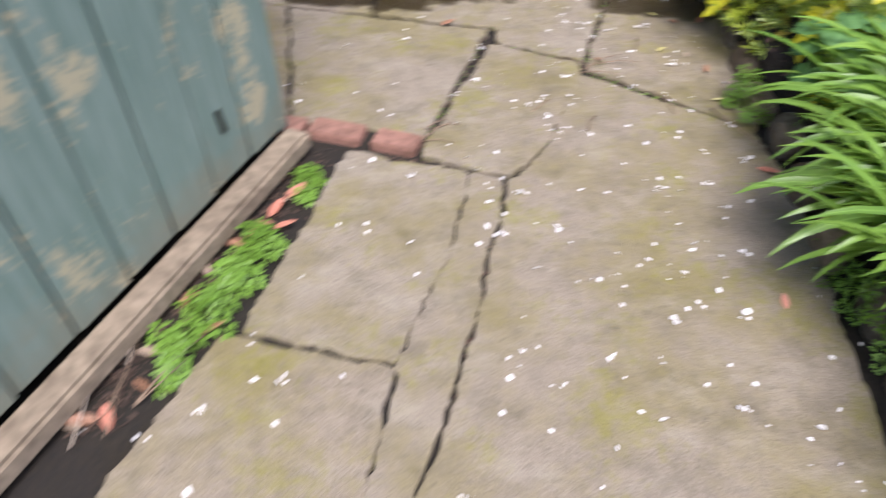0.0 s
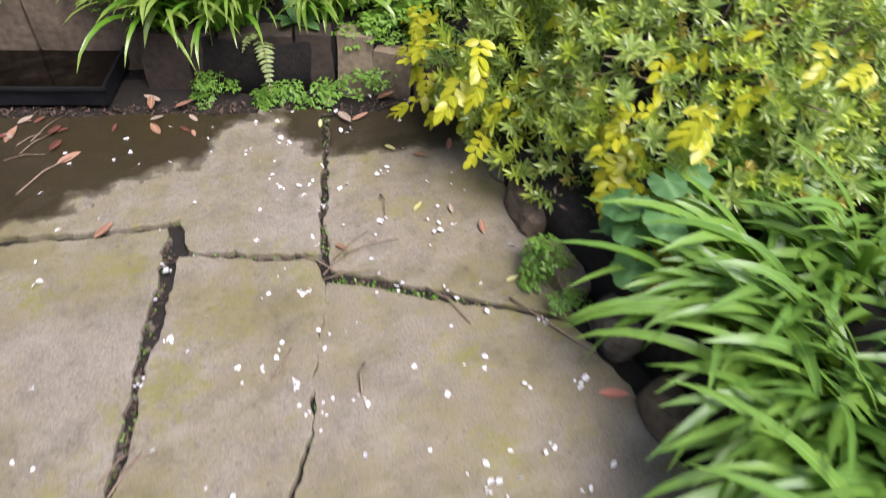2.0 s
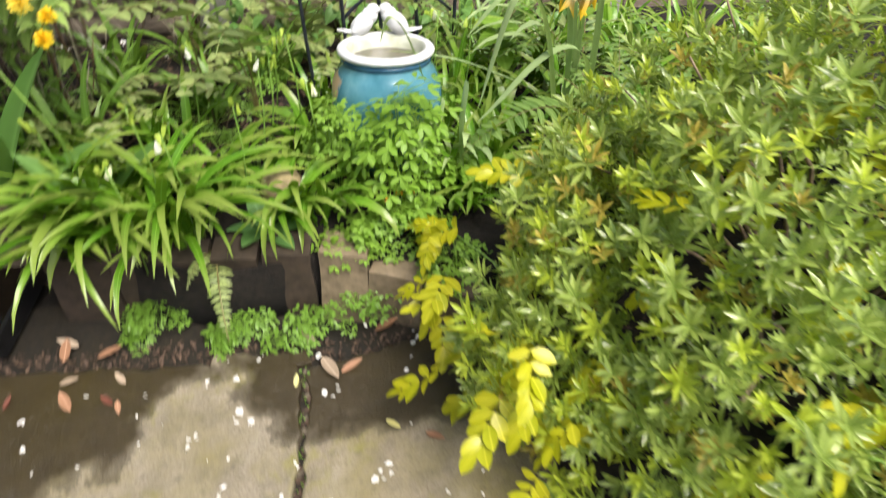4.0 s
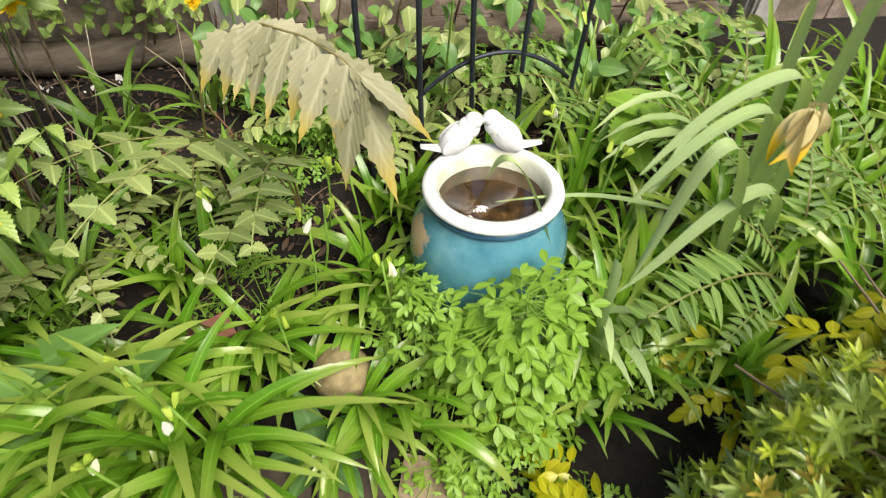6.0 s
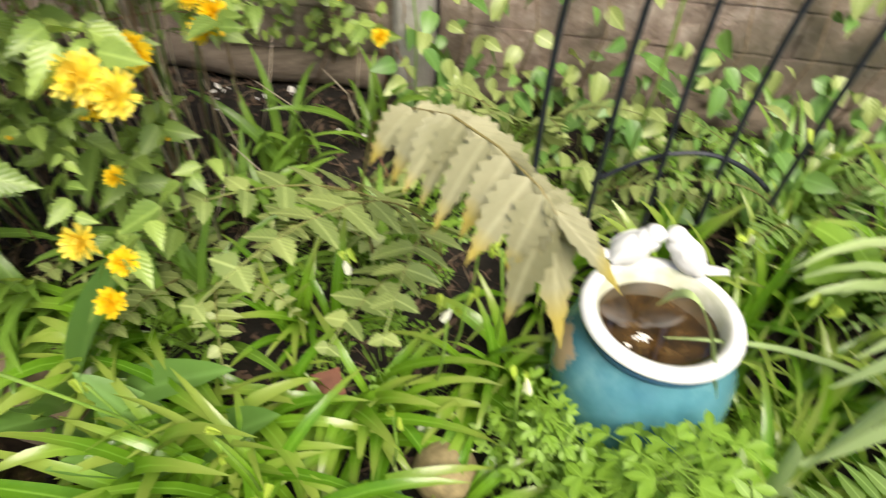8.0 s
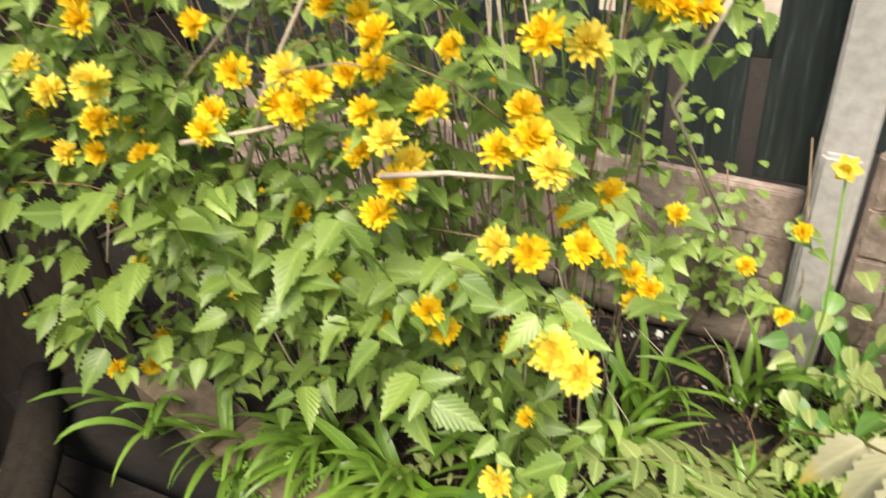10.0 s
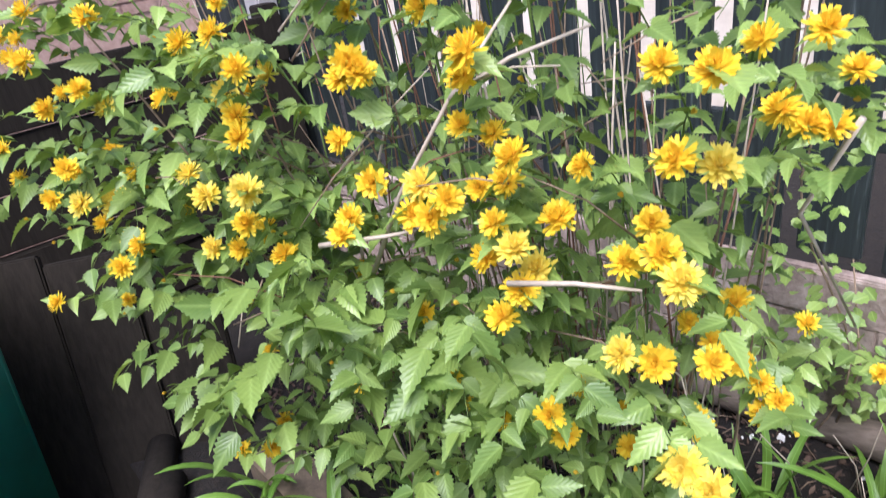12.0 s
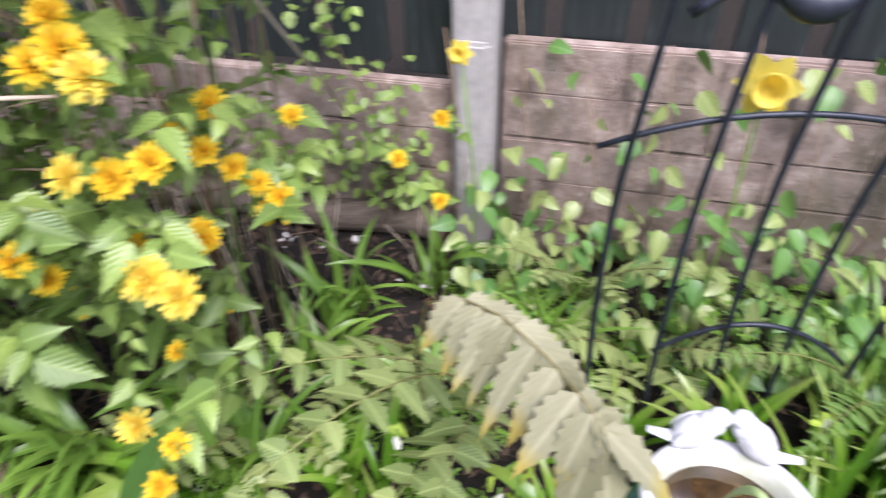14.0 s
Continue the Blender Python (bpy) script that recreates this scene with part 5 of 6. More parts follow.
def pompom_shape(r, rings, radius, ragged=0.0):
    soup = Soup()
    for n, rise, L in rings:
        for k in range(n):
            long = L * radius * (1 + r.uniform(-1.3, 0.6) * ragged)
            soup.add(petal_shape(long, radius * (0.36 - 0.75 * ragged), 0.18 + r.uniform(-1, 1) * ragged, r.uniform(0, 0.12)), turned(0, 0, 0.001, r.uniform(-14, 14), -(rise + r.uniform(-9, 9) * (1 + 6 * ragged)), 360 * (k + r.uniform(-0.3, 0.3)) / n + rise))
    return soup.shape()


r = random.Random(11)
RINGS = [(17, -14, 1.0), (19, 6, 1.02), (18, 24, 0.98), (17, 42, 0.90), (15, 58, 0.82), (12, 74, 0.72), (8, 86, 0.62)]
flower_m = []
for k in range(5):
    v, f, u = pompom_shape(r, RINGS, r.uniform(0.024, 0.028), 0.2)
    flower_m.append(mesh_of("flower", v, f, PETAL, u))
for k in range(4):
    v, f, u = pompom_shape(r, RINGS, 0.028, 0.2)
    flower_m.append(mesh_of("flower", v, f, PALE_PETAL, u))
v, f, u = pompom_shape(r, [(5, 62, 0.7), (5, 80, 0.7)], 0.014)
bud_m = mesh_of("bud", v, f, BUD, u)
kl_s = [leaf_shape(L, L * r.uniform(0.52, 0.64), 17, r.uniform(0.12, 0.45), r.uniform(0.1, 0.5), 6, 1.1, 0.30) for L in (0.052, 0.060, 0.046, 0.040, 0.070)]
kl_m = [mesh_of("leaf", *sh[:2], KERRIA, sh[2]) for sh in kl_s]
kl_pale = [mesh_of("leaf", *sh[:2], KERRIA_PALE, sh[2]) for sh in kl_s]

# heads that stand in sun: its light is put into their paler petals
SUNLIT_HEADS = [(-0.62, 4.06, 1.43), (-0.4, 4.02, 1.32), (-0.35, 4, 1.29), (-0.22, 3.97, 1.32), (-0.64, 4.03, 1.16), (-0.46, 4.07, 1.14), (0.08, 4.02, 1.33), (0.23, 3.99, 1.26), (0.24, 4.04, 1.2), (0.45, 3.97, 1.25), (0.48, 4.02, 1.38), (0.37, 4, 1.11), (0.47, 3.9, 1.03), (0.505, 3.89, 1.01), (0.4, 3.86, 0.8)]
LEFT_HEADS = [(-0.69, 3.98, 1.33), (-0.43, 4.04, 1.45), (-0.3, 4, 1.55), (-0.64, 4.03, 1.47), (-0.19, 3.99, 1.51), (-0.24, 4.01, 1.56), (-0.62, 4.07, 1.29), (-0.23, 4, 1.4), (-0.77, 4.06, 1.17), (-0.62, 3.97, 1.13), (-0.93, 3.98, 0.99), (-0.26, 3.99, 1.25), (-0.28, 4.05, 1.21), (-0.22, 4.02, 1.18), (-0.04, 4.04, 1.48), (-0, 4.03, 1.49), (-0.07, 4.03, 1.26), (-0.06, 3.99, 1.25), (0.14, 4.05, 1.41), (0.19, 4.05, 1.4), (0.25, 3.97, 1.4), (0.21, 4.03, 1.34), (0.13, 4, 1.32), (0.1, 4, 1.29), (0.07, 4, 1.29), (-0.02, 4.04, 1.32)]
RIGHT_HEADS = [(0.2, 4, 1.29), (0.28, 4.03, 1.29), (0.16, 4.04, 1.21), (0.23, 4, 1.19), (0.19, 4.01, 1.13), (0.4, 4.04, 1.29), (0.37, 4.02, 1.24), (0.42, 4, 1.27), (0.44, 3.98, 1.4), (0.48, 3.97, 1.5), (0.41, 4.04, 1.49), (0.41, 4.02, 1.09), (0.31, 4.01, 1.04), (0.18, 3.98, 0.96), (0.27, 3.97, 1), (0.28, 4, 0.94), (-0.13, 4.04, 0.91), (-0.46, 3.98, 0.69), (-0.44, 4.04, 0.65), (0.49, 3.96, 1.15), (0.21, 3.96, 1.53), (0.18, 4, 1.49), (-0.49, 3.99, 1.6), (-0.76, 4.06, 1.61), (-0.78, 4.04, 1.43), (-0.74, 4.01, 1.53)]
OUTER_HEADS = [(0.46, 4.2, 1.01), (0.5, 4.2, 0.98), (0.53, 4.2, 0.95), (0.56, 4.2, 0.92), (0.54, 4.2, 0.89), (0.49, 4.2, 1.09), (0.42, 4.2, 1.04), (0.53, 4.2, 1.39), (0.56, 4.2, 1.37), (0.59, 4.2, 1.37), (0.57, 4.2, 1.49), (0.61, 4.2, 1.44), (0.5, 4.2, 1.48), (0.524, 4.38, 1.335), (0.73, 4.6, 0.72), (0.83, 4.65, 0.79), (0.82, 4.58, 0.615), (0.445, 3.85, 0.765), (0.425, 3.81, 0.73)]
stem_v, stem_f = [], []


def twig_to(a, b, sag, rad):
    """A thin curved side twig, gathered into one mesh."""
    pts = [a.lerp(b, t) + Vector((0, 0, sag * math.sin(math.pi * t))) for t in (0, 0.35, 0.7, 1)]
    for i in range(3):
        k0 = len(stem_v)
        for q, w in ((pts[i], rad * (1 - 0.25 * i)), (pts[i + 1], rad * (0.75 - 0.2 * i))):
            stem_v.extend([q + Vector((w, 0, -w * 0.5)), q + Vector((-w, 0, -w * 0.5)), q + Vector((0, 0, w))])
        stem_f.extend([(k0, k0 + 1, k0 + 4, k0 + 3), (k0 + 1, k0 + 2, k0 + 5, k0 + 4), (k0 + 2, k0, k0 + 3, k0 + 5)])
    return pts


leaf_fill = Soup()
leaf_count = 0


def put_leaf(p, d, size, keep, pale=False):
    global leaf_count
    roll = r.gauss(0, 34)
    m = aim(p, d, roll, size)
    k = r.randrange(5)
    if keep and leaf_count < 1150:
        part("leaf", (kl_pale if pale else kl_m)[k], bush, m)
        leaf_count += 1
    else:
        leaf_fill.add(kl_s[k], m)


def leafy_twig(a, b, sag, rad, step, keep=True, size=1.0, pale=False):
    pts = twig_to(a, b, sag, rad)
    L = (b - a).length
    n = max(2, int(L / step))
    for i in range(n + 1):
        t = (i + 0.5) / (n + 1)
        p = a.lerp(b, t) + Vector((0, 0, sag * math.sin(math.pi * t)))
        d = (b - a).normalized()
        side = d.cross(Vector((0, 0, 1)))
        if side.length < 0.1:
            side = Vector((1, 0, 0))
        side = side.normalized() * (1 if i % 2 else -1)
        put_leaf(p, d * 0.45 + side * r.uniform(0.5, 1) + Vector((0, -0.2, r.uniform(-0.55, 0.2))), size * r.uniform(0.6, 1.3), keep, pale)
    return pts


# canes rise from the crown and arch towards the path
for k in range(34):
    base = Vector((r.uniform(-0.62, 0.50), r.uniform(-0.12, 0.25), 0))
    top = Vector((base.x * 1.5 + r.uniform(-0.28, 0.25), base.y - r.uniform(0.0, 0.5), r.uniform(0.95, 1.75)))
    mid = base.lerp(top, 0.5) + Vector((0, 0.06, 0.16))
    line = [base * (1 - t) ** 2 + mid * 2 * t * (1 - t) + top * t * t for t in [j / 9 for j in range(10)]]
    part("cane", tube(line, 0.0042, CANE if k % 3 else TWIG, "cane", 6, 0.4), bush)
    for i in range(3, 10):
        for _ in range(2):
            d = Vector((r.uniform(-1, 1), r.uniform(-1.1, 0.3), r.uniform(-0.35, 0.45)))
            e = line[i] + d * r.uniform(0.06, 0.17)
            if 0.05 < e.z:
                leafy_twig(line[i], e, 0.015, 0.0016, 0.034, keep=(e.y < -0.28), size=r.uniform(0.7, 1.0))
# flowering side shoots on the side of the path
for i, p in enumerate(SUNLIT_HEADS + LEFT_HEADS + RIGHT_HEADS + OUTER_HEADS):
    q = Vector(p) - KB
    start = q + Vector((r.uniform(-0.12, 0.12), r.uniform(0.10, 0.26), r.uniform(-0.16, 0.02)))
    leafy_twig(start, q, 0.02, 0.0018, 0.030, True, 0.9)
    face = Vector((r.uniform(-0.5, 0.5), -0.65 + r.uniform(-0.3, 0.3), 0.75 + r.uniform(-0.3, 0.2)))
    m = Matrix.Translation(q) @ face.to_track_quat("Z", "Y").to_matrix().to_4x4() @ pose(0, 0, 0, 0, 0, r.uniform(0, 360))
    s_ = r.uniform(0.85, 1.12)
    part("flower", flower_m[r.randrange(5, 9) if i < len(SUNLIT_HEADS) else r.randrange(5)], bush, m @ Matrix.Diagonal((s_, s_, s_, 1)))
# large fresh leaves facing the path and more flowers deeper in
for k in range(150):
    x, z = r.uniform(-0.85, 0.36), r.uniform(0.5, 1.3)
    front = 4.08 + 0.09 * noise.noise(Vector((x * 3, z * 3, 0))) + 0.10 * max(0, z - 1.15) + 0.35 * max(0, 0.75 - z)
    if z < 0.8 and x < -0.5:
        continue
    a = Vector((x, front + r.uniform(0.05, 0.2), z)) - KB
    b = a + Vector((r.uniform(-0.16, 0.16), -r.uniform(0.06, 0.17), r.uniform(-0.07, 0.06)))
    leafy_twig(a, b, 0.02, 0.0018, 0.030, True, r.uniform(0.75, 1.1))
for k in range(34):
    x, z = r.uniform(-0.55, 0.30), r.uniform(0.78, 1.18)
    a = Vector((x, 4.0 + r.uniform(-0.04, 0.06), z)) - KB
    b = a + Vector((r.uniform(-0.14, 0.14), -r.uniform(0.06, 0.15), r.uniform(-0.03, 0.05)))
    leafy_twig(a, b, 0.02, 0.0018, 0.024, True, r.uniform(0.95, 1.3), True)
for k in range(130):
    x, z = r.uniform(-1.15, 0.5), r.uniform(1.15, 1.72)
    if x > -0.3 and z < 1.38 or -0.22 < x < 0.12 and k % 4:
        continue
    a = Vector((x, 4.08 + r.uniform(-0.02, 0.3) + 0.3 * max(0, x - 0.1), z)) - KB
    b = a + Vector((r.uniform(-0.15, 0.15), -r.uniform(0.03, 0.14), r.uniform(-0.06, 0.06)))
    leafy_twig(a, b, 0.02, 0.0018, 0.030, k % 2 == 0, r.uniform(0.8, 1.15))
    if k % 6 == 0:
        m = Matrix.Translation(b) @ Vector((r.uniform(-0.4, 0.6), -0.7, 0.6)).to_track_quat("Z", "Y").to_matrix().to_4x4()
        part("flower", flower_m[r.randrange(9)], bush, m)
for k in range(44):
    x, z = r.uniform(-0.6, 0.45), r.uniform(0.75, 1.55)
    a = Vector((x, 4.0 + r.uniform(0.02, 0.4), z)) - KB
    d = Vector((r.uniform(-0.2, 0.2), r.uniform(-0.1, 0.1), r.uniform(-0.05, 0.16)))
    part("bare_twig", tube([a, a + d * 0.5 + Vector((0.01, 0, 0.012)), a + d], 0.0019, TWIG if k % 3 else PALE_TWIG, "bare_twig", 5, 0.5), bush)
for k in range(95):
    x, z = r.uniform(-1.0, 0.62), r.uniform(0.72, 1.75)
    y = 3.98 + r.uniform(0.0, 0.5) * r.random() + 0.12 * max(0, z - 1.2) + 0.25 * max(0, x - 0.3)
    q = Vector((x, y, z)) - KB
    a = q + Vector((r.uniform(-0.1, 0.1), 0.12, -0.08))
    leafy_twig(a, q, 0.02, 0.0016, 0.032, False, 0.85)
    face = Vector((r.uniform(-0.7, 0.7), -0.7, r.uniform(0, 1)))
    m = Matrix.Translation(q) @ face.to_track_quat("Z", "Y").to_matrix().to_4x4()
    if k % 5 > 1:
        part("bud", bud_m, bush, m)
    else:
        s_ = r.uniform(0.7, 1.0)
        part("flower", flower_m[r.randrange(5)], bush, m @ Matrix.Diagonal((s_, s_, s_, 1)))
# a thicket of thin old canes in the bush's heart
for k in range(64):
    x, y = r.uniform(-0.42, 0.46), r.uniform(4.22, 4.66)
    a = Vector((x, y, 0.18)) - KB
    top = a + Vector((r.uniform(-0.22, 0.22), r.uniform(-0.22, 0.12), r.uniform(1.1, 1.75)))
    bend = Vector((r.uniform(-0.05, 0.05), r.uniform(-0.05, 0.05), 0))
    part("bare_cane", tube([a, a.lerp(top, 0.35) + bend, a.lerp(top, 0.7) + bend * 0.6, top], r.uniform(0.0016, 0.0034), (PALE_TWIG, TWIG, RED_TWIG, CANE)[k % 4], "bare_cane", 5, 0.6), bush)
for k in range(46):
    a = Vector((r.uniform(-0.40, 0.36), r.uniform(4.06, 4.40), r.uniform(0.75, 1.4))) - KB
    d = Vector((r.uniform(-0.24, 0.24), r.uniform(-0.08, 0.08), r.uniform(-0.16, 0.2)))
    part("bare_twig", tube([a, a + d * 0.5 + Vector((0.01, 0, 0.02)), a + d], 0.0018, (RED_TWIG, TWIG)[k % 2], "bare_twig", 5, 0.5), bush)
# bare pale twigs
for pts in ([(-0.1, 4.1, 1.12), (0.02, 4.05, 1.3), (0.11, 4.08, 1.44), (0.2, 4.12, 1.56)], [(0.11, 4.08, 1.44), (0.2, 4.1, 1.49), (0.3, 4.14, 1.52)], [(-0.12, 4.0, 1.22), (0.0, 4.02, 1.24), (0.05, 4.03, 1.25)], [(0.22, 3.98, 1.21), (0.32, 3.97, 1.23), (0.40, 3.99, 1.22)], [(-0.3, 4.3, 0.8), (-0.2, 4.2, 1.1), (-0.1, 4.25, 1.4)], [(0.1, 4.3, 0.6), (0.12, 4.25, 1.0), (0.05, 4.3, 1.5)], [(0.62, 4.2, 1.38), (0.56, 4.3, 1.2), (0.66, 4.4, 0.95)]):
    part("bare_twig", tube([Vector(p) - KB for p in pts], 0.0048, PALE_TWIG, "bare_twig", 6, 0.45), bush, None, "pale leafless twig")
tagged(part("twiggery", mesh_of("twiggery", stem_v, stem_f, CANE), bush), kind="stuff")
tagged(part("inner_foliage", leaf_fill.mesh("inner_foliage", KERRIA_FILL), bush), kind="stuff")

# ---- climber on the fence right of the post ----
climb = thing("fence_climber", 1.25, 4.85, 0.18, "leafy climber with rounded leaves on the concrete fence base", "climber")
v, f, u = leaf_shape(0.082, 0.054, 0, 0.3, 0.35, 7, 0.8, 0.38)
cm = mesh_of("leaf", v, f, BROAD, u)
cm2 = mesh_of("leaf", v, f, FERN_GREY, u)
for k in range(520):
    s_, out = r.uniform(0.04, 1.6), r.uniform(0.12, 0.55)
    top = (0.46 - 0.55 * (out - 0.12)) * (0.75 + 0.5 * noise.noise(Vector((s_ * 3, out * 3, 0))))
    if k < 70:
        out, top = r.uniform(0.10, 0.16), 0.7
    p_ = FO + FA * s_ + FN * out + Vector((0, 0, 0.18 + top * r.uniform(0.25, 1.0))) - Vector((1.25, 4.85, 0.18))
    part("leaf", cm if k % 2 else cm2, climb, aim(p_, (r.uniform(-1, 1), -0.7, r.uniform(-0.7, 0.3)), r.gauss(0, 40), r.uniform(0.45, 1.05)))
for k in range(9):
    s_ = -0.2 + k * 0.18
    a = FO + FA * s_ + FN * 0.14 - Vector((1.25, 4.85, 0))
    part("stem", tube([a, a + Vector((0.05, -0.03, 0.3)), a + Vector((0.0, 0.0, 0.6 + 0.1 * (k % 3)))], 0.004, TWIG, "stem", 5, 0.5), climb)
small = thing("small_climber", 0.62, 4.95, 0.2, "bright green small leaved climber in front of the fence", "climber")
v, f, u = leaf_shape(0.034, 0.026, 7, 0.2, 0.2, 5, 0.7, 0.45)
sm = mesh_of("leaf", v, f, KERRIA, u)
for k in range(140):
    z = r.uniform(0.2, 1.0)
    p = Vector((0.08 * math.sin(z * 6) + r.gauss(0, 0.07), r.gauss(0, 0.04) - 0.03, z))
    part("leaf", sm, small, aim(p, (r.uniform(-1, 1), -0.6, r.uniform(-0.6, 0.4)), r.gauss(0, 25), r.uniform(0.7, 1.3)))
for k in range(110):
    s_ = r.uniform(-0.62, -0.04)
    p = FO + FA * s_ + FN * r.uniform(0.09, 0.16) + Vector((0, 0, 0.32 + 0.42 * r.random() * (0.55 + 0.6 * noise.noise(Vector((s_ * 5, 2, 0)))))) - Vector((0.62, 4.95, 0.2))
    part("leaf", sm, small, aim(p, (r.uniform(-1, 1), -0.7, r.uniform(-0.7, 0.3)), r.gauss(0, 25), r.uniform(0.8, 1.4)))
part("stem", tube([(0.08 * math.sin(z * 6), 0, z) for z in [j * 0.1 for j in range(11)]], 0.003, TWIG, "stem", 5), small)

# ---- single flowers ----
def stalked(name, label, category, base, head, lean=0.03):
    t = thing(name, *base, label, category)
    h = Vector(head) - Vector(base)
    part("stalk", tube([(0, 0, 0), h * 0.5 + Vector((lean, 0, 0.03)), h], 0.0028, STALK, "stalk", 6), t)
    return t, h


t, h = stalked("daffodil", "yellow and cream daffodil leaning over the path", "flower", (1.30, 0.80, 0.16), (0.775, 0.77, 0.78), -0.1)
face = Vector((-0.75, -0.45, 0.3)).to_track_quat("Z", "Y").to_matrix().to_4x4() @ Matrix.Diagonal((1.35, 1.35, 1.45, 1))
sp = Soup()
for k in range(6):
    sp.add(leaf_shape(0.036, 0.024, 0, 0.2, 0.1, 5, 0.6, 0.5), turned(0, 0, 0, 0, -12, k * 60))
part("petals", sp.mesh("petals", CREAM_PETAL), t, Matrix.Translation(h) @ face, "cream yellow petals")
part("trumpet", lathe([(0.006, 0.0), (0.012, 0.008), (0.014, 0.022), (0.019, 0.030), (0.016, 0.029), (0.011, 0.01), (0.0, 0.004)], "trumpet", PETAL, 20), t, Matrix.Translation(h) @ face, "golden trumpet")

for bx, by, hx, hy, hz in ((1.36, 4.36, 1.34, 4.28, 1.05), (0.90, 4.66, 0.87, 4.60, 0.97)):
    t, h = stalked("daffodil", "bright yellow daffodil standing near the fence", "flower", (bx, by, 0.18), (hx, hy, hz), 0.02)
    turn_ = Vector((-0.3, -0.85, 0.25)).to_track_quat("Z", "Y").to_matrix().to_4x4()
    turn_ = turn_ @ (Matrix.Diagonal((1.5, 1.5, 1.7, 1)) if bx > 1 else Matrix.Diagonal((0.8, 0.8, 1.0, 1)))
    part("petals", sp.mesh("petals", PALE_PETAL), t, Matrix.Translation(h) @ turn_, "pale yellow petals")
    part("trumpet", lathe([(0.006, 0.0), (0.012, 0.008), (0.014, 0.022), (0.019, 0.030), (0.016, 0.029), (0.011, 0.01), (0.0, 0.004)], "trumpet", PALE_PETAL, 20), t, Matrix.Translation(h) @ turn_, "yellow trumpet")

t, h = stalked("yellow_tulip", "double yellow tulip on a green stalk", "flower", (0.40, 3.80, 0.18), (0.31, 3.69, 0.79))
sp = Soup()
rr = random.Random(5)
for n, rise, L, zz in ((6, 62, 0.052, 0), (6, 74, 0.050, 0.004), (5, 84, 0.046, 0.006)):
    for k in range(n):
        sp.add(leaf_shape(L, 0.040, 0, 0.5, -0.35, 5, 0.45, 0.55), turned(0, 0, zz - 0.02, rr.uniform(-10, 10), -rise + 25, k * 360 / n + rise + rr.uniform(-10, 10)))
part("petals", sp.mesh("petals", PALE_PETAL), t, Matrix.Translation(h) @ Matrix.Diagonal((1.25, 1.25, 1.2, 1)))

t, h = stalked("withered_daffodil", "withered tan and yellow daffodil drooping by the fern", "flower", (1.86, 3.80, 0.18), (1.762, 3.63, 0.76))
sp = Soup()
for k in range(9):
    sp.add(leaf_shape(0.105, 0.034, 0, 0.6, 0.6, 6, 0.7, 0.5), turned(rr.uniform(-0.012, 0.012), rr.uniform(-0.012, 0.012), 0, rr.uniform(-50, 50), rr.uniform(20, 75), k * 40 + rr.uniform(-15, 15)))
part("petals", sp.mesh("petals", WITHERED), t, Matrix.Translation(h))

t = thing("orange_poppies", 1.17, 3.48, 0.17, "small orange flowers among lacy leaves", "flower")
v, f, u = pompom_shape(rr, [(5, 22, 1.0), (5, 45, 0.8)], 0.022)
pm = mesh_of("flower", v, f, POPPY, u)
for x, y, z, s_ in ((-0.01, 0.01, 0.13, 0.9), (0.02, 0.0, 0.115, 0.8), (-0.04, 0.02, 0.10, 0.7)):
    part("flower", pm, t, turned(x, y, z, -35, 0, rr.uniform(0, 300), s_))
    part("stalk", tube([(x * 0.5, 0, 0), (x, y, z)], 0.0015, STALK, "stalk", 5), t)

# white bells on thin stalks
v, f, u = pompom_shape(rr, [(6, 66, 1.0)], 0.023)
bell_m = mesh_of("bell", v, f, BELL, u)
v, f, u = pompom_shape(rr, [(5, 74, 1.0)], 0.021)
bbud_m = mesh_of("bud", v, f, BELL_BUD, u)
for i, (x, y, hh) in enumerate(((0.62, 3.62, 0.40), (0.56, 3.70, 0.44), (0.86, 3.86, 0.40), (0.90, 3.95, 0.36), (0.48, 3.58, 0.36), (0.78, 3.72, 0.38), (1.00, 3.74, 0.36), (1.02, 3.98, 0.40), (1.46, 4.02, 0.40), (1.50, 3.85, 0.44), (0.70, 4.02, 0.42), (0.35, 3.80, 0.38), (1.62, 4.15, 0.5), (0.95, 4.08, 0.36),
                              (1.42, 1.55, 0.42), (1.50, 1.62, 0.46), (1.46, 1.42, 0.40), (1.56, 1.30, 0.44), (1.60, 1.75, 0.48), (1.38, 1.72, 0.34))):
    t = thing("white_bell_flower", x, y, 0.17, "white drooping bell flower with pale buds on a thin stalk", "flower", "white bell flowers")
    tip = Vector((rr.uniform(-0.04, 0.04), rr.uniform(-0.05, 0.02), hh))
    part("stalk", tube([(0, 0, 0), tip * 0.6 + Vector((0.01, 0, 0)), tip], 0.0024, STALK, "stalk", 6), t)
    for k in range(3):
        d = Vector((rr.uniform(-0.02, 0.02), rr.uniform(-0.02, 0.02), -0.006 - 0.012 * k))
        part("bell" if k == 0 and i % 2 == 0 else "bud", bell_m if k == 0 and i % 2 == 0 else bbud_m, t, turned(tip.x + d.x, tip.y + d.y, tip.z + d.z, 180 if k == 0 else rr.uniform(-50, 50), rr.uniform(-30, 30), rr.uniform(0, 360), 1.35))

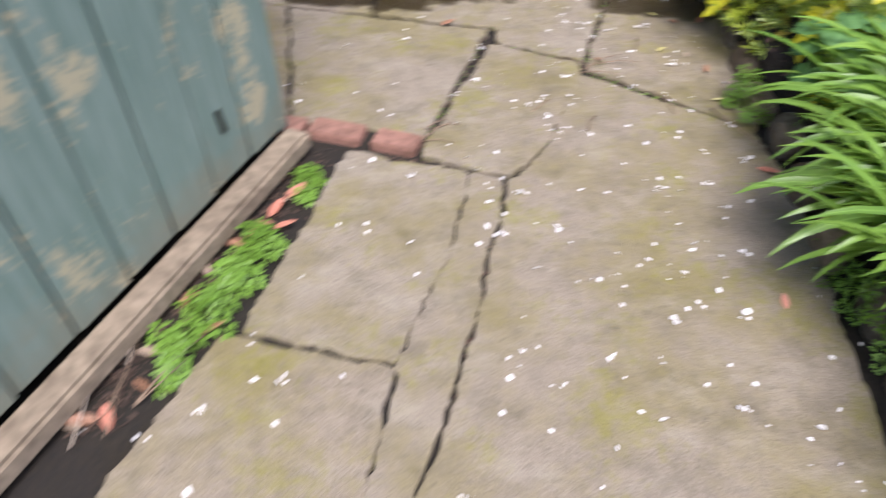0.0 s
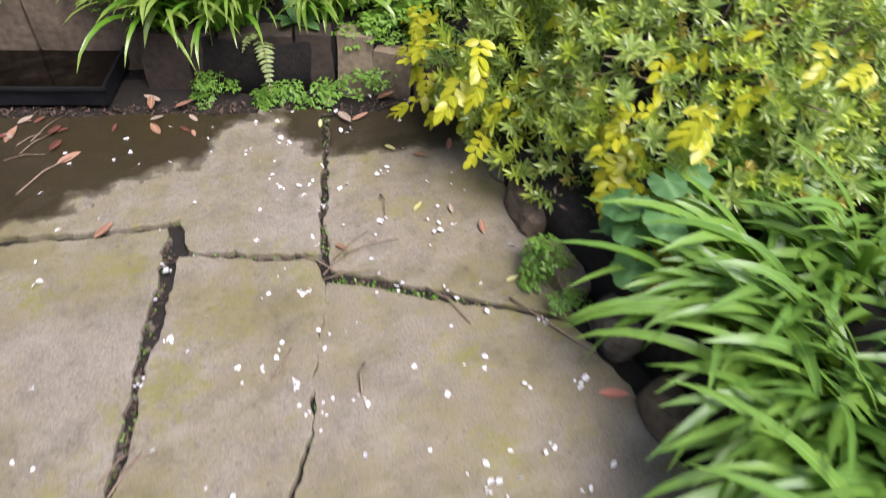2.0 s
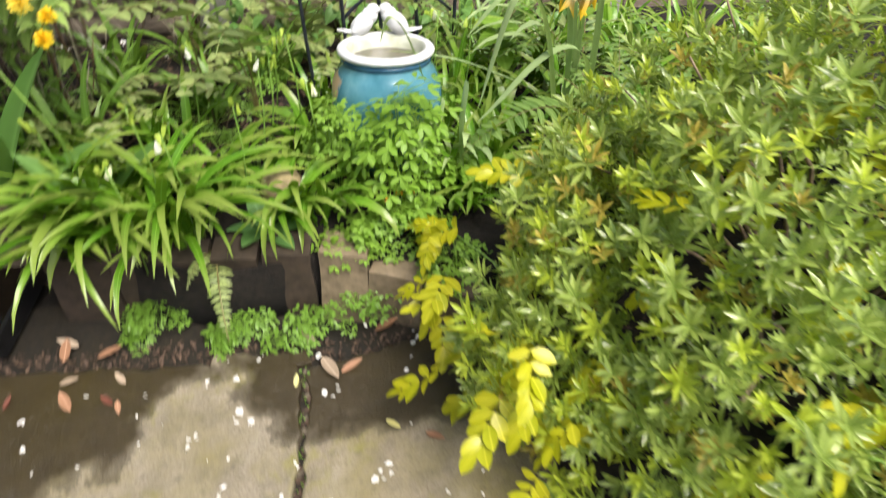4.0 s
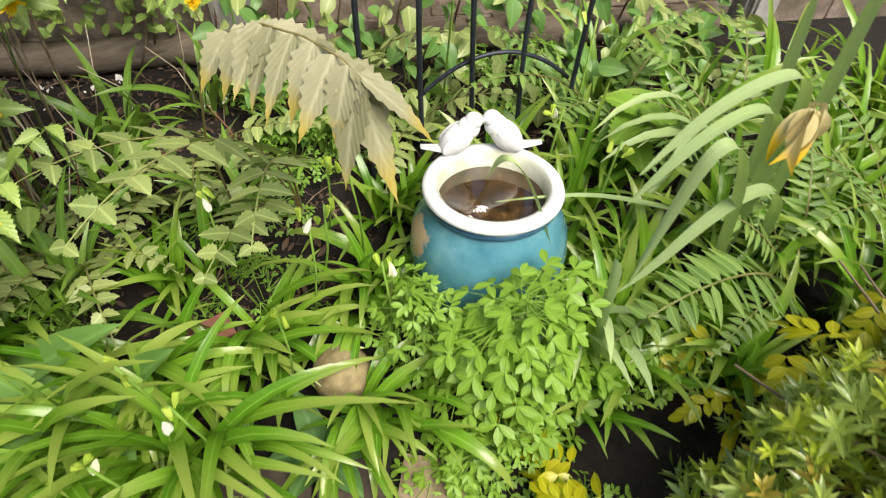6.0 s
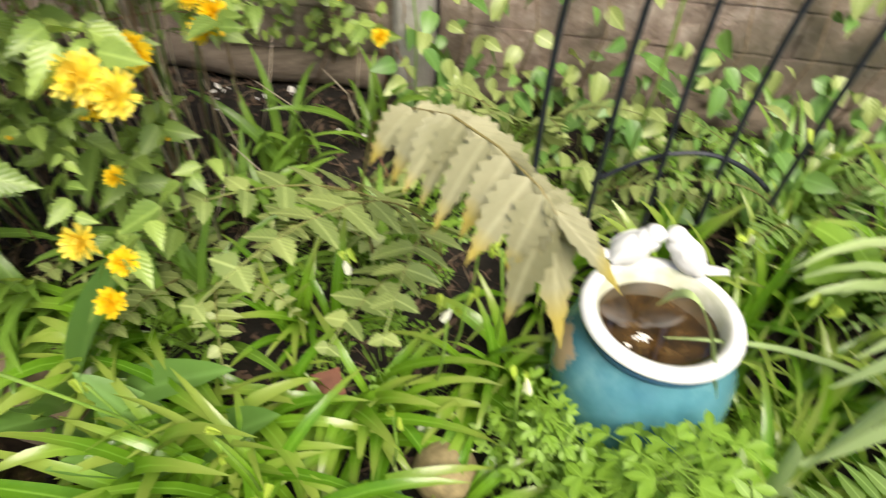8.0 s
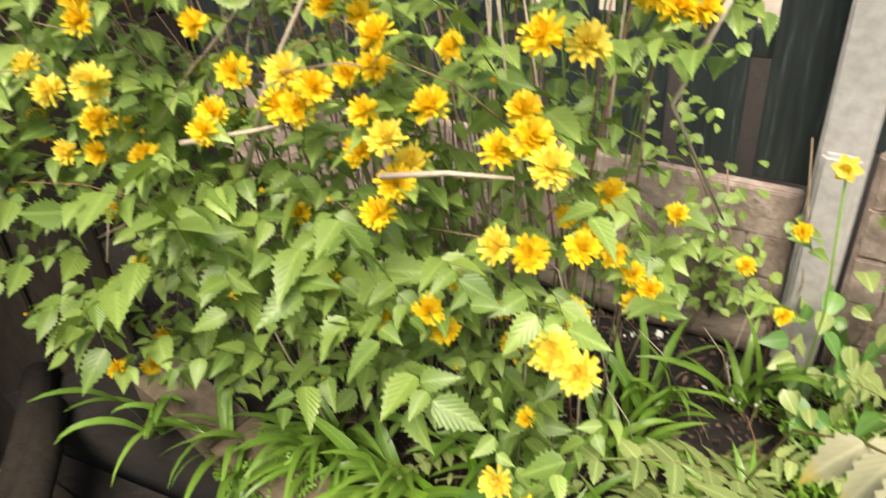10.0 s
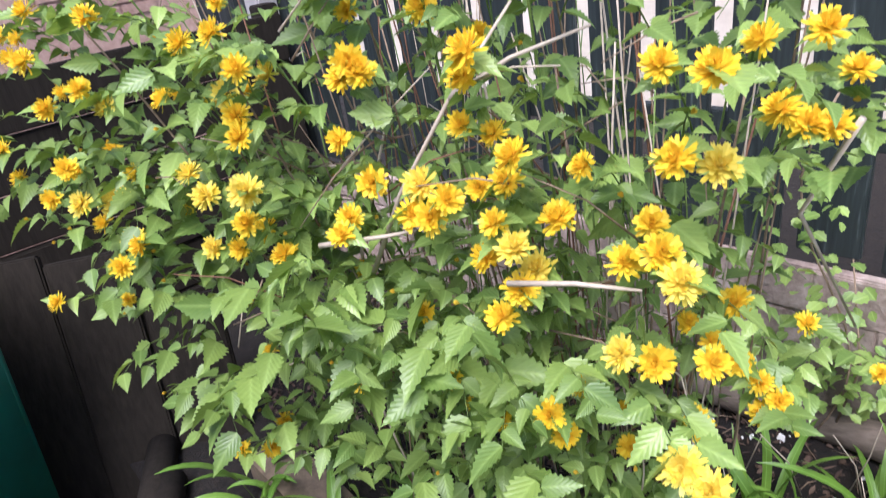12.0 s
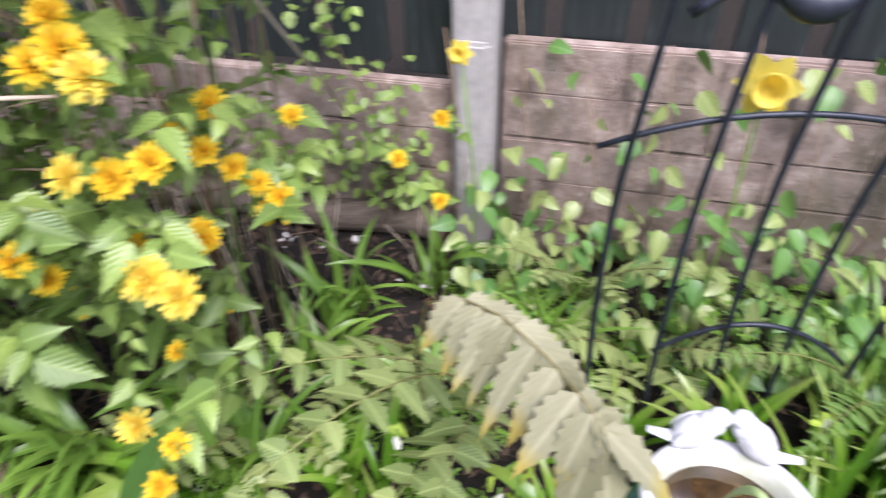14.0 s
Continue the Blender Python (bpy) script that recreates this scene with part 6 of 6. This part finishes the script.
# ---- litter: fallen leaves, twigs, petals ----
v, f, u = leaf_shape(0.075, 0.027, 0, 0.35, -0.12, 7, 0.7, 0.45)
dead_m = {m_.name: mesh_of("fallen_leaf", v, f, m_, u) for m_ in (DEAD, DEAD_PINK, DEAD_YELLOW, DEAD_GREY, DEAD_RED)}
for x, y, turn, m_, s_ in ((1.06, 1.885, -30, DEAD_PINK, 1.0), (0.945, 1.26, 80, DEAD_PINK, 0.75), (0.89, 2.67, 35, DEAD_YELLOW, 0.62), (0.925, 3.02, -60, DEAD_YELLOW, 0.62), (0.75, 3.2, 70, DEAD_YELLOW, 0.55), (1.05, 2.50, 75, DEAD, 0.75), (1.0, 3.30, 10, DEAD, 1.0), (0.84, 3.27, -80, DEAD_GREY, 1.25), (0.87, 3.20, 15, DEAD, 0.9), (0.83, 3.31, 100, DEAD_GREY, 1.1), (1.10, 3.29, 20, DEAD, 0.9),
                           (1.0, 2.95, -50, DEAD, 0.7), (1.12, 2.92, 60, DEAD_PINK, 0.8), (1.02, 2.30, 5, DEAD_YELLOW, 0.6), (-0.10, 3.30, 20, DEAD, 1.1), (-0.02, 2.90, 35, DEAD, 0.95), (0.22, 3.52, 80, DEAD, 1.0), (0.30, 3.50, 10, DEAD, 0.9), (0.26, 3.56, 140, DEAD_GREY, 0.9), (-0.25, 3.48, 60, DEAD, 1.1), (-0.51, 1.72, 55, DEAD_PINK, 1.2), (-0.55, 1.63, 70, DEAD_PINK, 1.2), (-0.53, 1.58, 20, DEAD_PINK, 1.0), (1.14, 1.55, 40, DEAD, 0.8), (0.62, 2.62, -60, DEAD, 0.6), (1.0, 2.62, 80, DEAD_GREY, 0.5), (-0.66, 1.16, 30, DEAD, 1.1), (-0.35, 3.8, 40, DEAD, 1.4)):
    z = 0.004 if not (y > 3.75) else 0.055
    tagged(part("fallen_leaf", dead_m[m_.name], None, turned(x, y, z, rnd.uniform(-10, 10), 0, turn, s_)), {"fallen leaf": "brown", "pink fallen leaf": "pinkish red", "yellow fallen leaf": "pale yellow", "grey fallen leaf": "grey brown"}[m_.name] + " dry leaf fallen on the paving", "fallen leaf", "fallen leaves")
for i, (a, b) in enumerate((((0.50, 2.62), (0.60, 2.49)), ((0.80, 2.36), (0.86, 2.20)), ((1.0, 2.24), (1.12, 1.98)), ((-0.22, 3.18), (-0.05, 3.32)), ((0.33, 2.22), (0.40, 2.30)), ((0.52, 2.10), (0.56, 2.19)), ((-0.75, 0.95), (-0.62, 1.18)), ((0.82, 2.78), (0.80, 2.68)))):
    pa, pb = Vector((*a, 0.006)), Vector((*b, 0.007))
    mid = pa.lerp(pb, 0.5) + Vector((0.012 * math.sin(i * 2), 0.01, 0.008))
    tagged(part("twig", tube([pa, mid, pb], 0.0032, TWIG, "twig", 6, 0.6)), "thin brown twig lying on the paving", "twig", "fallen twigs")

for i in range(16):
    t_ = i / 15
    x, y = -0.47 - 0.42 * t_ + rnd.uniform(-0.05, 0.03), 1.92 - 1.05 * t_ + rnd.uniform(-0.05, 0.05)
    m_ = (DEAD, DEAD_PINK, DEAD, DEAD_GREY)[i % 4]
    tagged(part("fallen_leaf", dead_m[m_.name], None, turned(x, y, -0.008, rnd.uniform(-25, 25), rnd.uniform(-15, 15), rnd.uniform(0, 360), rnd.uniform(0.7, 1.2))), "dry leaf lying in the gap along the shed", "fallen leaf", "fallen leaves")
for i in range(22):
    m_ = (DEAD, DEAD_RED, DEAD_RED, DEAD_GREY)[i % 4]
    x = -0.55 + 0.95 * rnd.random()
    y = 3.56 - 0.28 * (x + 0.1) + rnd.uniform(-0.16, 0.02)
    tagged(part("fallen_leaf", dead_m[m_.name], None, turned(x, y, 0.006, rnd.uniform(-14, 14), rnd.uniform(-10, 10), rnd.uniform(0, 360), rnd.uniform(0.55, 1.0))), "dark dry leaf on the damp slab by the tray", "fallen leaf", "fallen leaves")
for i in range(12):
    c_ = ((-0.03, 2.07), (-0.2, 3.42), (0.57, 2.53))[i % 3]
    g_ = rnd.uniform(-0.6, 1.2)
    pa = Vector((c_[0] + rnd.uniform(-0.06, 0.06), c_[1] + rnd.uniform(-0.05, 0.05), 0.007))
    pb = pa + Vector((math.cos(g_), math.sin(g_), 0.03)) * rnd.uniform(0.07, 0.17)
    tagged(part("twig", tube([pa, pa.lerp(pb, 0.5) + Vector((0.005, 0.008, 0.006)), pb], 0.0024, TWIG, "twig", 5, 0.5)), "thin brown twig lying on the paving", "twig", "fallen twigs")
for i in range(9):
    pa = Vector((-0.82 + rnd.uniform(-0.1, 0.08), 0.98 + rnd.uniform(-0.2, 0.25), 0.0))
    pb = pa + Vector((rnd.uniform(-0.05, 0.12), rnd.uniform(0.08, 0.22), rnd.uniform(0.0, 0.03)))
    tagged(part("twig", tube([pa, pa.lerp(pb, 0.5) + Vector((0.01, 0, 0.012)), pb], 0.0022, PALE_TWIG if i % 2 else TWIG, "twig", 5, 0.5)), "thin dry twig in the gap along the shed", "twig", "fallen twigs")
for i in range(46):
    a_ = rnd.choice((((0.79, 3.25), (0.56, 2.56)), ((0.18, 2.84), (-0.06, 2.07)), ((0.2, 2.74), (0.55, 2.6)), ((-0.02, 1.98), (-0.1, 2.06))))
    t_ = rnd.random()
    x, y = a_[0][0] + (a_[1][0] - a_[0][0]) * t_, a_[0][1] + (a_[1][1] - a_[0][1]) * t_
    me = box(rnd.uniform(0.010, 0.022), rnd.uniform(0.010, 0.018), 0.012, "pebble", STONE, 0.003, 0.004, 0, i)
    tagged(part("pebble", me, None, pose(x + rnd.uniform(-0.008, 0.008), y, -0.022, 0, 0, rnd.uniform(0, 180))), "small grey pebble lodged in a paving joint", "pebble", "pebbles in the joints")
for x, y, turn, L in ((-1.08, 4.06, 130, 0.5), (-0.96, 3.98, 128, 0.42)):
    d_ = Vector((math.cos(radians(turn)), math.sin(radians(turn)), 0)) * L / 2
    c_ = Vector((x, y, 0.215))
    tagged(part("dark_log", tube([c_ - d_, c_ + Vector((0.01, 0.01, 0.01)), c_ + d_], 0.05, WOOD, "dark_log", 14)), "dark rotting log lying beside the boards", "log", "dark logs by the bin")

petals = Soup()
rr = random.Random(21)
ps = leaf_shape(0.0135, 0.012, 0, 0.3, -0.2, 3, 0.5, 0.55)
kinds = (ps, leaf_shape(0.012, 0.0075, 0, 0.7, -0.5, 3, 0.5, 0.45), leaf_shape(0.014, 0.010, 5, 0.5, 0.5, 3, 0.5, 0.6), leaf_shape(0.008, 0.0065, 0, 0.5, 0.3, 3, 0.5, 0.5))
for k in range(330):
    if k < 315:
        x, y, z = rr.uniform(-0.9, 1.12), rr.uniform(0.2, 3.4), 0.004
        if x < 0.1 and rr.random() < 0.55:
            x = rr.uniform(0.1, 1.1)
        if x < -0.5 - (2.04 - y) * 0.36 and y < 2.05:
            continue
    else:
        x, y, z = rr.uniform(0.2, 0.9), rr.uniform(4.7, 4.95), 0.215
    for j in range(rr.choice((1, 1, 1, 1, 2, 4))):
        petals.add(rr.choice(kinds), turned(x + rr.gauss(0, 0.010), y + rr.gauss(0, 0.010), z + 0.001 * j, rr.uniform(-30, 30), rr.uniform(-25, 25), rr.uniform(0, 360), rr.uniform(0.7, 1.7)))
tagged(part("fallen_petals", petals.mesh("fallen_petals", BLOSSOM)), "white blossom petals scattered over the paving", "petals", kind="stuff")

crumbs = Soup()
kinds = (leaf_shape(0.030, 0.012, 0, 0.3, -0.2, 3, 0.6, 0.5), leaf_shape(0.020, 0.013, 5, 0.6, 0.6, 3, 0.6, 0.5), leaf_shape(0.034, 0.005, 0, 0.5, 0.4, 3, 0.6, 0.5), leaf_shape(0.012, 0.008, 0, 0.5, -0.6, 3, 0.6, 0.5))
for k in range(9500):
    if k < 8500:
        x = rr.uniform(-1.2, 2.2)
        y, z = rr.uniform(3.75 if x > 0.3 else 4.22 - 0.3 * x, 5.0 - 0.25 * (x - 0.9)), 0.19
    else:
        x, y, z = rr.uniform(1.2, 2.3), rr.uniform(0.2, 3.0), 0.18
    z += 0.03 * noise.noise(Vector((x, y, 0.185)) * 4)
    crumbs.add(kinds[k % 4], turned(x, y, z, rr.uniform(-50, 50), rr.uniform(-45, 45), rr.uniform(0, 360), rr.uniform(0.35, 1.4)))
tagged(part("leaf_litter", crumbs.mesh("leaf_litter", LITTER)), "brown leaf litter scattered over the bed soil", "leaf litter", kind="stuff")
sv, sf = [], []
for k in range(420):
    x = rr.uniform(-0.9, 2.2)
    a_ = Vector((x, rr.uniform(4.0 if x > 0.3 else 4.25 - 0.3 * x, 4.95 - 0.25 * (x - 0.9)), 0.195))
    g_ = rr.uniform(0, 6.283)
    d_ = Vector((math.cos(g_), math.sin(g_), rr.uniform(0, 0.35))) * rr.uniform(0.04, 0.16)
    k0, w_ = len(sv), 0.0016
    for q in (a_, a_ + d_ * 0.5 + Vector((0, 0, 0.012)), a_ + d_):
        sv += [q + Vector((w_, 0, 0)), q + Vector((-w_, w_, 0)), q + Vector((0, 0, w_ * 1.4))]
    for i in (0, 3):
        sf += [(k0 + i, k0 + i + 1, k0 + i + 4, k0 + i + 3), (k0 + i + 1, k0 + i + 2, k0 + i + 5, k0 + i + 4), (k0 + i + 2, k0 + i, k0 + i + 3, k0 + i + 5)]
tagged(part("dry_stalk_litter", mesh_of("dry_stalk_litter", sv, sf, TWIG)), "dry brown stalks lying over the bed soil", "leaf litter", kind="stuff")
for i in range(14):
    x, y = rr.uniform(0.25, 0.95), rr.uniform(4.35, 4.85)
    d_ = Vector((rr.uniform(-0.16, 0.10), rr.uniform(-0.14, 0.08), rr.uniform(0.18, 0.42)))
    tagged(part("dry_stem", tube([(0, 0, -0.01), d_ * 0.5 + Vector((0.012, 0, 0.02)), d_], 0.0022, PALE_TWIG if i % 3 else RED_TWIG, "dry_stem", 5, 0.5), None, pose(x, y, 0.18)), "thin dry stem standing in the bed soil", "dry stem", "dry stems in the bed")
wp = Soup()
for k in range(5):
    a = rr.uniform(3.0, 4.0)
    q = rr.uniform(0.035, 0.082)
    wp.add(rr.choice(kinds[:2]), turned(q * math.cos(a), q * math.sin(a), 0.3485, 0, 0, rr.uniform(0, 360), rr.uniform(0.6, 1.0)))
tagged(part("floating_petals", wp.mesh("floating_petals", BLOSSOM), None, pot.matrix_basis.copy()), "white petals floating on the pot's water", "petals", kind="stuff")

# ---- paving ----
paving = tagged(new("pavement"), "irregular worn sandstone paving with mossy joints", "paving", kind="structure")
JOINT = plain("mossy joint soil", (0.004, 0.003, 0.002), (0.024, 0.018, 0.010), 0.95, 60, 0.8)
bm = bmesh.new()
vs = [bm.verts.new(p) for p in ((-2.2, -2, -0.02), (1.25, -2, -0.02), (1.3, 3.3, -0.02), (0.3, 3.75, -0.02), (-2.2, 4.3, -0.02))]
bm.faces.new(vs)
part("joint_bed", finish(bm, "joint_bed", JOINT), paving)


def slab(outline, lift, seed, wobble=0.010):
    """A stone slab with uneven, rounded edges."""
    rs = random.Random(seed)
    pts = []
    n = len(outline)
    for i in range(n):
        a, b = Vector((*outline[i], 0)), Vector((*outline[(i + 1) % n], 0))
        m_ = max(1, int((b - a).length / 0.022))
        for j in range(m_):
            p = a.lerp(b, j / m_)
            w = 0.4 * wobble * (noise.noise(p * 11 + Vector((seed, 0, 0))) + noise.noise(p * 45 + Vector((seed, 0, 0))))
            side = (b - a).normalized().cross(Vector((0, 0, 1)))
            jag = noise.noise_vector(p * 8) * 0.013 + noise.noise_vector(p * 30) * 0.014
            pts.append(p + side * (w + 0.006) + Vector((jag.x, jag.y, 0)))
    c = sum(pts, Vector()) / len(pts)
    verts, faces = [], []
    N = len(pts)
    for inset, z in ((0.0, -0.045), (0.0, lift - 0.008), (0.002, lift - 0.002), (0.007, lift)):
        for p in pts:
            d = (c - p).normalized()
            verts.append(p + d * inset + Vector((0, 0, z)))
    for k in range(3):
        for i in range(N):
            j = (i + 1) % N
            faces.append((k * N + i, k * N + j, (k + 1) * N + j, (k + 1) * N + i))
    faces.append(tuple(range(3 * N, 4 * N)))
    me = mesh_of("paving_slab", verts, faces, SLAB, None, False)
    return part("paving_slab", me, paving)


SLABS = (
    [(-0.72, 3.08), (0.172, 2.865), (-0.074, 2.085), (-0.56, 2.185)],
    [(0.193, 2.728), (0.54, 2.58), (0.538, 2.47), (0.326, 1.97), (0.21, 1.85), (0.10, 1.885), (-0.075, 1.955), (-0.066, 2.04), (-0.032, 2.10)],
    [(0.095, 1.865), (0.195, 1.825), (0.175, 1.66), (0.125, 1.5), (0.085, 1.25), (0.015, 0.97), (-0.07, 0.7), (-0.30, 0.0), (-0.42, 0.0), (-0.165, 0.72), (-0.105, 1.0), (-0.12, 1.07), (0.04, 1.52)],
    [(-0.335, 1.99), (0.075, 1.865), (0.024, 1.52), (-0.132, 1.083), (-0.54, 1.19)],
    [(-0.59, 1.165), (-0.13, 1.055), (-0.175, 0.73), (-0.45, 0.02), (-0.98, 0.15)],
    [(0.556, 2.49), (0.915, 2.247), (1.12, 2.105), (1.14, 1.6), (1.09, 1.3), (1.02, 0.77), (0.92, 0.0), (-0.27, 0.0), (-0.045, 0.72), (0.04, 0.97), (0.108, 1.25), (0.148, 1.5), (0.198, 1.67), (0.222, 1.815), (0.345, 1.96)],
    [(0.795, 3.245), (0.577, 2.548), (0.932, 2.278), (1.13, 2.13), (1.28, 2.4), (1.30, 3.0), (1.12, 3.22)],
    [(0.778, 3.27), (0.56, 2.605), (0.215, 2.75), (0.225, 2.885), (-0.05, 2.948), (-0.32, 3.015), (-0.36, 3.66), (0.17, 3.50), (0.55, 3.36)],
    [(-0.345, 3.02), (-0.74, 3.11), (-1.3, 3.28), (-1.3, 4.05), (-0.39, 3.68)],
    [(-1.3, 3.24), (-0.75, 3.09), (-0.59, 2.22), (-1.2, 2.4)],
    [(-1.1, -0.03), (0.9, -0.03), (0.85, -0.9), (-1.3, -0.9)],
    [(0.57, 3.39), (0.80, 3.30), (0.805, 3.265), (0.56, 3.355)],
)
for i, o in enumerate(SLABS):
    area = sum(o[k][0] * o[(k + 1) % len(o)][1] - o[(k + 1) % len(o)][0] * o[k][1] for k in range(len(o)))
    slab(o if area > 0 else o[::-1], 0.004 * ((i * 5) % 3) - 0.004, i)
for x, y, sx, sy, turn in ((-0.17, 2.035, 0.165, 0.098, -18), (-0.39, 2.10, 0.20, 0.10, -16), (-0.56, 2.13, 0.10, 0.10, -12)):
    part("brick", box(sx, sy, 0.06, "brick", BRICK, 0.006, 0.003), paving, pose(x, y, -0.045, 0, 0, turn), "red brick filling the gap")
joint_bits = Soup()
js = leaf_shape(0.012, 0.006, 0, 0.3, -0.2, 2, 0.6, 0.5)
for a, b, n, wd in (((0.79, 3.25), (0.56, 2.56), 170, 0.012), ((0.18, 2.84), (-0.05, 2.08), 170, 0.012), ((0.57, 2.52), (0.93, 2.25), 90, 0.008), ((0.2, 2.74), (0.55, 2.59), 80, 0.008), ((0.25, 2.88), (-0.3, 3.08), 80, 0.008), ((0.2, 1.82), (0.04, 0.95), 70, 0.005), ((-0.33, 2.0), (0.08, 1.87), 70, 0.006), ((-0.46, 1.95), (-0.86, 0.9), 900, 0.045), ((-0.34, 3.72), (0.80, 3.33), 700, 0.03), ((0.80, 3.30), (1.14, 3.22), 160, 0.03)):
    for k in range(n):
        t_ = rr.random()
        joint_bits.add(js, turned(a[0] + (b[0] - a[0]) * t_ + rr.gauss(0, wd), a[1] + (b[1] - a[1]) * t_ + rr.gauss(0, wd), rr.uniform(-0.017, -0.010), rr.uniform(-30, 30), rr.uniform(-30, 30), rr.uniform(0, 360), rr.uniform(0.5, 1.8)))
tagged(part("joint_debris", joint_bits.mesh("joint_debris", LITTER), paving), "brown debris in the joints", kind="stuff")
moss = Soup()
ms = leaf_shape(0.010, 0.007, 0, 0.3, 0.2, 2, 0.6, 0.5)
for a, b, n, wd in (((0.79, 3.25), (0.56, 2.56), 80, 0.010), ((0.18, 2.84), (-0.05, 2.08), 50, 0.008), ((0.57, 2.5), (0.93, 2.25), 90, 0.006), ((0.2, 2.74), (0.55, 2.6), 30, 0.008), ((0.25, 2.88), (-0.3, 3.08), 60, 0.006), ((0.33, 1.94), (0.56, 2.48), 60, 0.003)):
    for k in range(n):
        t_ = rr.random()
        moss.add(ms, turned(a[0] + (b[0] - a[0]) * t_ + rr.gauss(0, wd), a[1] + (b[1] - a[1]) * t_ + rr.gauss(0, wd), rr.uniform(-0.018, -0.004), rr.uniform(-40, 40), rr.uniform(-50, 0), rr.uniform(0, 360), rr.uniform(0.5, 1.3)))
tagged(part("joint_moss", moss.mesh("joint_moss", HERB), paving), "tiny green moss in the joints", kind="stuff")
